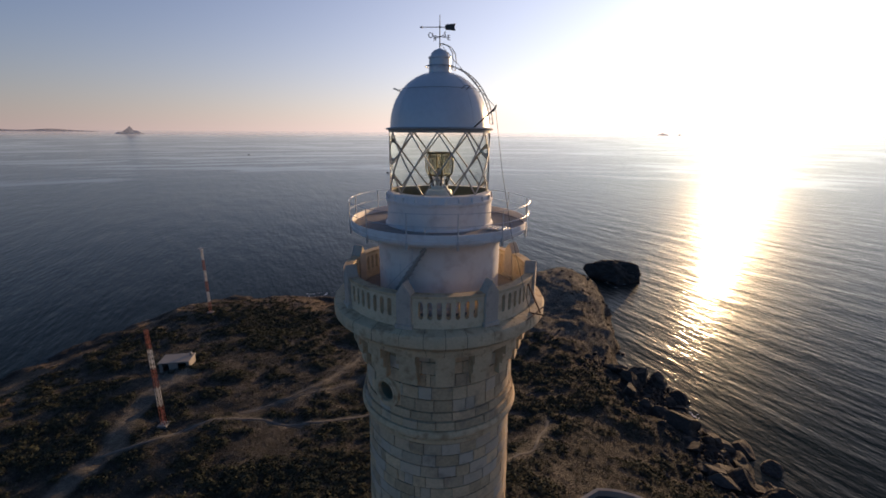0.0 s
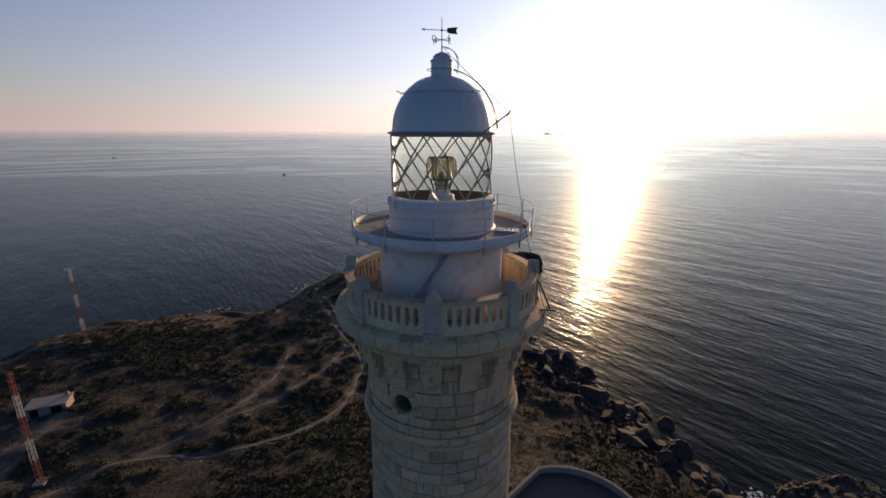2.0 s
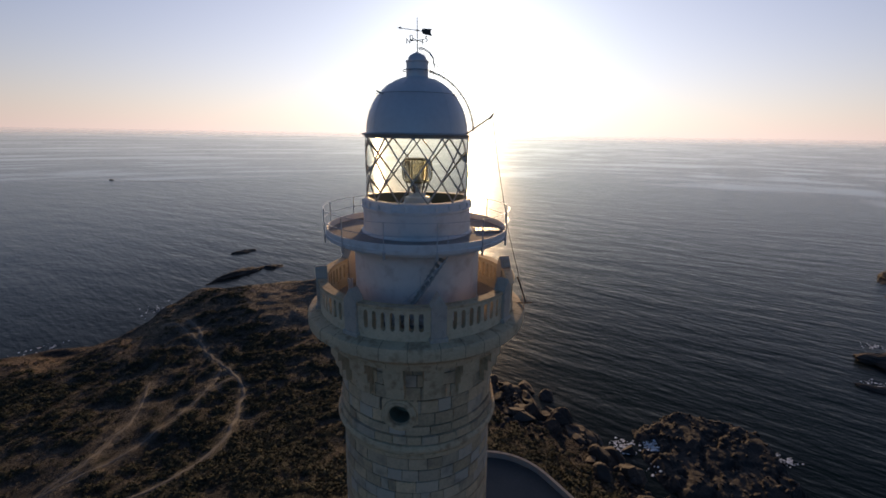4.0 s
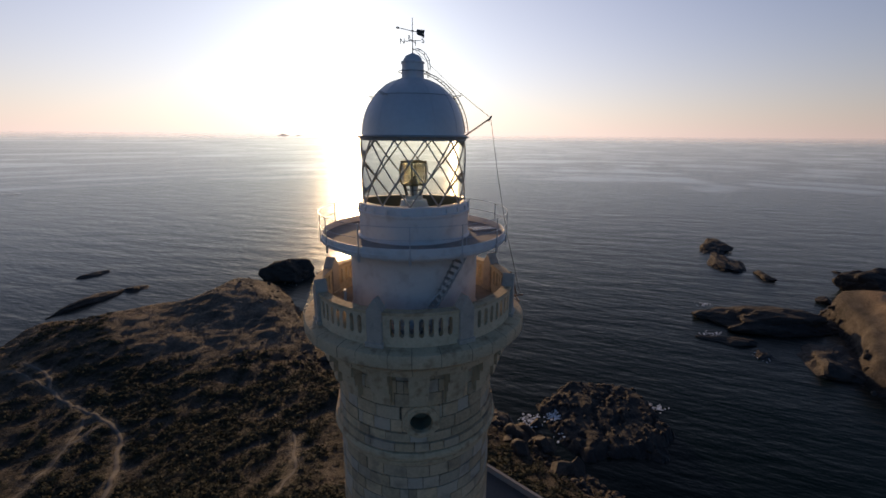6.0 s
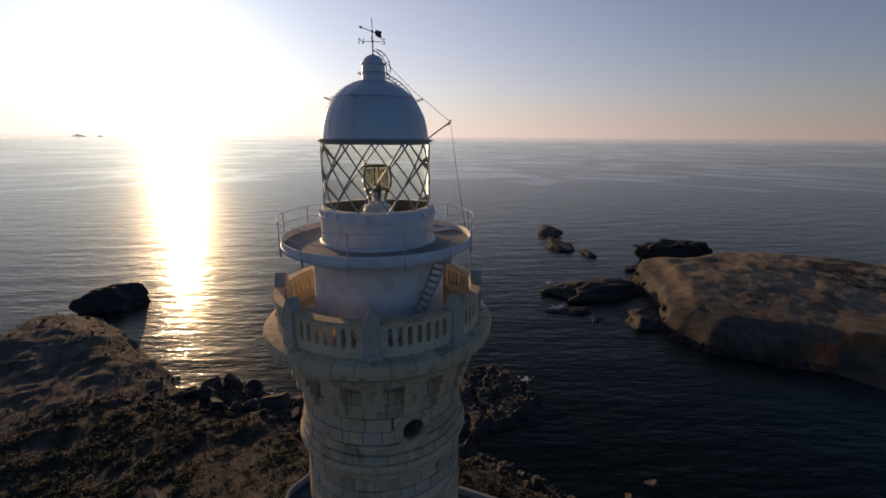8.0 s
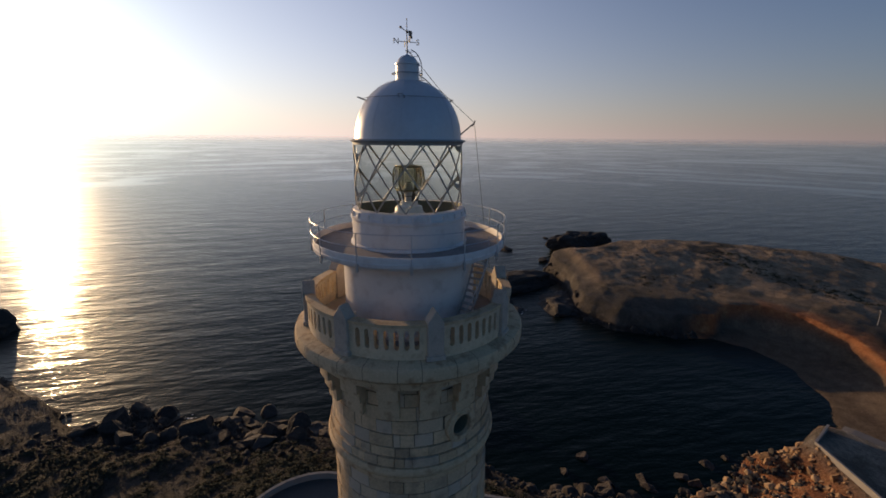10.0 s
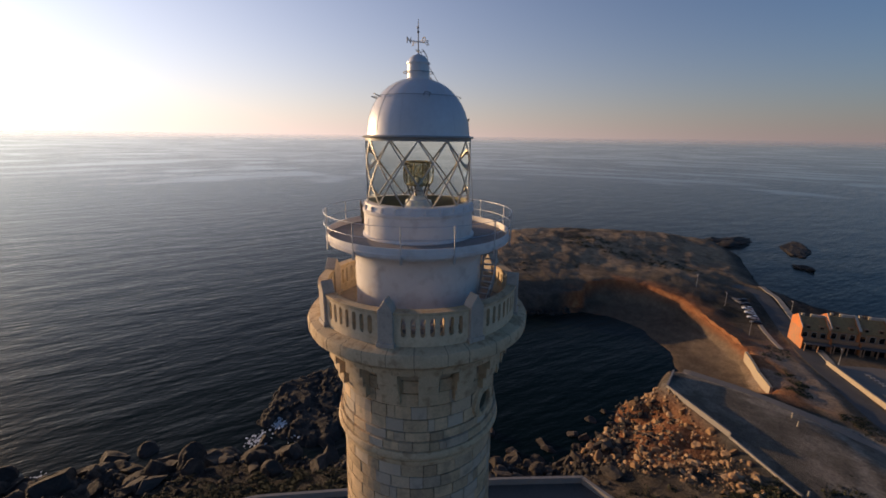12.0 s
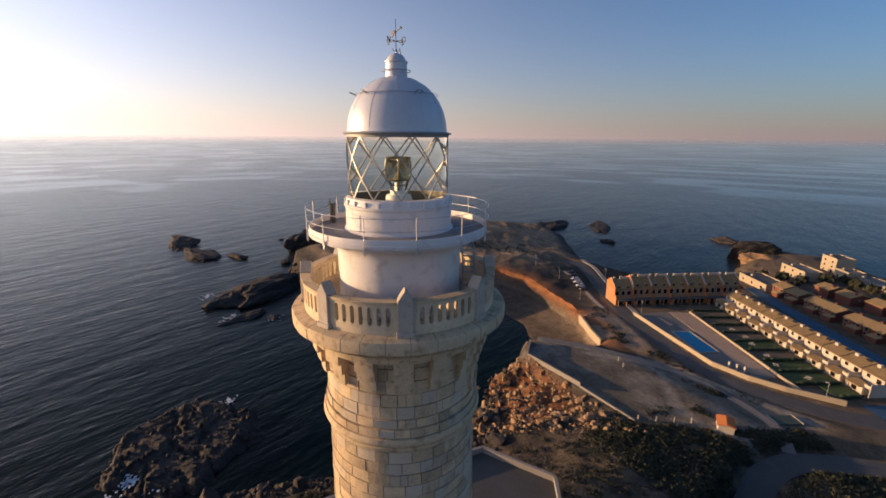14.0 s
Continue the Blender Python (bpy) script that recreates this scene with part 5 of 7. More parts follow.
def build_scrub():
    rnd = random.Random(5)
    forms = [shrub_form(k, 34) for k in range(10)]
    nr = np.random.default_rng(9)
    xs = np.concatenate([nr.uniform(-150, 92, 60000), nr.uniform(-10, 52, 9500), nr.uniform(150, 300, 9000), nr.uniform(36, 125, 2600)])
    ys = np.concatenate([nr.uniform(-20, 225, 60000), nr.uniform(-124, -36, 9500), nr.uniform(-240, -20, 9000), nr.uniform(-146, -112, 2600)])
    z = ground_height(xs, ys)
    d = poly_distance(xs, ys, COAST + COVE)
    thick = bush_share(xs, ys)
    chance = nr.random(len(xs))
    clear = (d > 9) & (line_distance(xs, ys, TRAILS) > 1.6) & (line_distance(xs, ys, [TRACK]) > 3.5) & (line_distance(xs, ys, [ROAD, LOOP]) > 5)
    clear &= (poly_distance(xs, ys, BEACH) < -5) & (poly_distance(xs, ys, TERRACE) < -2) & (cliff_share(xs, ys) * (xs < 120) < 0.6)
    wild = (ys > -30) & (xs < 110) & (chance < 0.10 + 0.75 * thick * smooth(12, 26, d))
    # the slope below the tower, the strip of bushes on the headland, the road's verge
    belt = smooth(11, 6, line_distance(xs, ys, [[(44, -76), (33, -74), (25, -74), (19, -86)], [(26, -119), (12, -116), (4, -108)]]))
    south = (ys <= -30) & (ys > -124) & (xs < 60) & (chance < np.maximum(0.12 + 0.5 * smooth(-74, -84, ys), belt))
    strip = line_distance(xs, ys, [[(250, -116), (226, -133), (211, -149), (195, -168)], [(262, -120), (240, -140)]])
    head = (xs > 150) & (chance < np.maximum(0.9 * smooth(9, 3, strip + 10 * (fractal(xs, ys, 14, 3) - 0.5)), 0.12 * smooth(0.55, 0.7, fractal(xs, ys, 26, 3))))
    verge = (ys < -112) & (xs > 30) & (xs < 130) & (line_distance(xs, ys, [[(112, -141), (100, -128), (92, -126), (86, -122)], [(70, -126), (62, -125)]]) < 4) & (fractal(xs, ys, 9, 3) > 0.4)
    patch = (line_distance(xs, ys, [[(54, -117.8), (50, -119.5), (45.5, -121)], [(43.5, -127.6), (39, -127.4)]]) < 2.0) & (chance < 0.85)
    patch |= (line_distance(xs, ys, [[(48.2, -91), (47.6, -97)], [(53.5, -101.5), (54.5, -103.5)], [(65, -109.5), (64, -110.5)], [(42, -104.6), (41, -106)]]) < 2.0) & (chance < 0.35) & (ys < -80)
    ok = (clear & (poly_distance(xs, ys, LOT) < -1) & (wild | south | head | verge)) | patch
    places = []
    for x, y, h, k in zip(xs[ok], ys[ok], z[ok], thick[ok]):
        s = rnd.uniform(0.35, 0.8) * (2.1 if -122 < y < -64 and x < 48 else 1.0 + 0.8 * k)
        places.append((rnd.randrange(10), pose(x, y, h - 0.1, 0, 0, rnd.uniform(0, 360)) @ Matrix.Diagonal((s * rnd.uniform(0.8, 1.5), s, s * rnd.uniform(0.6, 1.0), 1))))
    scatter_mesh("scrub", forms, places, LEAF, "low dark green coastal scrub in patches", "scrub")


build_scrub()
DRY = material("dry_tufts", (0.110, 0.098, 0.076), 0.9, vary=0.4, scale=0.15, fine=2, bump=0, island=0.4, spec=0.1)


def build_tufts():
    """Low dry tufts and clods that roughen all the open soil."""
    rnd = random.Random(15)
    forms = [shrub_form(40 + k, 9) for k in range(10)]
    nr = np.random.default_rng(19)
    xs = np.concatenate([nr.uniform(-110, 92, 62000), nr.uniform(160, 300, 26000), nr.uniform(0, 60, 6000)])
    ys = np.concatenate([nr.uniform(20, 225, 62000), nr.uniform(-200, -25, 26000), nr.uniform(-80, -36, 6000)])
    d = poly_distance(xs, ys, COAST + COVE)
    ok = (d > 5) & (line_distance(xs, ys, TRAILS) > 0.9) & (line_distance(xs, ys, [TRACK]) > 2.6) & (line_distance(xs, ys, [ROAD]) > 5) & (poly_distance(xs, ys, BEACH) < -4) & (poly_distance(xs, ys, TERRACE) < -2)
    ok &= nr.random(len(xs)) < np.where(xs > 140, 0.22, 1.0 - 0.7 * bush_share(xs, ys))
    places = []
    for x, y in zip(xs[ok], ys[ok]):
        s = rnd.uniform(0.3, 0.75)
        places.append((rnd.randrange(10), pose(x, y, ground_z(x, y) - 0.05, 0, 0, rnd.uniform(0, 360)) @ Matrix.Diagonal((s * rnd.uniform(0.8, 1.6), s, s * rnd.uniform(0.6, 1.1), 1))))
    scatter_mesh("dry_grass", forms, places, DRY, "low dry tufts over the open soil", "grass")


build_tufts()


# ---- foam ----
FOAM = material("sea_foam", (0.72, 0.74, 0.75), 0.8, vary=0.15, scale=2, fine=9, bump=0.3)


def build_foam():
    """Small torn patches of foam where the swell breaks on the rocks."""
    rnd = np.random.default_rng(21)
    v, f = [], []
    spots = [(117, 28, 2.0, 110), (120, 14, 2.5, 60), (94.5, 36, 1.8, 130), (88, 40, 2.5, 90), (89, 30, 2.5, 30), (231, 22.6, 3, 40), (194, 11.6, 4, 60), (185, -7, 3, 40), (185.8, -43, 2, 20),
             (79, 90, 2, 14), (75, 79, 2, 16), (80, 58, 2, 18), (79.5, 47, 2, 18), (-20, 216, 7, 60), (-60, 190, 7, 50), (106, 210, 5, 40), (298, -250, 8, 30)]
    for x, y, spread, n in spots:
        for _ in range(n):
            cx, cy = rnd.normal(x, spread * 0.6), rnd.normal(y, spread * 0.6)
            s = rnd.uniform(0.05, 0.34)
            z = 0.2 + max(0.0, float(shelf_height(np.array([cx]), np.array([cy]))[0])) if 72 < cx < 131 and -6 < cy < 51 else 0.2
            if z > 1.3:
                continue
            k0, m = len(v), 7
            v.append((cx, cy, z + 0.04))
            for i in range(m):
                a = math.tau * i / m
                q = s * rnd.uniform(0.4, 1.5)
                v.append((cx + q * math.cos(a) * 1.5, cy + q * math.sin(a), z))
            f += [(k0, k0 + 1 + i, k0 + 1 + (i + 1) % m) for i in range(m)]
    scatter_mesh("sea_foam", [(np.array(v), np.array(f))], [(0, Matrix())], FOAM, "white foam breaking on the rocks", "foam")


build_foam()


# ---- masts, hut ----
MAST_RED = material("mast_red_paint", (0.22, 0.07, 0.05), 0.7, vary=0.2, scale=2, bump=0.1)
MAST_WHITE = material("mast_white_paint", (0.45, 0.43, 0.41), 0.7, vary=0.12, scale=2, bump=0.1)


def build_mast(x, y, top, bands, antenna):
    z = ground_z(x, y)
    mast = thing("radio_mast", "slender red and white banded mast standing in the scrub", "mast", (x, y, z), "banded masts")
    bm = bmesh.new()
    box(bm, (2.2, 2.2, 0.6), (0, 0, 0.2), bevel=0.05)
    part("footing", bm, RENDERED, mast)
    h = top - z
    for k in range(bands):
        bm = bmesh.new()
        lo, hi = 0.5 + (h - 0.5) * k / bands, 0.5 + (h - 0.5) * (k + 1) / bands
        # four corner tubes laced with braces
        w0, w1 = 0.42 - 0.14 * k / bands, 0.42 - 0.14 * (k + 1) / bands
        corners = ((-1, -1), (1, -1), (1, 1), (-1, 1))
        for i, (sx, sy) in enumerate(corners):
            tube(bm, (sx * w0, sy * w0, lo), (sx * w1, sy * w1, hi), 0.07, 6)
            tx, ty = corners[(i + 1) % 4]
            for q in range(4):
                za, zb = lo + (hi - lo) * q / 4, lo + (hi - lo) * (q + 1) / 4
                tube(bm, (sx * w0, sy * w0, za), (tx * w0, ty * w0, zb), 0.04, 5)
        part("mast_section", bm, MAST_RED if k % 2 == 0 else MAST_WHITE, mast)
    if antenna:
        bm = bmesh.new()
        for a in range(0, 360, 120):
            tube(bm, (0, 0, h), polar(a, 1.5, h + 0.6), 0.06, 6)
        box(bm, (1.6, 0.3, 0.2), (0, 0, h + 0.1))
        part("antenna", bm, MAST_WHITE, mast)


build_mast(-67.0, 73.5, 38.4, 5, False)
build_mast(-97.8, 158.0, 34.9, 6, True)


def build_hut():
    x, y = -81.5, 105.0
    z = ground_z(x, y) - 0.2
    hut = thing("flat_roofed_hut", "small white flat-roofed hut with dark doorways", "hut", (x, y, z), turn=8)
    bm = bmesh.new()
    for sx in (-4.2, 4.2):
        box(bm, (0.3, 5.0, 3.0), (sx, 0, 1.5))
    box(bm, (8.4, 0.3, 3.0), (0, 2.4, 1.5))
    for x0, w in ((-3.9, 0.9), (-0.3, 2.6), (3.9, 0.9)):
        box(bm, (w, 0.3, 3.0), (x0, -2.4, 1.5))
    part("wall", bm, RENDERED, hut)
    bm = bmesh.new()
    box(bm, (9.2, 5.8, 0.35), (0, 0, 3.15), bevel=0.04)
    part("roof", bm, RENDERED, hut, "pale flat roof slab")
    bm = bmesh.new()
    box(bm, (8.0, 4.6, 0.1), (0, 0, 0.25))
    part("hut_floor", bm, PAVING, hut)
    bm = bmesh.new()
    box(bm, (0.7, 0.7, 1.0), (3.6, 1.6, 3.8), bevel=0.03)
    part("chimney", bm, RENDERED, hut)


build_hut()


# ---- roads ----
ASPHALT = material("worn_asphalt", (0.075, 0.072, 0.07), 0.9, vary=0.25, scale=0.12, fine=2, bump=0.2, dirt=(0.12, 0.105, 0.09), dirt_amount=0.6)
CONCRETE = material("pale_concrete", (0.30, 0.265, 0.22), 0.9, vary=0.15, scale=0.3, fine=3, bump=0.2, dirt=(0.28, 0.24, 0.2), dirt_amount=0.5)
BLUE_PAVE = material("blue_paving", (0.032, 0.09, 0.145), 0.8, vary=0.35, scale=0.15, fine=2, bump=0.15)
PINK_PAVE = material("pink_paving", (0.40, 0.27, 0.18), 0.9, vary=0.15, scale=0.3, fine=3, bump=0.2)
GREY_PAVE = material("grey_paving", (0.17, 0.15, 0.13), 0.9, vary=0.2, scale=0.3, fine=3, bump=0.2)


def resample(pts, step):
    out = []
    for a, b in zip(pts, pts[1:]):
        n = max(1, int(math.hypot(b[0] - a[0], b[1] - a[1]) / step))
        out += [(a[0] + (b[0] - a[0]) * k / n, a[1] + (b[1] - a[1]) * k / n) for k in range(n)]
    out.append(pts[-1])
    # soften the corners
    for _ in range(4):
        out = [out[0]] + [tuple((out[i - 1][c] + 2 * out[i][c] + out[i + 1][c]) / 4 for c in (0, 1)) for i in range(1, len(out) - 1)] + [out[-1]]
    return out


def ribbon(name, pts, width, mat, label, category, lift=0.1, height=None, thick=0.25):
    line = resample(pts, 2.0)
    bm = bmesh.new()
    rows = []
    for i, p in enumerate(line):
        q, r = line[max(i - 1, 0)], line[min(i + 1, len(line) - 1)]
        d = Vector((r[0] - q[0], r[1] - q[1], 0)).normalized()
        n = Vector((-d.y, d.x, 0))
        row = []
        cs = [Vector((*p, 0)) + n * width * (k / 4 - 0.5) for k in range(5)]
        zs = [ground_z(c.x, c.y) for c in cs]
        z = (max(zs) if height is None else height) + lift
        row = [bm.verts.new((c.x, c.y, z)) for c in cs]
        row = [bm.verts.new((cs[0].x, cs[0].y, z - thick - 0.6))] + row + [bm.verts.new((cs[-1].x, cs[-1].y, z - thick - 0.6))]
        rows.append(row)
    for a, b in zip(rows, rows[1:]):
        for k in range(6):
            bm.faces.new((a[k], b[k], b[k + 1], a[k + 1]))
    bmesh.ops.recalc_face_normals(bm, faces=bm.faces)
    ob = part(name, bm, mat)
    return tagged(ob, label, category, kind="structure")


def slab(name, pts, z, mat, label, category, thick=0.6):
    bm = bmesh.new()
    poly_prism(bm, pts, z - thick, z)
    return tagged(part(name, bm, mat), label, category, kind="structure")


ribbon("road", ROAD, 7.0, ASPHALT, "worn grey coast road with kerbs", "road", 0.06)
ribbon("road", LOOP, 6.5, ASPHALT, "narrow grey asphalt lane through the scrub", "road", 0.06)
ribbon("pavement", [(172, -188), (158, -184), (128, -167), (110, -157), (101, -152)], 2.2, CONCRETE, "pale concrete footway beside the road", "pavement", 0.2)
ribbon("pavement", [(157, -160), (142, -158), (130, -151), (112, -143)], 1.6, CONCRETE, "pale kerb footway beside the road", "pavement", 0.2)
ribbon("pavement", [(98, -93), (86, -104), (72, -113), (58, -122), (42, -122), (30, -119), (23, -112)], 3.0, GREY_PAVE, "grey track across the open lot", "pavement", 0.06)


PATH_SOIL = material("trodden_path", (0.105, 0.093, 0.080), 0.95, vary=0.4, scale=0.8, fine=4, bump=0.4)


def draped(name, pts, width, mat, label, category, seed):
    """A worn strip that follows the ground, its edges wandering."""
    line = resample(pts, 1.0)
    bm = bmesh.new()
    rows = []
    for i, p in enumerate(line):
        q, r = line[max(i - 1, 0)], line[min(i + 1, len(line) - 1)]
        d = Vector((r[0] - q[0], r[1] - q[1], 0)).normalized()
        n = Vector((-d.y, d.x, 0))
        c = Vector((*p, 0)) + n * 0.9 * noise.noise(Vector((i * 0.16, seed, 0)))
        w = width * (1 + 0.45 * noise.noise(Vector((i * 0.3, seed, 5))))
        row = []
        for k in range(5):
            s = c + n * w * (k / 4 - 0.5)
            row.append(bm.verts.new((s.x, s.y, ground_z(s.x, s.y) + (0.09 if 0 < k < 4 else -0.12))))
        rows.append(row)
    for a, b in zip(rows, rows[1:]):
        for k in range(4):
            bm.faces.new((a[k], b[k], b[k + 1], a[k + 1]))
    return tagged(part(name, bm, mat, smooth=True), label, category, kind="structure")


for k, trail in enumerate(TRAILS[:6]):
    draped("path", trail, 1.35 if k == 0 else 0.85, PATH_SOIL, "narrow pale footpath worn through the scrub", "path", k)

RED_EARTH = material("red_earth", (0.27, 0.115, 0.052), 0.95, vary=0.5, scale=0.25, fine=1.8, bump=0.9, dirt=(0.24, 0.15, 0.08), dirt_amount=0.7, depth=0.3, spec=0.15)


def build_bank():
    """Steep eroded earth face behind the beach."""
    foot = resample([(186, -110), (180, -118), (172.2, -125.8), (158, -133.4), (140.5, -131.7), (121.3, -128.8), (109.9, -126.2)], 0.55)
    rows, steps = [], 14
    bm = bmesh.new()
    for i, p in enumerate(foot):
        q, r = foot[max(i - 1, 0)], foot[min(i + 1, len(foot) - 1)]
        d = Vector((r[0] - q[0], r[1] - q[1], 0)).normalized()
        out = Vector((-d.y, d.x, 0))
        if out.y > 0 or (abs(out.y) < 0.3 and out.x < 0):
            out = -out
        f = i / (len(foot) - 1)
        top = 10.6 - 2.9 * f + 1.1 * noise.fractal(Vector((p[0] * 0.16, p[1] * 0.16, 4)), 1.0, 2.0, 3)
        # rain gullies cut back into the face
        gully = abs(noise.noise(Vector((p[0] * 0.33, p[1] * 0.33, 9)))) + 0.5 * abs(noise.noise(Vector((p[0] * 0.8, p[1] * 0.8, 2))))
        row = []
        for k in range(steps + 1):
            u = k / steps
            heap = 2.6 * (1 - u) ** 3
            ledge = 0.5 * noise.noise(Vector((p[0] * 0.1, p[1] * 0.1, u * 7.0)))
            jag = noise.fractal(Vector((p[0] * 0.5, p[1] * 0.5, u * 5.0)), 1.0, 2.0, 4)
            into = 0.6 - heap + 1.7 * u ** 2 + 1.5 * gully * math.sin(math.pi * min(1.0, u * 1.15)) + ledge + 0.5 * jag
            c = Vector((p[0], p[1], 1.5 + (top - 1.5) * min(1.0, u * 1.08))) + out * into
            row.append(bm.verts.new(c))
        rows.append(row)
    for a, b in zip(rows, rows[1:]):
        for k in range(steps):
            bm.faces.new((a[k], b[k], b[k + 1], a[k + 1]))
    bmesh.ops.recalc_face_normals(bm, faces=bm.faces)
    tagged(part("earth_bank", bm, RED_EARTH), "steep eroded red earth bank behind the beach", "bank", kind="structure")


build_bank()


def wall_run(name, pts, height, thick, mat, label, category="wall", sink=1.0, level=None, kind="structure"):
    root = thing(name, label, category, kind=kind)
    for a, b in zip(pts, pts[1:]):
        a, b = Vector((*a, 0)), Vector((*b, 0))
        d = b - a
        n = max(1, int(d.length / 12))
        for k in range(n):
            p, q = a + d * k / n, a + d * (k + 1) / n
            c = (p + q) / 2
            z = level if level is not None else max(ground_z(p.x, p.y), ground_z(q.x, q.y))
            bm = bmesh.new()
            box(bm, (d.length / n + thick * 0.3, thick, height + sink), (0, 0, (height - sink) / 2), bevel=0.03)
            box(bm, (d.length / n + thick * 0.3, thick + 0.12, 0.12), (0, 0, height + 0.05), bevel=0.02)
            bmesh.ops.transform(bm, matrix=Matrix.Translation((c.x, c.y, z)) @ Matrix.Rotation(math.atan2(d.y, d.x), 4, "Z"), verts=bm.verts)
            part("wall_section", bm, mat, root)
    return root


CREAM = material("cream_wall_paint", (0.36, 0.29, 0.205), 0.85, vary=0.1, scale=0.3, fine=3, bump=0.12, dirt=(0.3, 0.24, 0.17), dirt_amount=0.5)
wall_run("garden_wall", [(101, -150), (80, -143.5), (58, -137), (47, -138.5), (38, -142), (26, -149.5)], 1.5, 0.5, CREAM, "long cream boundary wall along the road")
wall_run("inner_wall", [(91, -174.2), (66, -161.3), (41.2, -148.4), (36, -146)], 0.9, 0.4, CREAM, "low cream wall between pool terrace and gardens")
wall_run("retaining_wall", [(87.8, -115.8), (96.8, -119.6), (103, -123), (109.9, -126.4)], 3.7, 0.8, CREAM, "sunlit pale concrete retaining wall above the beach", sink=5, level=4.6)
wall_run("low_wall", [(96, -88), (88, -80.5), (66, -83.5), (47, -84.6)], 0.45, 0.4, RENDERED, "low pale wall along the top of the rubble slope")
slab("pool_terrace", [(100, -151.5), (58.5, -138.5), (47, -140), (43.5, -148), (66, -160.9), (91.2, -173.8), (97, -164)], 7.35, GREY_PAVE, "grey paved terrace round the pool", "pavement")
slab("pool_walk", [(91.3, -173.5), (66.2, -160.5), (43.4, -148.3), (49, -143.2), (70, -154.0), (95.5, -166.3)], 7.42, PINK_PAVE, "pink paved strip beside the pool", "pavement")


# ---- pool ----
POOL_WATER = bpy.data.materials.new("pool_water")
POOL_WATER.use_nodes = True
POOL_WATER.node_tree.nodes["Principled BSDF"].inputs["Base Color"].default_value = (0.006, 0.19, 0.32, 1)
POOL_WATER.node_tree.nodes["Principled BSDF"].inputs["Specular IOR Level"].default_value = 0.15
POOL_WATER.node_tree.nodes["Principled BSDF"].inputs["Roughness"].default_value = 0.12


def build_pool():
    m = Matrix.Translation((72.0, -148.6, 7.44)) @ Matrix.Rotation(math.atan2(7.0, -16.0), 4, "Z")
    pool = thing("swimming_pool", "long rectangular blue swimming pool with a pale edge", "swimming pool")
    pool.matrix_basis = m
    l, w = 17.0, 7.0
    bm = bmesh.new()
    for x, y, sx, sy in ((0, w / 2 + 0.3, l + 1.2, 0.6), (0, -w / 2 - 0.3, l + 1.2, 0.6), (l / 2 + 0.3, 0, 0.6, w), (-l / 2 - 0.3, 0, 0.6, w)):
        box(bm, (sx, sy, 0.3), (x, y, 0.05), bevel=0.03)
    part("pool_edge", bm, CREAM, pool)
    bm = bmesh.new()
    box(bm, (l, w, 0.1), (0, 0, 0.03))
    part("water", bm, POOL_WATER, pool, "still blue pool water")


build_pool()

# ---- town ----
ORANGE = material("orange_render", (0.52, 0.17, 0.05), 0.85, vary=0.12, scale=0.3, fine=3, bump=0.1, obj=0.15)
BROWN_WALL = material("brown_render", (0.36, 0.20, 0.11), 0.85, vary=0.12, scale=0.3, fine=3, bump=0.1)
TILE = material("brown_roof_tiles", (0.29, 0.197, 0.092), 0.9, vary=0.25, scale=0.5, fine=5, bump=0.6, dirt=(0.16, 0.09, 0.06), dirt_amount=0.6)
WHITE_WALL = material("white_render", (0.45, 0.39, 0.32), 0.8, vary=0.06, scale=0.4, fine=3, bump=0.1, dirt=(0.5, 0.44, 0.38), dirt_amount=0.3)
RED_WALL = material("red_render", (0.15, 0.05, 0.033), 0.85, vary=0.15, scale=0.4, bump=0.1)
SHADE_CLOTH = material("dark_canopy", (0.09, 0.08, 0.075), 0.9, vary=0.2, scale=1, bump=0.1)


def sloped_roof(bm, x0, x1, y0, z0, y1, z1, thick=0.22):
    """A flat roof leaf from the line (y0, z0) to the line (y1, z1)."""
    lo = [(x0, y0, z0), (x1, y0, z0), (x1, y1, z1), (x0, y1, z1)]
    a = [bm.verts.new(p) for p in lo]
    b = [bm.verts.new((p[0], p[1], p[2] + thick)) for p in lo]
    bm.faces.new(a[::-1])
    bm.faces.new(b)
    for i in range(4):
        j = (i + 1) % 4
        bm.faces.new((a[i], a[j], b[j], b[i]))


def tile_courses(bm, x0, x1, y0, z0, y1, z1, step=0.34):
    """One sheet of rolled tiles over a roof leaf, its channels running down the slope."""
    n = int((x1 - x0) / step)
    rows = []
    for k in range(n * 4 + 1):
        x = x0 + (x1 - x0) * k / (n * 4)
        lift = 0.23 + 0.11 * abs(math.sin(math.pi * k / 4))
        rows.append([bm.verts.new((x, y0 + (y1 - y0) * i / 3, z0 + (z1 - z0) * i / 3 + lift)) for i in range(4)])
    for a, b in zip(rows, rows[1:]):
        for i in range(3):
            bm.faces.new((a[i], b[i], b[i + 1], a[i + 1]))


def window_in(parent, w, h, at, turn=0.0, sill=True):
    m = Matrix.Translation(at) @ Matrix.Rotation(radians(turn), 4, "Z")
    bm = bmesh.new()
    for sx, sz, px, pz in ((w + 0.2, 0.1, 0, h / 2), (w + 0.2, 0.1, 0, -h / 2), (0.1, h, -w / 2, 0), (0.1, h, w / 2, 0)):
        box(bm, (sx, 0.12, sz), (px, 0, pz), m=m)
    win = part("window", bm, WHITE_WALL, parent)
    bm = bmesh.new()
    box(bm, (w, 0.04, h), (0, 0.02, 0), m=m)
    part("pane", bm, DARK_PANE, win)


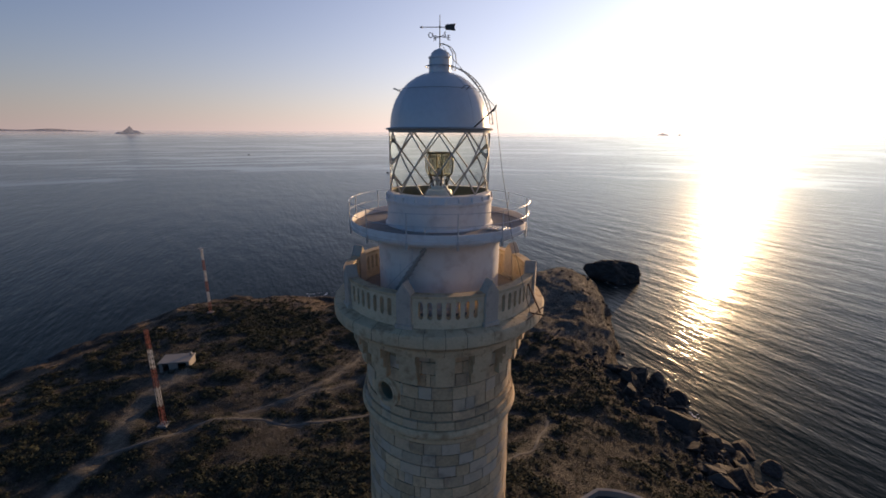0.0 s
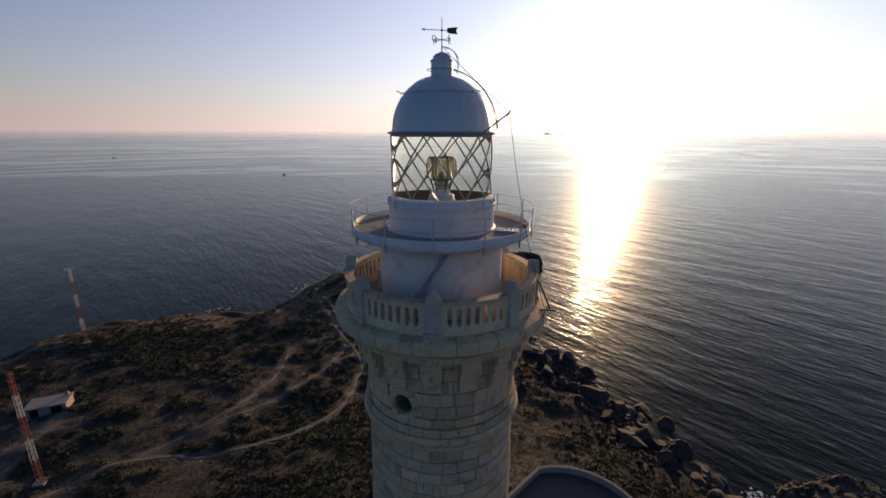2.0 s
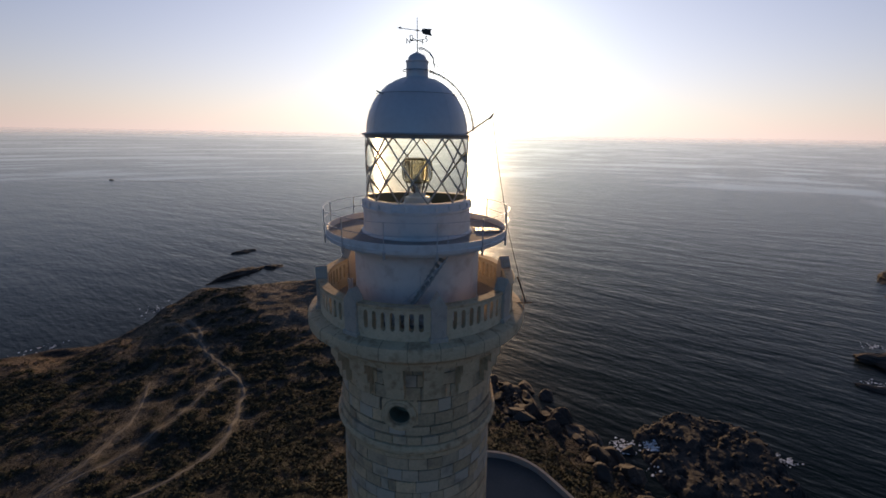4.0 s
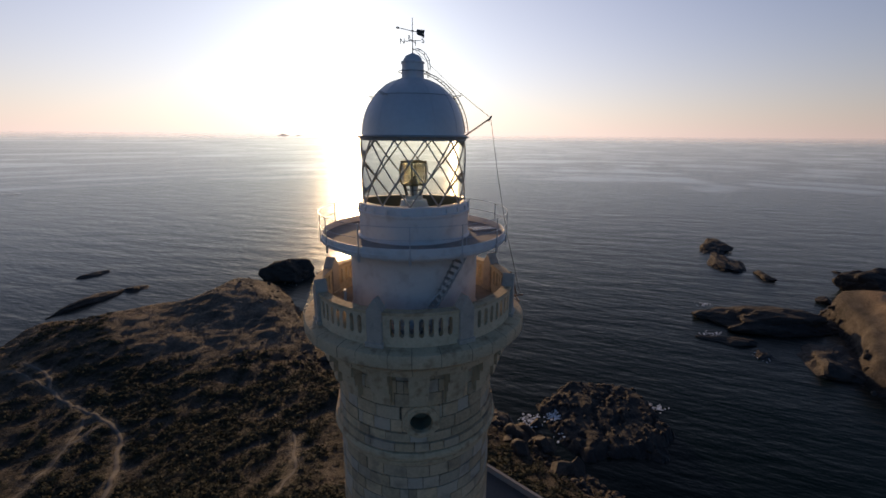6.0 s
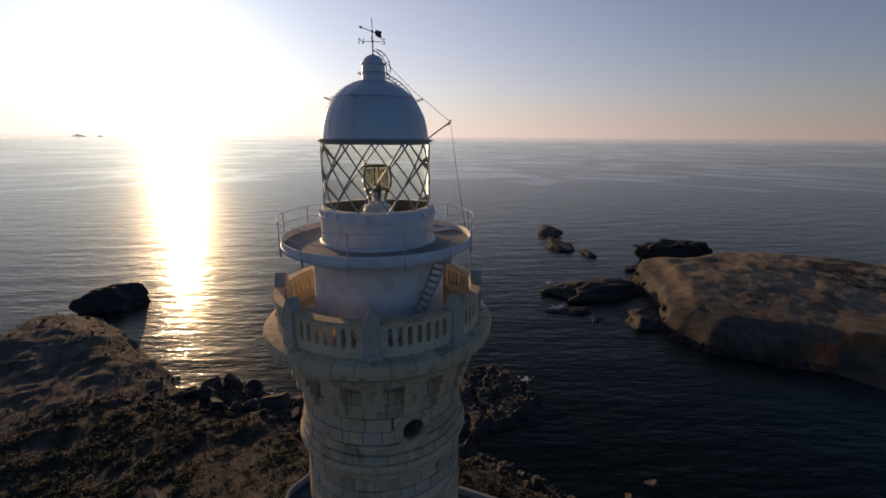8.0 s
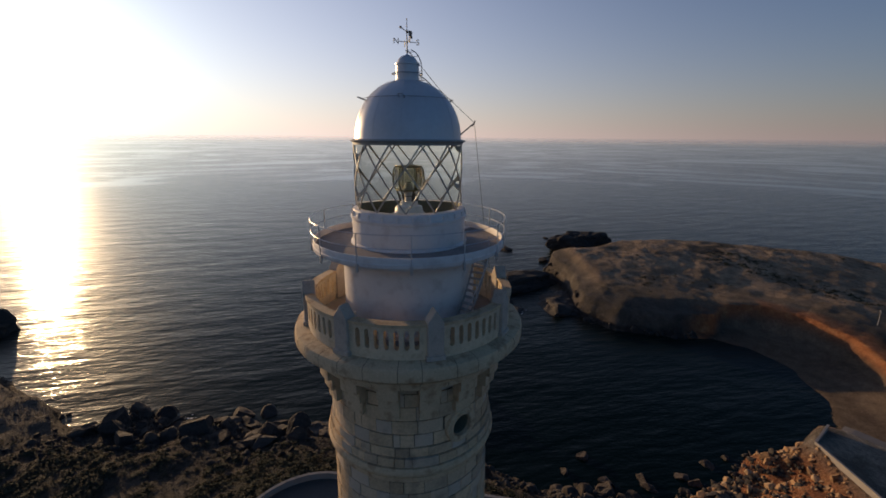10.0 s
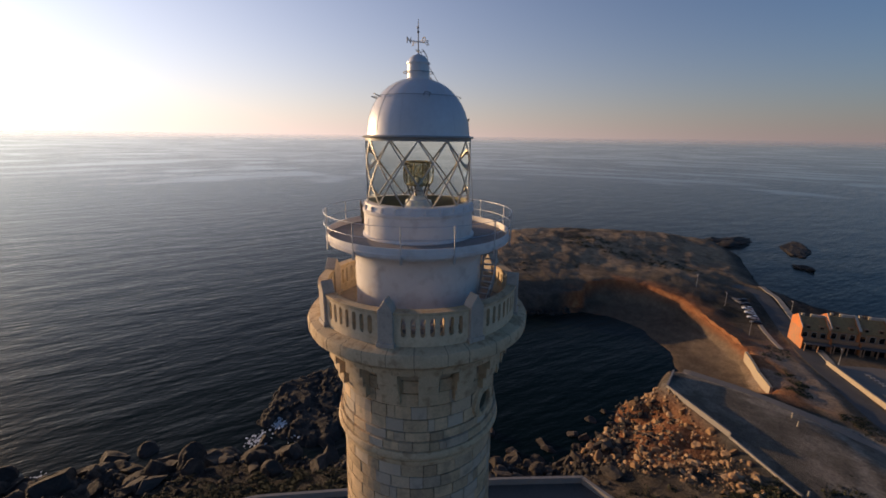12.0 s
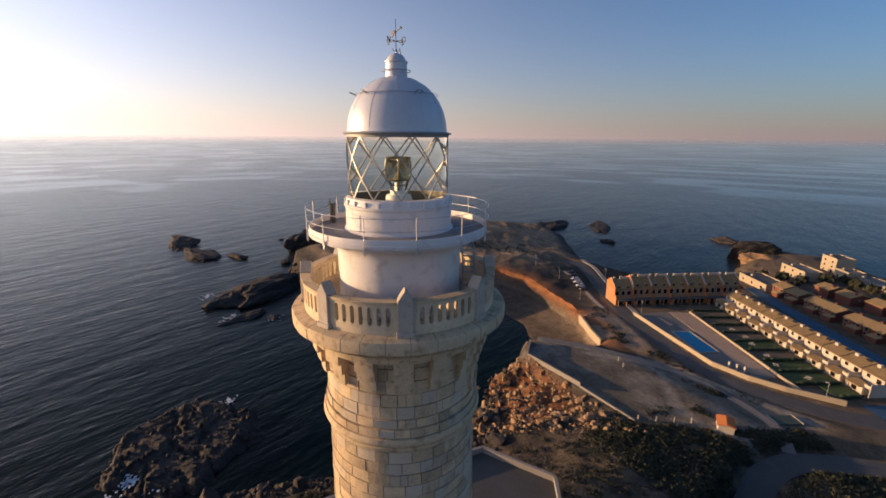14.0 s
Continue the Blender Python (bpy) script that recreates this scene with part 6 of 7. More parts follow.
def brown_house():
    """A unit of the long brown row: dark bays at the foot, a loggia storey, a tiled roof between party walls."""
    h = thing("terraced_house", "brown three-storey terraced house with tiled roof in a long row", "house", group="brown terrace")
    w, d = 9.03, 12.0
    bm = bmesh.new()
    box(bm, (w, 9.6, 3.2), (0, 1.4, 1.6))
    box(bm, (w, 7.8, 3.4), (0, 2.3, 4.9))
    part("wall", bm, BROWN_WALL, h)
    bm = bmesh.new()
    sloped_roof(bm, -w / 2, w / 2, -2.1, 6.2, 2.6, 9.7)
    tile_courses(bm, -w / 2, w / 2, -2.1, 6.2, 2.6, 9.7)
    part("roof", bm, TILE, h)
    bm = bmesh.new()
    sloped_roof(bm, -w / 2, w / 2, 2.6, 9.7, 6.3, 7.6)
    part("rear_roof", bm, TILE, h)
    pts = [(-4.3, 0), (-4.3, 3.9), (-2.5, 4.4), (-2.4, 7.3), (2.6, 10.75), (6.2, 8.8), (6.2, 0)]
    for s in (-1, 1):
        bm = bmesh.new()
        a = [bm.verts.new((s * (w / 2 - 0.24), y, z)) for y, z in pts]
        b = [bm.verts.new((s * w / 2, y, z)) for y, z in pts]
        bm.faces.new(a)
        bm.faces.new(b[::-1])
        for i in range(7):
            j = (i + 1) % 7
            bm.faces.new((a[i], b[i], b[j], a[j]))
        bmesh.ops.recalc_face_normals(bm, faces=bm.faces)
        wall = part("party_wall", bm, ORANGE, h, "orange stepped party wall")
        bm = bmesh.new()
        x0, x1 = sorted((s * w / 2, s * (w / 2 - 0.42)))
        sloped_roof(bm, x0, x1, -2.5, 7.25, 2.6, 10.77, 0.2)
        part("coping", bm, WHITE_WALL, wall, "pale coping")
    bm = bmesh.new()
    box(bm, (4.0, 0.6, 0.8), (w / 2 - 2.3, 2.6, 10.4), bevel=0.03)
    part("ridge_kerb", bm, WHITE_WALL, h, "pale kerb along the ridge")
    # loggia storey: balcony slab, solid front, openings, small windows under the eaves
    bm = bmesh.new()
    box(bm, (w - 0.6, 1.8, 0.16), (0, -2.6, 3.3))
    box(bm, (w - 0.6, 0.14, 0.8), (0, -3.4, 3.75))
    part("balcony", bm, BROWN_WALL, h)
    for x in (-2.9, 0.0, 2.9):
        window_in(h, 1.7, 1.9, (x, -1.63, 4.7))
    for x in (-2.2, 2.2):
        bm = bmesh.new()
        box(bm, (1.5, 1.0, 1.15), (x, -0.9, 7.3))
        dormer = part("dormer", bm, BROWN_WALL, h)
        bm = bmesh.new()
        box(bm, (1.1, 0.08, 0.8), (x, -1.43, 7.3))
        part("dormer_window", bm, DARK_PANE, dormer)
    bm = bmesh.new()
    box(bm, (w - 0.5, 2.6, 0.18), (0, -4.9, 2.75))
    part("canopy", bm, SHADE_CLOTH, h, "dark flat canopy over the parking bay")
    for x in (-4.1, 0.0, 4.1):
        bm = bmesh.new()
        box(bm, (0.3, 0.3, 2.7), (x, -6.0, 1.35))
        part("canopy_post", bm, BROWN_WALL, h)
    # flat dark panels stand in for the shade inside the open garages
    for x in (-2.1, 2.1):
        bm = bmesh.new()
        box(bm, (3.0, 0.12, 2.3), (x, -3.46, 1.2))
        part("garage_opening", bm, DARK_PANE, h)
    for x in (-2.6, 0.4):
        bm = bmesh.new()
        box(bm, (0.8, 0.8, 1.1), (x, 3.2, 10.1), bevel=0.03)
        box(bm, (1.0, 1.0, 0.14), (x, 3.2, 10.7), bevel=0.02)
        part("chimney", bm, CREAM, h)
    return h


def place_row(make, start, end, z, n, tall=1.0):
    a, b = Vector((*start, 0)), Vector((*end, 0))
    d = (b - a) / n
    ang = math.degrees(math.atan2(d.y, d.x))
    first = make()
    for k in range(n):
        c = a + d * (k + 0.5)
        m = pose(c.x, c.y, z, 0, 0, ang) @ Matrix.Diagonal((1, 1, tall, 1))
        if k == 0:
            first.matrix_basis = m
        else:
            copy_thing(first, m)
    return first, ang


# front of the row faces the pool, the rear the sea
place_row(brown_house, (116.5, -153.0), (92.5, -211.5), 7.0, 7, 1.1)


def white_house():
    h = thing("terraced_house", "white terraced house with brown tiled roofs and a front garden", "house", group="white terrace")
    w = 7.0
    bm = bmesh.new()
    box(bm, (w, 6.5, 6.0), (0, 2.2, 3.0))
    box(bm, (w - 2.0, 4.0, 2.6), (-0.6, -3.0, 1.3))
    part("wall", bm, WHITE_WALL, h)
    bm = bmesh.new()
    box(bm, (w - 2.3, 2.0, 0.12), (-0.8, -2.2, 2.68))
    part("roof_terrace", bm, GREY_PAVE, h, "grey roof terrace behind the porch roof")
    bm = bmesh.new()
    box(bm, (0.24, 4.6, 3.9), (-w / 2 + 0.12, -3.3, 1.95), bevel=0.03)
    part("fin_wall", bm, WHITE_WALL, h)
    bm = bmesh.new()
    sloped_roof(bm, -w / 2, w / 2, -1.5, 5.9, 3.6, 7.6)
    tile_courses(bm, -w / 2, w / 2, -1.5, 5.9, 3.6, 7.6)
    part("roof", bm, TILE, h)
    bm = bmesh.new()
    sloped_roof(bm, -w / 2, w / 2, 3.6, 7.6, 5.8, 6.6)
    part("rear_roof", bm, TILE, h)
    bm = bmesh.new()
    sloped_roof(bm, -w / 2 + 0.2, w / 2 - 2.0, -6.3, 2.55, -3.3, 3.3)
    tile_courses(bm, -w / 2 + 0.2, w / 2 - 2.0, -6.3, 2.55, -3.3, 3.3)
    part("porch_roof", bm, TILE, h)
    bm = bmesh.new()
    box(bm, (1.9, 3.6, 0.2), (2.4, -2.9, 2.9))
    box(bm, (1.9, 0.15, 0.9), (2.4, -4.7, 3.4))
    box(bm, (0.2, 3.6, 4.6), (3.4, -2.9, 2.3))
    part("balcony", bm, WHITE_WALL, h)
    bm = bmesh.new()
    box(bm, (1.2, 1.0, 1.5), (-2.0, 2.6, 7.6), bevel=0.04)
    part("chimney", bm, WHITE_WALL, h)
    bm = bmesh.new()
    box(bm, (1.6, 1.4, 0.7), (1.6, 3.2, 7.7), bevel=0.04)
    part("roof_hatch", bm, DARK_PANE, h)
    window_in(h, 1.6, 1.7, (2.0, -1.08, 4.6))
    window_in(h, 1.2, 1.2, (-1.4, -1.08, 5.0))
    window_in(h, 1.8, 2.0, (-1.2, -5.03, 1.4))
    window_in(h, 1.2, 2.1, (2.4, -1.08, 1.2))
    for x in (-3.0, 1.6):
        bm = bmesh.new()
        box(bm, (0.35, 0.35, 2.9), (x, -5.2, 1.45))
        part("porch_pillar", bm, WHITE_WALL, h)
    return h


ROW_B = ((22.5, -165.0), (89.0, -198.5))
place_row(white_house, ROW_B[1], ROW_B[0], 7.0, 10)


def build_gardens():
    rnd = random.Random(3)
    a, b = Vector((*ROW_B[0], 0)), Vector((*ROW_B[1], 0))
    u = (b - a).normalized()
    v = Vector((-u.y, u.x, 0))
    if v.y < 0:
        v = -v
    grass = [material("garden_lawn", (0.045, 0.075, 0.02), 0.9, vary=0.35, scale=0.4, fine=4, bump=0.4), material("bare_garden", (0.11, 0.085, 0.055), 0.95, vary=0.3, scale=0.4, fine=3, bump=0.4)]
    hedge = material("garden_hedge", (0.03, 0.045, 0.018), 0.9, vary=0.5, scale=1, fine=4, bump=0.5)
    n = 10
    step = (b - a).length / n
    for k in range(n):
        c0 = a + u * step * k + v * 6.5
        depth = 15.9
        if k == 0:
            depth = 8
        pts = [c0 + u * 0.3, c0 + u * (step - 0.3), c0 + u * (step - 0.3) + v * depth, c0 + u * 0.3 + v * depth]
        bm = bmesh.new()
        poly_prism(bm, [(p.x, p.y) for p in pts], 6.6, 7.42)
        tagged(part("garden_plot", bm, grass[0] if k in (0, 1, 2, 4) else grass[1]), "narrow lawn behind the white terrace" if k in (0, 1, 2, 4) else "bare brown garden plot behind the white terrace", "garden", "terrace gardens")
        hd = thing("garden_hedge", "clipped dark hedge between two gardens", "hedge", group="garden hedges")
        bm = bmesh.new()
        p, q = c0 + v * 0.5, c0 + v * (depth - 0.5)
        for i in range(int(depth / 0.8)):
            s = p + (q - p) * (i * 0.8 / depth)
            bmesh.ops.create_icosphere(bm, subdivisions=1, radius=rnd.uniform(0.5, 0.75), matrix=Matrix.Translation((s.x + rnd.uniform(-0.15, 0.15), s.y, 7.9)))
        for w in bm.verts:
            w.co += Vector((rnd.uniform(-0.12, 0.12), rnd.uniform(-0.12, 0.12), rnd.uniform(-0.12, 0.12)))
        part("foliage", bm, hedge, hd)
    # garden tables and chairs seen as pale sets
    for k, (f, g) in enumerate(((1.4, 9), (2.5, 14), (3.4, 12), (4.6, 11), (5.4, 9), (6.3, 10))):
        p = a + u * step * f + v * (6.5 + g * 0.9)
        tab = thing("garden_table", "small white garden table with benches", "table", (p.x, p.y, 7.42), "garden tables", turn=k * 37)
        bm = bmesh.new()
        box(bm, (1.6, 0.9, 0.08), (0, 0, 0.72), bevel=0.02)
        part("tabletop", bm, WHITE_WALL, tab)
        for s in (-1, 1):
            bm = bmesh.new()
            box(bm, (1.6, 0.35, 0.08), (0, s * 0.85, 0.44), bevel=0.02)
            part("bench", bm, WHITE_WALL, tab)
        for sx in (-0.6, 0.6):
            bm = bmesh.new()
            box(bm, (0.1, 1.9, 0.08), (sx, 0, 0.4))
            box(bm, (0.1, 0.1, 0.7), (sx, 0, 0.36))
            part("leg", bm, WHITE_WALL, tab)


build_gardens()
ribbon("street", [(98, -236), (82, -224), (56, -208), (36, -196), (22, -184), (14, -168), (21, -152)], 6.4, BLUE_PAVE, "blue street behind the white terrace", "road", 0.3, height=7.0)


def red_house():
    h = thing("villa", "red walled villa with a brown tiled pitched roof", "house", group="red villas")
    bm = bmesh.new()
    box(bm, (6.4, 8.5, 5.2), (0, 0, 2.6))
    box(bm, (3.4, 2.4, 2.6), (1.8, -5.3, 1.3))
    part("wall", bm, RED_WALL, h)
    for s in (1, -1):
        bm = bmesh.new()
        sloped_roof(bm, -3.5, 3.5, -4.7 * s, 5.0, 0.0, 6.9)
        tile_courses(bm, -3.5, 3.5, -4.7 * s, 5.0, 0.0, 6.9)
        part("roof", bm, TILE, h)
    bm = bmesh.new()
    sloped_roof(bm, 0, 3.6, -6.7, 2.5, -4.2, 3.3)
    part("porch_roof", bm, TILE, h)
    bm = bmesh.new()
    box(bm, (0.9, 0.9, 1.6), (-2, 1.2, 6.8), bevel=0.03)
    part("chimney", bm, RED_WALL, h)
    for x in (-2, 2):
        for z in (1.5, 3.9):
            if x > 0 and z < 2:
                continue
            window_in(h, 1.3, 1.3, (x, -4.28, z))
    window_in(h, 1.3, 1.3, (-3.23, 0, 3.6), 90)
    window_in(h, 1.3, 1.3, (3.23, 0, 3.6), 90)
    for s in (-1, 1):
        bm = bmesh.new()
        g = [bm.verts.new((s * 3.2, -4.2, 5.2)), bm.verts.new((s * 3.2, 4.2, 5.2)), bm.verts.new((s * 3.2, 0, 6.9))]
        g2 = [bm.verts.new((s * 3.0, p.co.y, p.co.z)) for p in g]
        bm.faces.new(g)
        bm.faces.new(g2[::-1])
        for i in range(3):
            j = (i + 1) % 3
            bm.faces.new((g[i], g2[i], g2[j], g[j]))
        bmesh.ops.recalc_face_normals(bm, faces=bm.faces)
        part("gable", bm, RED_WALL, h)
    return h


def build_villas():
    ang = math.degrees(math.atan2(-33.5, 66.5))
    first = red_house()
    spots = [(84, -236), (76.5, -232.5), (66, -227), (58.5, -223.5), (48, -218), (40.5, -214.5), (30, -209), (22.5, -205.5), (12, -200), (74, -256), (64, -252), (52, -250), (42, -245), (32, -240), (22, -236), (12, -232)]
    for k, (x, y) in enumerate(spots):
        m = pose(x, y - 4, 7.0, 0, 0, ang + (0 if k >= 9 else 180)) @ Matrix.Diagonal((1.12, 1.05, 0.92, 1))
        if k == 0:
            first.matrix_basis = m
        else:
            copy_thing(first, m)


build_villas()


def block_house(x, y, z, sx, sy, h, turn, wall, label, storeys=1, roof=None):
    b = thing("flat_roofed_house", label, "house", (x, y, z), turn=turn)
    bm = bmesh.new()
    box(bm, (sx, sy, h + 1), (0, 0, (h - 1) / 2), bevel=0.05)
    part("wall", bm, wall, b)
    for sxx, syy, px, py in ((sx, 0.3, 0, sy / 2 - 0.15), (sx, 0.3, 0, -sy / 2 + 0.15), (0.3, sy - 0.6, sx / 2 - 0.15, 0), (0.3, sy - 0.6, -sx / 2 + 0.15, 0)):
        bm = bmesh.new()
        box(bm, (sxx, syy, 0.6), (px, py, h + 0.3))
        part("parapet", bm, wall, b)
    bm = bmesh.new()
    box(bm, (sx - 0.6, sy - 0.6, 0.1), (0, 0, h + 0.06))
    part("roof", bm, roof or GREY_PAVE, b)
    for s in range(storeys):
        for k in range(max(2, int(sx / 6))):
            px = -sx / 2 + (k + 0.5) * sx / max(2, int(sx / 6))
            window_in(b, 1.3, 1.3, (px, -sy / 2 - 0.03, 1.7 + 2.9 * s))
            window_in(b, 1.3, 1.3, (px, sy / 2 + 0.03, 1.7 + 2.9 * s), 180)
    bm = bmesh.new()
    box(bm, (1.4, 1.4, 1.2), (sx * 0.25, sy * 0.2, h + 0.7), bevel=0.03)
    part("roof_box", bm, wall, b)


block_house(98, -247, 7, 22, 12, 3.4, -30, CREAM, "long low white flat-roofed building with a dark roof", 1, SHADE_CLOTH)
block_house(97, -284, 6, 19, 10, 6.0, -32, CREAM, "cream flat-roofed house near the sea", 2)
block_house(93, -316, 6, 12, 10, 9.5, -35, CREAM, "tall sunlit cream house near the sea", 3, SHADE_CLOTH)
block_house(83, -306, 6, 10, 9, 5.0, -35, CREAM, "cream flat-roofed annex near the sea", 1)
block_house(70, -302, 6, 24, 9, 3.4, -30, RENDERED, "low grey flat-roofed building near the sea", 1)


BARK = material("tree_bark", (0.09, 0.065, 0.045), 0.9, vary=0.3, scale=2, bump=0.5)


def build_tree(x, y, size, seed):
    tree = thing("garden_tree", "dark evergreen garden tree between the houses", "tree", (x, y, ground_z(x, y) - 0.1), "garden trees", turn=seed * 40)
    bm = bmesh.new()
    tube(bm, (0, 0, 0), (0.1 * size, 0, size * 0.9), 0.16 * size, 7, 0.07 * size)
    for k in range(4):
        e = Vector((math.cos(k * 1.7), math.sin(k * 1.7), 0)) * 0.6 * size
        tube(bm, (0.05 * size, 0, size * (0.45 + 0.1 * k)), e + Vector((0, 0, size * (0.8 + 0.12 * k))), 0.06 * size, 5, 0.02 * size)
    part("trunk", bm, BARK, tree)
    v, f = shrub_form(300 + seed, 420)
    lump = 1 + 0.35 * np.sin(v[:, 0] * 4 + seed) * np.cos(v[:, 1] * 5 - seed)
    v = v * lump[:, None] * np.array([1.05, 1.05, 1.5]) * size + np.array([0, 0, size * 0.65])
    me = bpy.data.meshes.new("crown")
    me.from_pydata(v.tolist(), [], f.tolist())
    me.materials.append(LEAF)
    crown = new("crown", me)
    crown.parent = tree


for k, (tx, ty, ts) in enumerate(((112, -252, 2.4), (106, -262, 3.0), (98, -266, 3.2), (90, -270, 2.8), (84, -282, 3.4), (80, -292, 2.6), (104, -296, 2.4), (74, -288, 3.0), (66, -284, 2.8), (62, -294, 2.4), (56, -276, 3.0), (46, -270, 2.6), (88, -258, 2.2), (100, -228, 1.8), (70, -270, 2.4))):
    build_tree(tx, ty, ts, k)


def build_kiosk():
    x, y = 34.2, -103.2
    z = ground_z(x, y) - 0.1
    k = thing("kiosk", "small white hut with an orange tiled roof beside the lot", "hut", (x, y, z), turn=-55)
    bm = bmesh.new()
    box(bm, (4.4, 3.6, 2.3), (0, 0, 1.15), bevel=0.04)
    part("wall", bm, WHITE_WALL, k)
    for s in (1, -1):
        bm = bmesh.new()
        sloped_roof(bm, -2.4, 2.4, -2.1 * s, 2.2, 0, 2.65)
        tile_courses(bm, -2.4, 2.4, -2.1 * s, 2.2, 0, 2.65)
        part("roof", bm, ORANGE, k)
    bm = bmesh.new()
    box(bm, (0.9, 0.1, 2.0), (0.6, -1.63, 1.0))
    part("door", bm, DARK_PANE, k)


build_kiosk()


def build_court():
    """A small ball court between two white kerbs beside the road."""
    x, y = 30.1, -124.7
    z = max(ground_z(x + a, y + b) for a in (-4, 0, 4) for b in (-3, 0, 3)) - 0.3
    court = thing("ball_court", "small dark green ball court between white end kerbs", "court", (x, y, z), turn=65)
    bm = bmesh.new()
    box(bm, (7.1, 3.9, 0.5), (0, 0, 0.1), bevel=0.03)
    part("surface", bm, COURT_GREEN, court)
    for sx in (-1, 1):
        bm = bmesh.new()
        box(bm, (0.35, 4.1, 0.3), (sx * 3.55, 0, 0.32), bevel=0.03)
        part("white_kerb", bm, WHITE_WALL, court, "white painted end kerb")


COURT_GREEN = material("court_paint", (0.04, 0.065, 0.05), 0.85, vary=0.2, scale=0.4, fine=3, bump=0.1)
build_court()

# ---- cars ----
CAR_PAINTS = {n: material(n + "_car_paint", c, 0.3, vary=0.03, bump=0, metal=0.1) for n, c in (("white", (0.72, 0.72, 0.72)), ("dark", (0.03, 0.03, 0.035)), ("red", (0.3, 0.03, 0.02)))}
TYRE = material("tyre_rubber", (0.02, 0.02, 0.02), 0.9, vary=0.2, bump=0.1)


def build_car(x, y, turn, paint):
    z = road_height(np.array([x]))[0] + 0.08
    z = max(z, ground_z(x, y) + 0.05)
    car = thing("parked_car", paint + " parked hatchback on the asphalt", "car", (x, y, z), "parked cars", turn=turn)
    bm = bmesh.new()
    side = [(-2.1, 0.28), (-2.15, 0.7), (-2.0, 0.95), (-0.9, 1.02), (0.75, 1.0), (1.6, 0.86), (2.05, 0.68), (2.1, 0.3)]
    a = [bm.verts.new((px, -0.86, pz)) for px, pz in side]
    b = [bm.verts.new((px, 0.86, pz)) for px, pz in side]
    bm.faces.new(a)
    bm.faces.new(b[::-1])
    for i in range(8):
        j = (i + 1) % 8
        bm.faces.new((a[i], b[i], b[j], a[j]))
    bmesh.ops.recalc_face_normals(bm, faces=bm.faces)
    bmesh.ops.bevel(bm, geom=list(bm.edges), offset=0.06, segments=2, affect="EDGES")
    part("body", bm, CAR_PAINTS[paint], car)
    bm = bmesh.new()
    lo = [(-1.85, -0.78), (0.85, -0.78), (0.85, 0.78), (-1.85, 0.78)]
    hi = [(-1.5, -0.6), (0.1, -0.6), (0.1, 0.6), (-1.5, 0.6)]
    p = [bm.verts.new((*q, 0.96)) for q in lo]
    r = [bm.verts.new((*q, 1.42)) for q in hi]
    for i in range(4):
        j = (i + 1) % 4
        bm.faces.new((p[i], p[j], r[j], r[i]))
    bm.faces.new(r)
    cabin = part("windows", bm, DARK_PANE, car, "dark tinted windows")
    bm = bmesh.new()
    box(bm, (1.6, 1.2, 0.05), (-0.7, 0, 1.44), bevel=0.02)
    part("roof", bm, CAR_PAINTS[paint], car)
    for wx in (-1.3, 1.3):
        for wy in (-0.8, 0.8):
            bm = bmesh.new()
            tube(bm, (wx, wy - 0.1, 0.32), (wx, wy + 0.1, 0.32), 0.32, 14)
            wheel = part("wheel", bm, TYRE, car)


for cx, cy, turn, paint in ((145.5, -157.5, 60, "white"), (141.6, -155.4, 60, "white"), (137.6, -153.4, 60, "white"), (133.6, -151.3, 60, "dark"), (149.5, -159.6, 62, "dark"), (153.5, -161.7, 62, "dark"), (119.8, -158.6, 24, "white"), (116.2, -157.2, 24, "dark")):
    build_car(cx, cy, turn, paint)


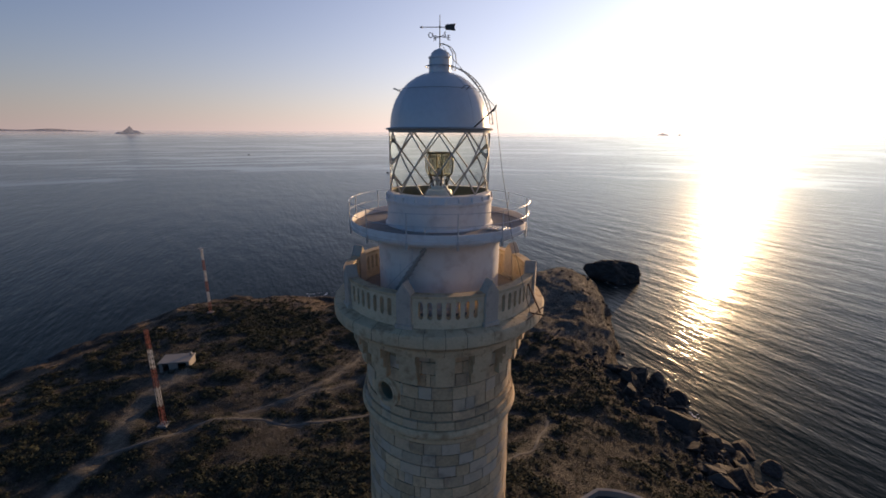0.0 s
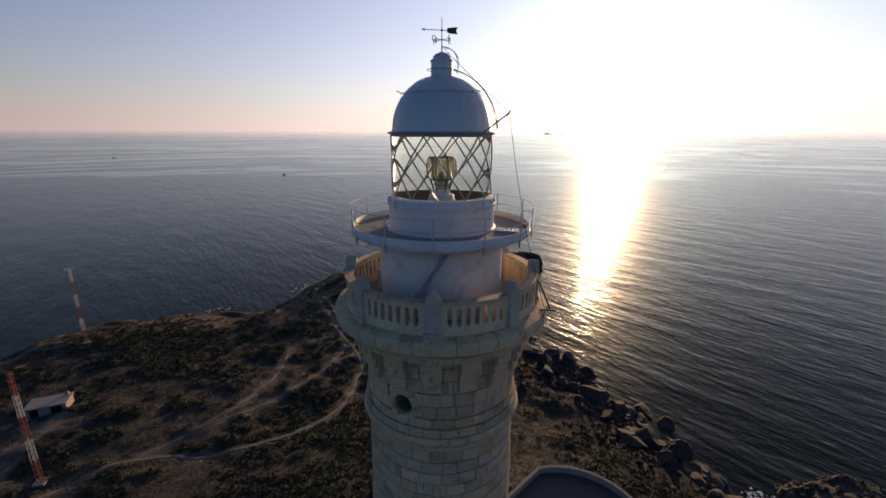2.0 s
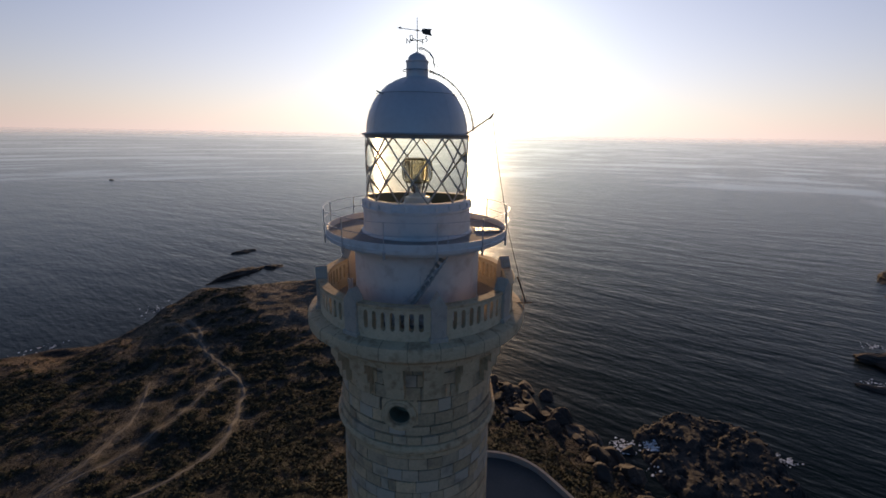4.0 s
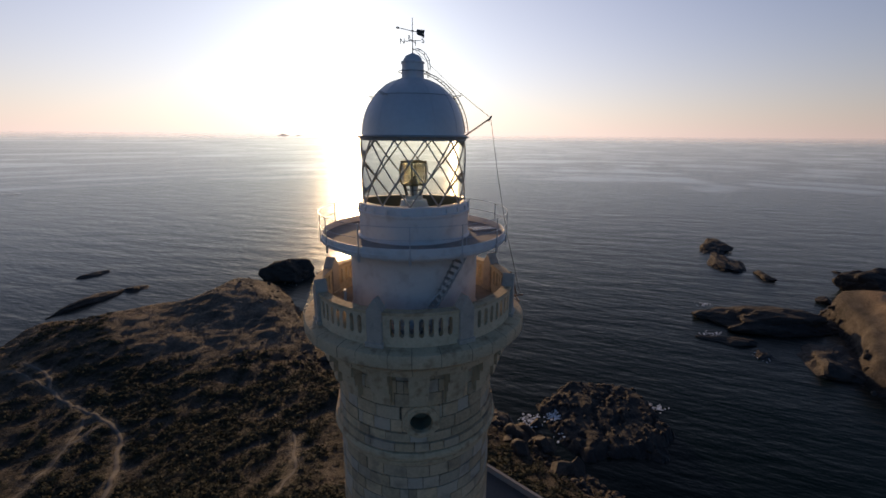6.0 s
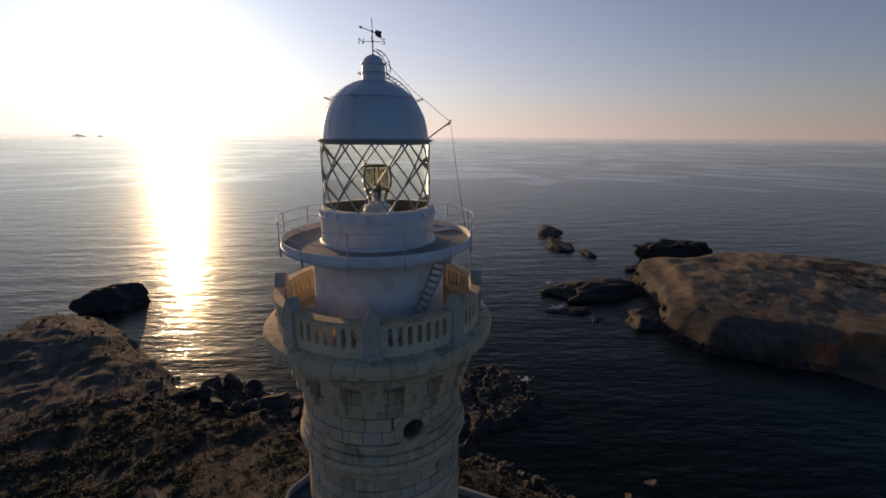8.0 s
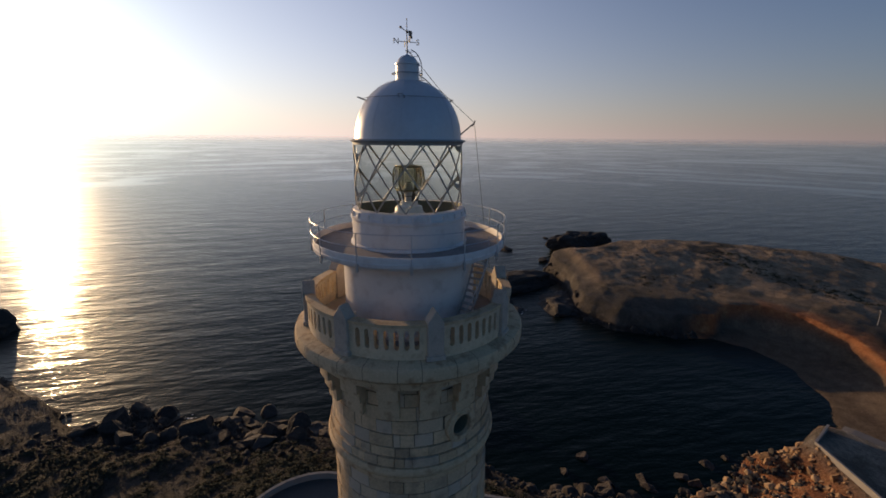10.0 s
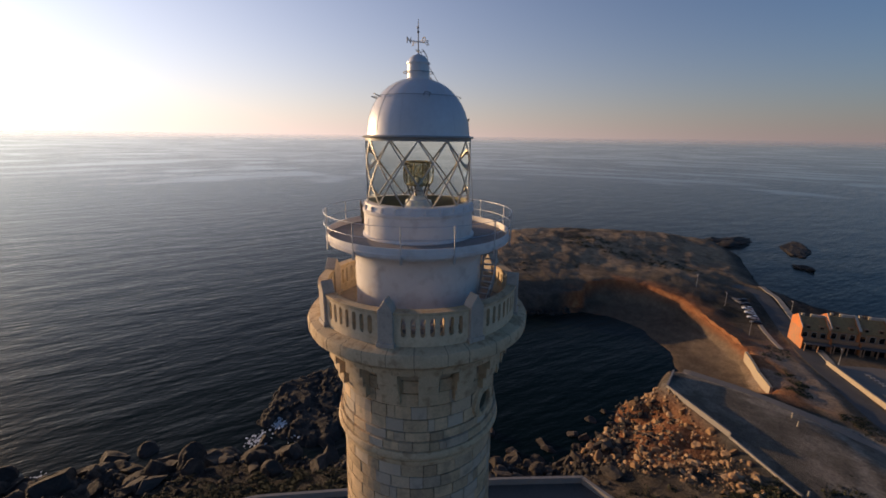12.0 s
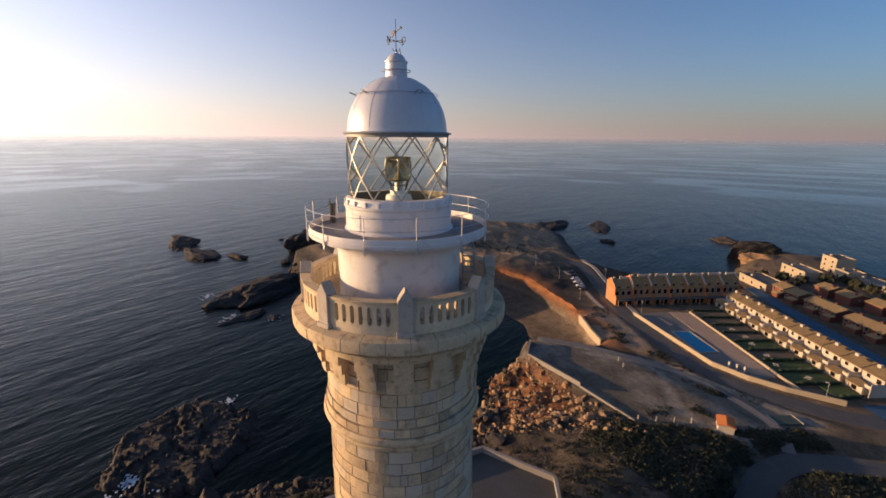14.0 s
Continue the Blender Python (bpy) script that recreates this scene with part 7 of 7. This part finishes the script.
# ---- small town items ----
def build_loungers():
    for k in range(5):
        x, y = 92.5 - 1.6 * k, -156.0 + 0.4 * k
        s = thing("sun_lounger", "white sun lounger on the pool terrace", "lounger", (x, y, 7.35), "pool loungers", turn=70)
        bm = bmesh.new()
        box(bm, (1.3, 0.65, 0.1), (-0.3, 0, 0.35), bevel=0.02)
        part("seat", bm, WHITE_WALL, s)
        bm = bmesh.new()
        box(bm, (0.8, 0.65, 0.08), (0, 0, 0), m=Matrix.Translation((0.65, 0, 0.55)) @ Matrix.Rotation(radians(-35), 4, "Y"), bevel=0.02)
        part("backrest", bm, WHITE_WALL, s)
        for px in (-0.8, 0.3):
            bm = bmesh.new()
            box(bm, (0.06, 0.6, 0.32), (px, 0, 0.16))
            part("leg", bm, WHITE_WALL, s)
    for k, (x, y) in enumerate(((54.5, -140.8), (52.3, -141.4), (50.2, -142.2))):
        s = thing("shower_post", "short white pillar on the pool terrace", "pillar", (x, y, 7.35), "terrace pillars")
        bm = bmesh.new()
        box(bm, (0.6, 0.6, 2.2), (0, 0, 1.1), bevel=0.04)
        part("pillar", bm, WHITE_WALL, s)
    # posts along the lot and lamp posts along the road
    for k, (x, y) in enumerate(((47, -86), (44.5, -90), (42, -94), (39.8, -98), (72, -107), (68.5, -105.2))):
        s = thing("bollard", "short pale concrete post beside the lot", "post", (x, y, ground_z(x, y) - 0.1), "lot posts")
        bm = bmesh.new()
        tube(bm, (0, 0, 0), (0, 0, 1.7), 0.25, 8, 0.2)
        part("post", bm, CONCRETE, s)
    for x, y in ((118, -163), (100, -153.5), (140, -174), (30, -147), (124, -140), (150, -150), (170, -150)):
        z = ground_z(x, y)
        s = thing("street_lamp", "slim grey street lamp beside the coast road", "street lamp", (x, y, z), "street lamps")
        bm = bmesh.new()
        tube(bm, (0, 0, 0), (0, 0, 6.0), 0.09, 8, 0.06)
        part("pole", bm, GALV, s)
        bm = bmesh.new()
        box(bm, (0.9, 0.3, 0.15), (0.4, 0, 6.05), bevel=0.03)
        part("lamp_head", bm, GALV, s)


build_loungers()


# ---- far things on the sea ----
# sea haze over the islands put into a pale colour and part-clear alpha
FAR_LAND = material("hazy_far_land", (0.30, 0.30, 0.34), 1.0, vary=0.15, scale=0.01, fine=0.05, bump=0)
FAR_LAND.node_tree.nodes["Principled BSDF"].inputs["Alpha"].default_value = 0.45


def far_place(az, r):
    return r * math.sin(radians(az)), r * math.cos(radians(az)), sea_z(r)


def build_far():
    for az, r, half, h, seed in ((-33.9, 4000, 92, 40, 3), (28.3, 4300, 48, 20, 5), (30.0, 4300, 22, 10, 8), (-43.5, 4600, 560, 17, 9)):
        x, y, z = far_place(az, r)
        bm = bmesh.new()
        n, rnd = 40, random.Random(seed)
        rows = []
        for i in range(n + 1):
            f = i / n * 2 - 1
            prof = max(0.0, 1 - abs(f) ** 1.3) if seed != 9 else max(0.0, 1 - f ** 4)
            top = h * prof * (0.75 + 0.5 * noise.noise(Vector((f * 3 + seed, seed, 0)))) + (h * 0.5 * math.exp(-(f * 5) ** 2) if seed == 3 else 0)
            rows.append([bm.verts.new((f * half, d, zz)) for d, zz in ((-half * 0.3, -4), (-half * 0.12, top * 0.6), (0, max(top, 0.5)), (half * 0.12, top * 0.6), (half * 0.3, -4))])
        for a, b in zip(rows, rows[1:]):
            for k in range(4):
                bm.faces.new((a[k], b[k], b[k + 1], a[k + 1]))
        bmesh.ops.recalc_face_normals(bm, faces=bm.faces)
        isle = part("far_island", bm, FAR_LAND, smooth=True)
        isle.matrix_basis = pose(x, y, z - 1, 0, 0, -az)
        tagged(isle, "small hazy island on the horizon" if seed != 9 else "long hazy strip of land on the horizon", "island", "far islands")
    foam = material("boat_wake", (0.55, 0.58, 0.6), 0.6, vary=0.2, scale=0.2, bump=0)
    for x, y, turn, wake in ((-582, 1393, 20, 0), (-90, 885, 148, 150)):
        r = math.hypot(x, y)
        boat = thing("motor_boat", "small white motor boat far out on the sea", "boat", (x, y, sea_z(r)), "boats", turn=turn)
        bm = bmesh.new()
        lo = [(-3.5, -1.2), (2.0, -1.2), (4.5, 0), (2.0, 1.2), (-3.5, 1.2)]
        a = [bm.verts.new((px * 0.85, py * 0.7, -0.3)) for px, py in lo]
        b = [bm.verts.new((px, py, 1.1)) for px, py in lo]
        bm.faces.new(a[::-1])
        bm.faces.new(b)
        for i in range(5):
            j = (i + 1) % 5
            bm.faces.new((a[i], a[j], b[j], b[i]))
        part("hull", bm, WHITE_WALL, boat)
        bm = bmesh.new()
        box(bm, (2.4, 1.7, 1.3), (-0.3, 0, 1.7), bevel=0.15)
        part("cabin", bm, DARK_PANE, boat)
        if wake:
            bm = bmesh.new()
            vs = [bm.verts.new(p) for p in ((-4, -0.7, 0.5), (-wake, -1.6, 0.5), (-wake, 1.6, 0.5), (-4, 0.7, 0.5))]
            bm.faces.new(vs)
            part("wake", bm, foam, boat, "thin pale wake")


build_far()
